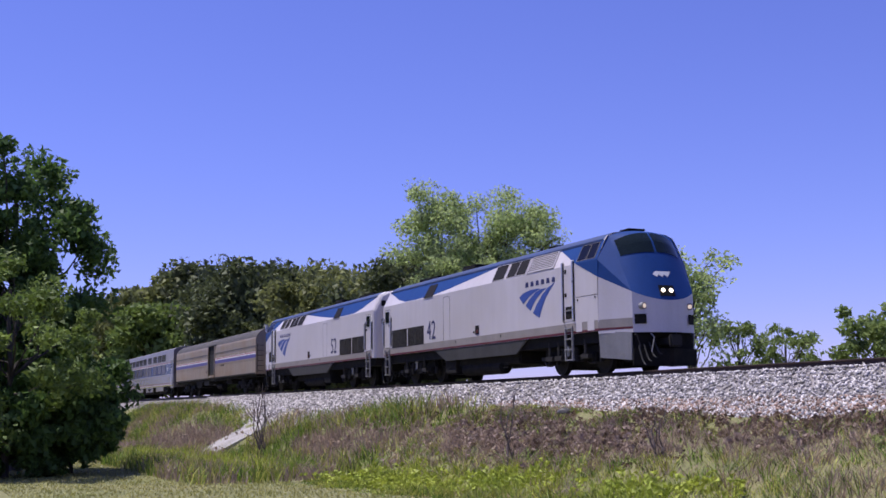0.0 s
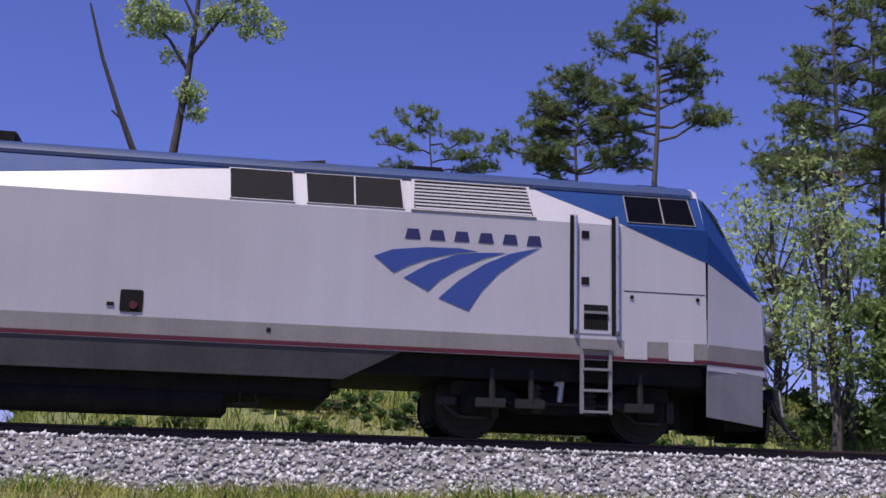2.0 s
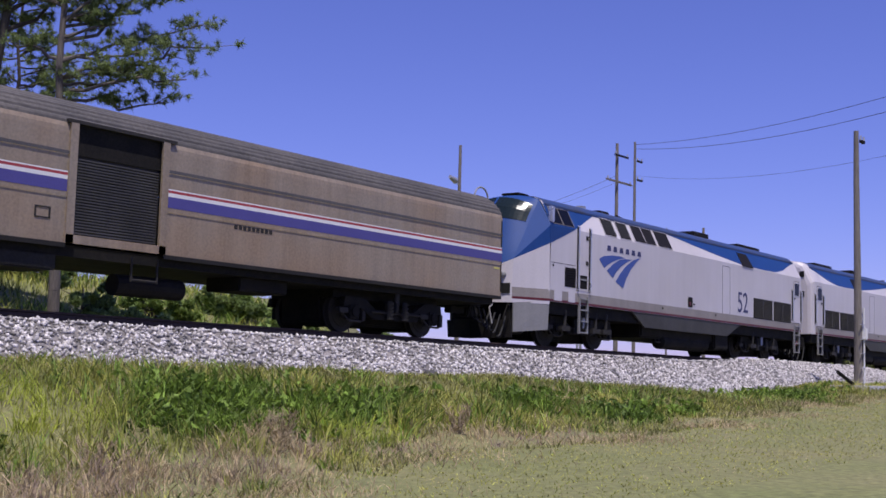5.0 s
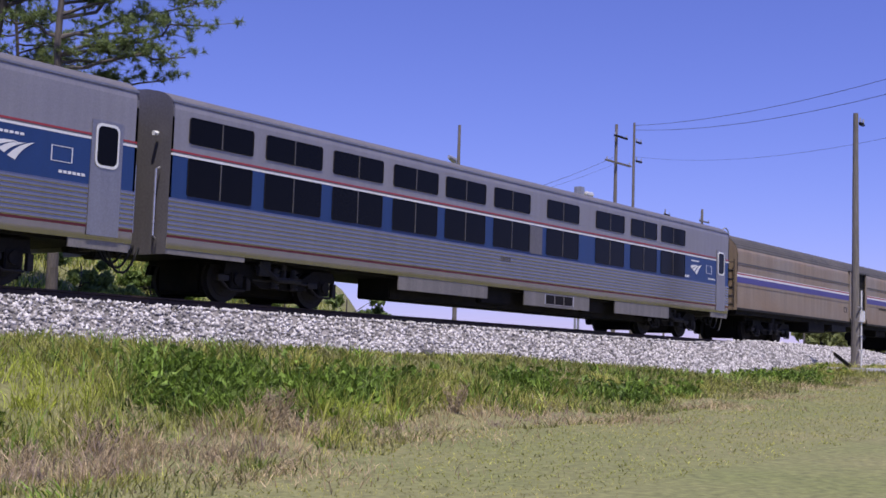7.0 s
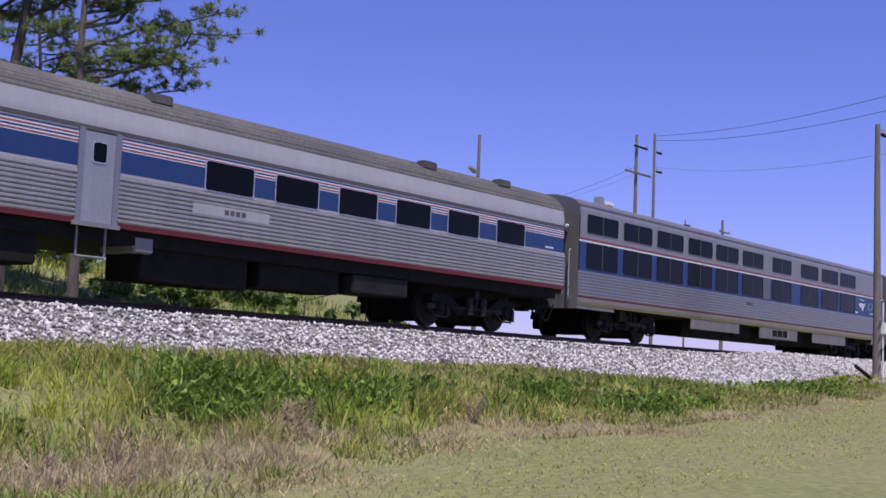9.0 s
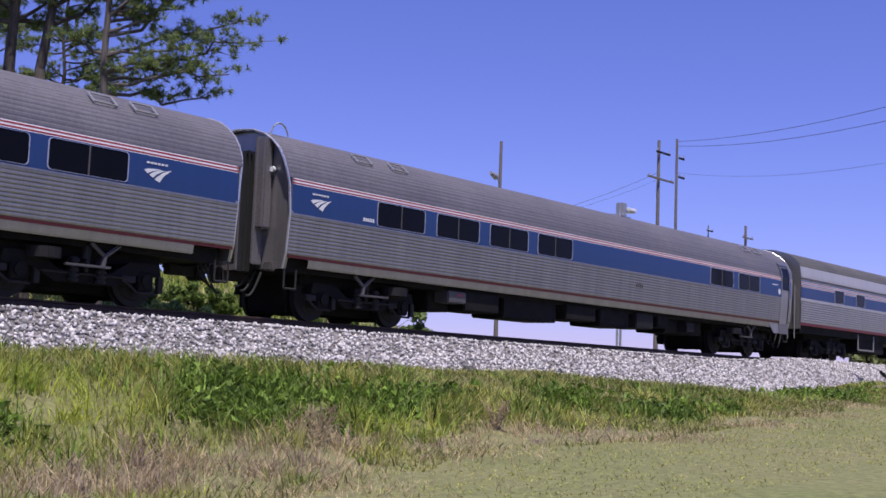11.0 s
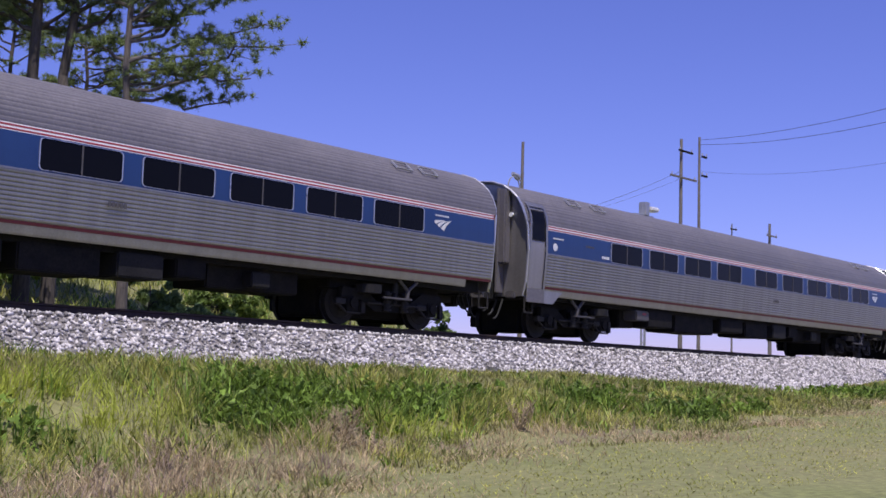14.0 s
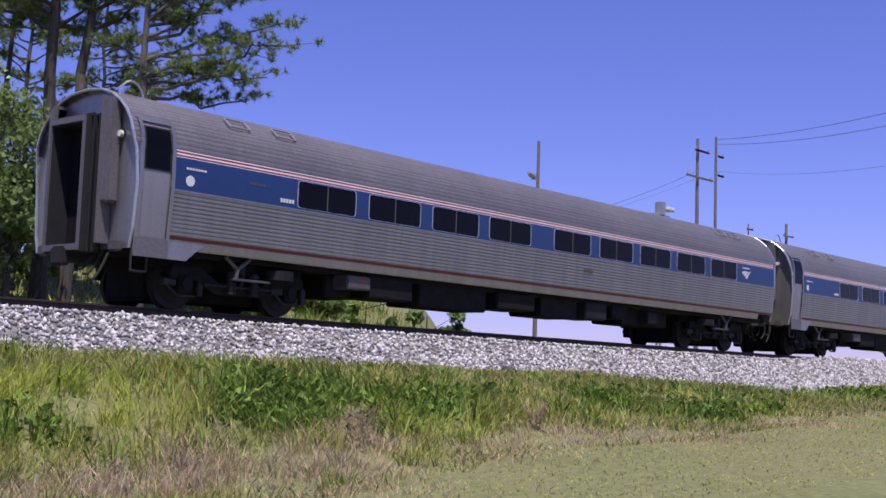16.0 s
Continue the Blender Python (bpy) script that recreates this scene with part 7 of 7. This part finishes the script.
kind_ = np.where((kind_ == 0) & (stray < 0.13 + 0.08 * swell - 0.06 * (x < -9)), 2, kind_)
kind_ = np.where((kind_ == 0) & (stray > 0.86 - 0.1 * swell), 1, kind_)
kind_ = np.where(dk > pick * 0.8 - 0.12, 1, kind_)
kind_ = np.where(dr > pick * 0.8 - 0.2, np.where(own[:, 3] < 0.16, 3, 2), kind_)
kind_ = np.where(pu + 0.3 * swell > pick * 1.5 - 0.5, 3, kind_)
kind_ = np.where(li + 0.3 * swell > pick * 1.1 - 0.4, 4, kind_)
left_ = np.interp(x, [-11, -7], [1.0, 0.0])
kind_ = np.where((kind_ == 0) & (own[:, 4] < left_ * (0.55 + 0.4 * swell) * (d < 7.8)), 3, kind_)
kind_ = np.where((kind_ == 0) & (own[:, 5] < left_ * (0.36 - 0.3 * swell)), 1, kind_)
wide = np.interp(np.hypot(x, y + 19.6), [14, 30, 60], [0.007, 0.012, 0.019])
turn_ = own[:, 3] * 6.28
lay = np.stack([np.cos(turn_), np.sin(turn_)], -1) * (0.1 + 0.45 * own[:, 4:5]) + off * 2.2
for kk, nm, lab, mt, hh, bend, ww in ((0, "tall_grass", "tall yellow-green meadow grass on the bank", G_TALL, 1.0, 0.4, 1.0), (1, "green_weeds", "patches of dark green broad-bladed weeds", G_DARK, 1.0, 0.7, 1.9), (2, "dry_grass", "dry straw-coloured grass", G_DRY, 0.8, 1.0, 0.9),
                                      (3, "withered_weeds", "withered brownish weeds", G_PURPLE, 0.85, 1.0, 1.0), (4, "lime_weeds", "fresh lime-green grass and weeds", G_LIME, 0.85, 0.6, 1.0), (5, "olive_grass", "short dull olive grass at the foot of the ballast", G_OLIVE, 0.7, 0.7, 1.0)):
    m_ = ok & (kind_ == kk)
    hgt = top[m_] * hh * rng.uniform(0.5, 1.2, m_.sum())
    blades(nm, lab, x[m_], y[m_], hgt, wide[m_] * np.where(x[m_] < -8, min(ww, 1.0), ww), rng, mt, bend, lay=lay[m_])
# low growth that fills the ground between the tufts
x, y = clumped(rng, 44000, (-12, 50), (-11.0, -2.8), 1500, 0.3)
m_ = (-y < edge(x)) & (inside(x, y, DRY) < 0.1) & (inside(x, y, DARK) < 0.3)
x, y = x[m_], y[m_]
blades("undergrowth", "low thick undergrowth between the taller grass", x, y, np.interp(-y, [2.8, 4, 8], [0.06, 0.16, 0.14]) * rng.uniform(0.5, 1.5, len(x)), np.interp(x, [-12, 8, 40], [0.012, 0.011, 0.018]), rng, G_OLIVE, 1.0)
# further left
x, y = clumped(rng, 42000, (-100, -36), (-13.0, -3.0), 500, 0.5)
pu, li = inside(x, y, PURPLE), inside(x, y, LIME)
kind_ = np.where(pu > rng.uniform(-0.3, 0.5, len(x)), 1, 0)
kind_ = np.where(li > rng.uniform(-0.2, 0.4, len(x)), 2, kind_)
swell = np.sin(0.7 * x + 1.3 * np.sin(0.9 * y)) * np.sin(1.3 * y + 0.8 * np.sin(0.5 * x)) + 0.35 * rng.normal(size=len(x))
kind_ = np.where((kind_ == 0) & (swell > 0.15), 3, kind_)
kind_ = np.where((kind_ == 0) & (swell < -0.35), 1, kind_)
gap_ = ~((np.abs(x + 59 + (y + 5) * 1.2) < 2.4) & (y > -7.4))
for kk, nm, lab, mt in ((0, "tall_grass", "rough green grass on the far bank", G_TALL), (1, "withered_weeds", "withered brownish scrub on the bank", G_PURPLE), (2, "lime_weeds", "fresh lime-green low weeds by the lawn", G_LIME), (3, "green_weeds", "dark green weeds on the far bank", G_DARK)):
    m_ = (kind_ == kk) & gap_ & (-y < 12.5)
    blades(nm, lab, x[m_], y[m_], rng.uniform(0.2, 0.7, m_.sum()), np.full(m_.sum(), 0.018), rng, mt, 0.8)
# mown lawn, in patches of green, olive and straw
x, y = rng.uniform(-4, 62, 110000), -rng.uniform(6.3, 13.5, 110000)
m_ = (-y > edge(x) - 0.5)
x, y = x[m_], y[m_]
tone = np.sin(1.9 * x + 1.6 * np.sin(2.3 * y)) * np.sin(2.6 * y + 1.2 * np.sin(1.4 * x)) + 0.6 * np.sin(0.6 * x + 1.1 * y) + 0.55 * rng.normal(size=len(x))
for m_, nm, lab, mt, hi in ((tone < -0.15, "lawn_grass", "short mown lawn with straw tints", G_LAWN, 0.055), ((tone >= -0.15) & (tone < 0.75), "lawn_grass", "greener growth in the mown lawn", G_TALL, 0.065), (tone >= 0.75, "lawn_straw", "bleached cuttings lying in the lawn", G_DRY, 0.035)):
    blades(nm, lab, x[m_], y[m_], rng.uniform(0.015, hi, m_.sum()), np.full(m_.sum(), 0.009), rng, mt, 1.4)
# straw that thins out from the weeds into the lawn
x = rng.uniform(-4, 60, 26000)
y = -(edge(x) - 0.5 + rng.exponential(0.55, len(x)))
m_ = rng.random(len(x)) < 0.35 + 0.5 * np.sin(1.3 * x + 0.5 * y)
blades("straw", "flattened straw along the edge of the lawn", x[m_], y[m_], rng.uniform(0.05, 0.16, m_.sum()), np.full(m_.sum(), 0.007), rng, G_DRY, 1.6)
x, y = rng.uniform(-75, -22, 26000), -rng.uniform(9.8, 17.5, 26000)
blades("lawn_grass", "short green lawn beyond the weeds", x, y, rng.uniform(0.04, 0.11, 26000), np.full(26000, 0.018), rng, G_LAWN, 1.0)

# rough pasture on the rise behind the track
x, y = clumped(rng, 40000, (-14, 40), (3.5, 27), 900, 0.5)
patch = np.sin(0.8 * x + 1.5 * np.sin(0.6 * y)) * np.sin(0.9 * y + 1.1 * np.sin(0.5 * x)) + 0.4 * rng.normal(size=len(x))
for m_, nm, lab, mt in ((patch < 0.35, "pasture_grass", "rough yellow-green pasture grass behind the track", G_TALL), (patch >= 0.35, "pasture_weeds", "darker weeds in the pasture behind the track", G_DARK)):
    blades(nm, lab, x[m_], y[m_], rng.uniform(0.12, 0.55, m_.sum()) * (1 if mt is G_TALL else 1.5), np.full(m_.sum(), 0.024), rng, mt, 0.9)

# leafy low weeds in the green patches
def weed_leaves(spots, n, mt, label, size, rng, high=0.32):
    pts = []
    for cx, cy, rx, ry in spots:
        k = int(n * rx * ry)
        px, py = cx + rng.normal(size=k) * rx * 0.45, cy + rng.normal(size=k) * ry * 0.45
        pts.append(np.stack([px, py, ground_z(px, py) + rng.uniform(0.03, high, k)], -1))
    c = np.concatenate(pts)
    tagged(fast_mesh("low_weeds", leaves(rng, c, 0.08, 8, size * 1.15), 3, mt), label, "weeds", kind="stuff")


weed_leaves(DARK, 60, G_DARK, "broad-leaved dark green weeds", 0.055, rng, 0.34)
weed_leaves(LIME, 60, G_LIME, "small-leaved lime-green weeds", 0.05, rng)
weed_leaves(PURPLE, 30, G_PURPLE, "tangle of withered brown weeds", 0.05, rng)

EARTH = [(-31, -4.5, 4.0, 1.0), (-25, -4.2, 4.0, 1.0), (-19, -4.2, 4.0, 0.9), (-14, -4.0, 2.5, 0.7), (-40, -4.6, 4.0, 0.9), (-27, -5.6, 5.0, 0.8)]
weed_leaves(EARTH, 75, G_EARTH, "brown earth crumbs and dead leaf litter", 0.05, rng, 0.07)

# pale gravel and concrete apron at the culvert
M_APRON = surface("stained_concrete", (0.36, 0.34, 0.33), 0.9, 0, 0.25, 1.2, 14, 0.03, second=(0.25, 0.235, 0.22))
za = lambda px, py: float(ground_z(px, py))
bm = bmesh.new()
q = [(-63.5, -3.6), (-59.5, -3.2), (-56.3, -7.2), (-58.8, -7.6)]
slab(bm, [(px, py, za(px, py) + 0.18) for px, py in q], (0, 0, -1), 0.35)
apron = part("concrete_apron", bm, M_APRON)
tagged(apron, "pale concrete culvert apron sloping down the bank", "concrete apron")
bm = bmesh.new()
box(bm, -0.12, 0.12, -0.08, 0.08, 0, 0.1, 0.02)
lit = part("paper_scrap", bm, M_WHITE)
lit.location = (-47.5, -15.5, za(-47.5, -15.5) + 0.02)
tagged(lit, "small white scrap lying on the lawn", "litter")
for px, py, sx in ((21.3, -3.3, 0.17), (13.8, -3.4, 0.12), (-29.5, -3.9, 0.2)):
    bm = bmesh.new()
    bmesh.ops.create_icosphere(bm, subdivisions=2, radius=sx)
    for v in bm.verts:
        v.co = v.co * (1 + 0.3 * noise.noise(v.co * 6 / sx * 0.3 + Vector((px, py, 0))))
        v.co.z *= 0.7
    rk = part("rock", bm, M_SKIRT)
    rk.location = (px, py, za(px, py) + sx * 0.35)
    tagged(rk, "dark weathered rock in the grass", "rock", "rocks")

# timber sleepers in the ballast
tie = part("sleeper", box(bmesh.new(), -0.115, 0.115, -1.3, 1.3, -0.34, -0.165, 0.01), M_TIE, track)
tie.location = (-70.0, 0, float(grade(-70.0)))
for k in range(1, 290):
    o = tie.copy()
    scene.collection.objects.link(o)
    o.location = (-70.0 + 0.52 * k, 0, float(grade(-70.0 + 0.52 * k)))


# ---- movement ----
def run(t):
    """How far the leading engine's middle has come along the track."""
    slip = np.interp(t, [0, 2.5, 3.5, 4.0, 5.0, 7.5, 8.5, 12.5, 13.5, 15.5, 15.8, 16.0], [0.03, 0.0, -0.08, -0.06, 0.03, -0.10, -0.09, -0.02, -0.08, -0.05, -0.11, -0.29])
    return -40.503 + 19.331 * t + 0.15892 * t ** 2 - 0.01533 * t ** 3 + 0.00046976 * t ** 4 + float(slip)


def stand(x):
    """A car's pose with its middle at x: it leans with the line between its bogies."""
    fall = float(grade(x + 9) - grade(x - 9)) / 18
    return pose(x, 0, (float(grade(x + 9)) + float(grade(x - 9))) / 2, 0, -math.degrees(math.atan(fall)), 0)


def motions():
    for ob, back in TRAIN:
        walk(ob, [(t, stand(run(t) + back)) for t in [k * 0.5 for k in range(32)] + [15.8, 16.0]])
    for ob, x, r in WHEELS:
        walk(ob, [(k / FPS, pose(x, 0, r, 0, math.degrees(run(k / FPS) / r), 0)) for k in range(16 * FPS + 1)])


motions()
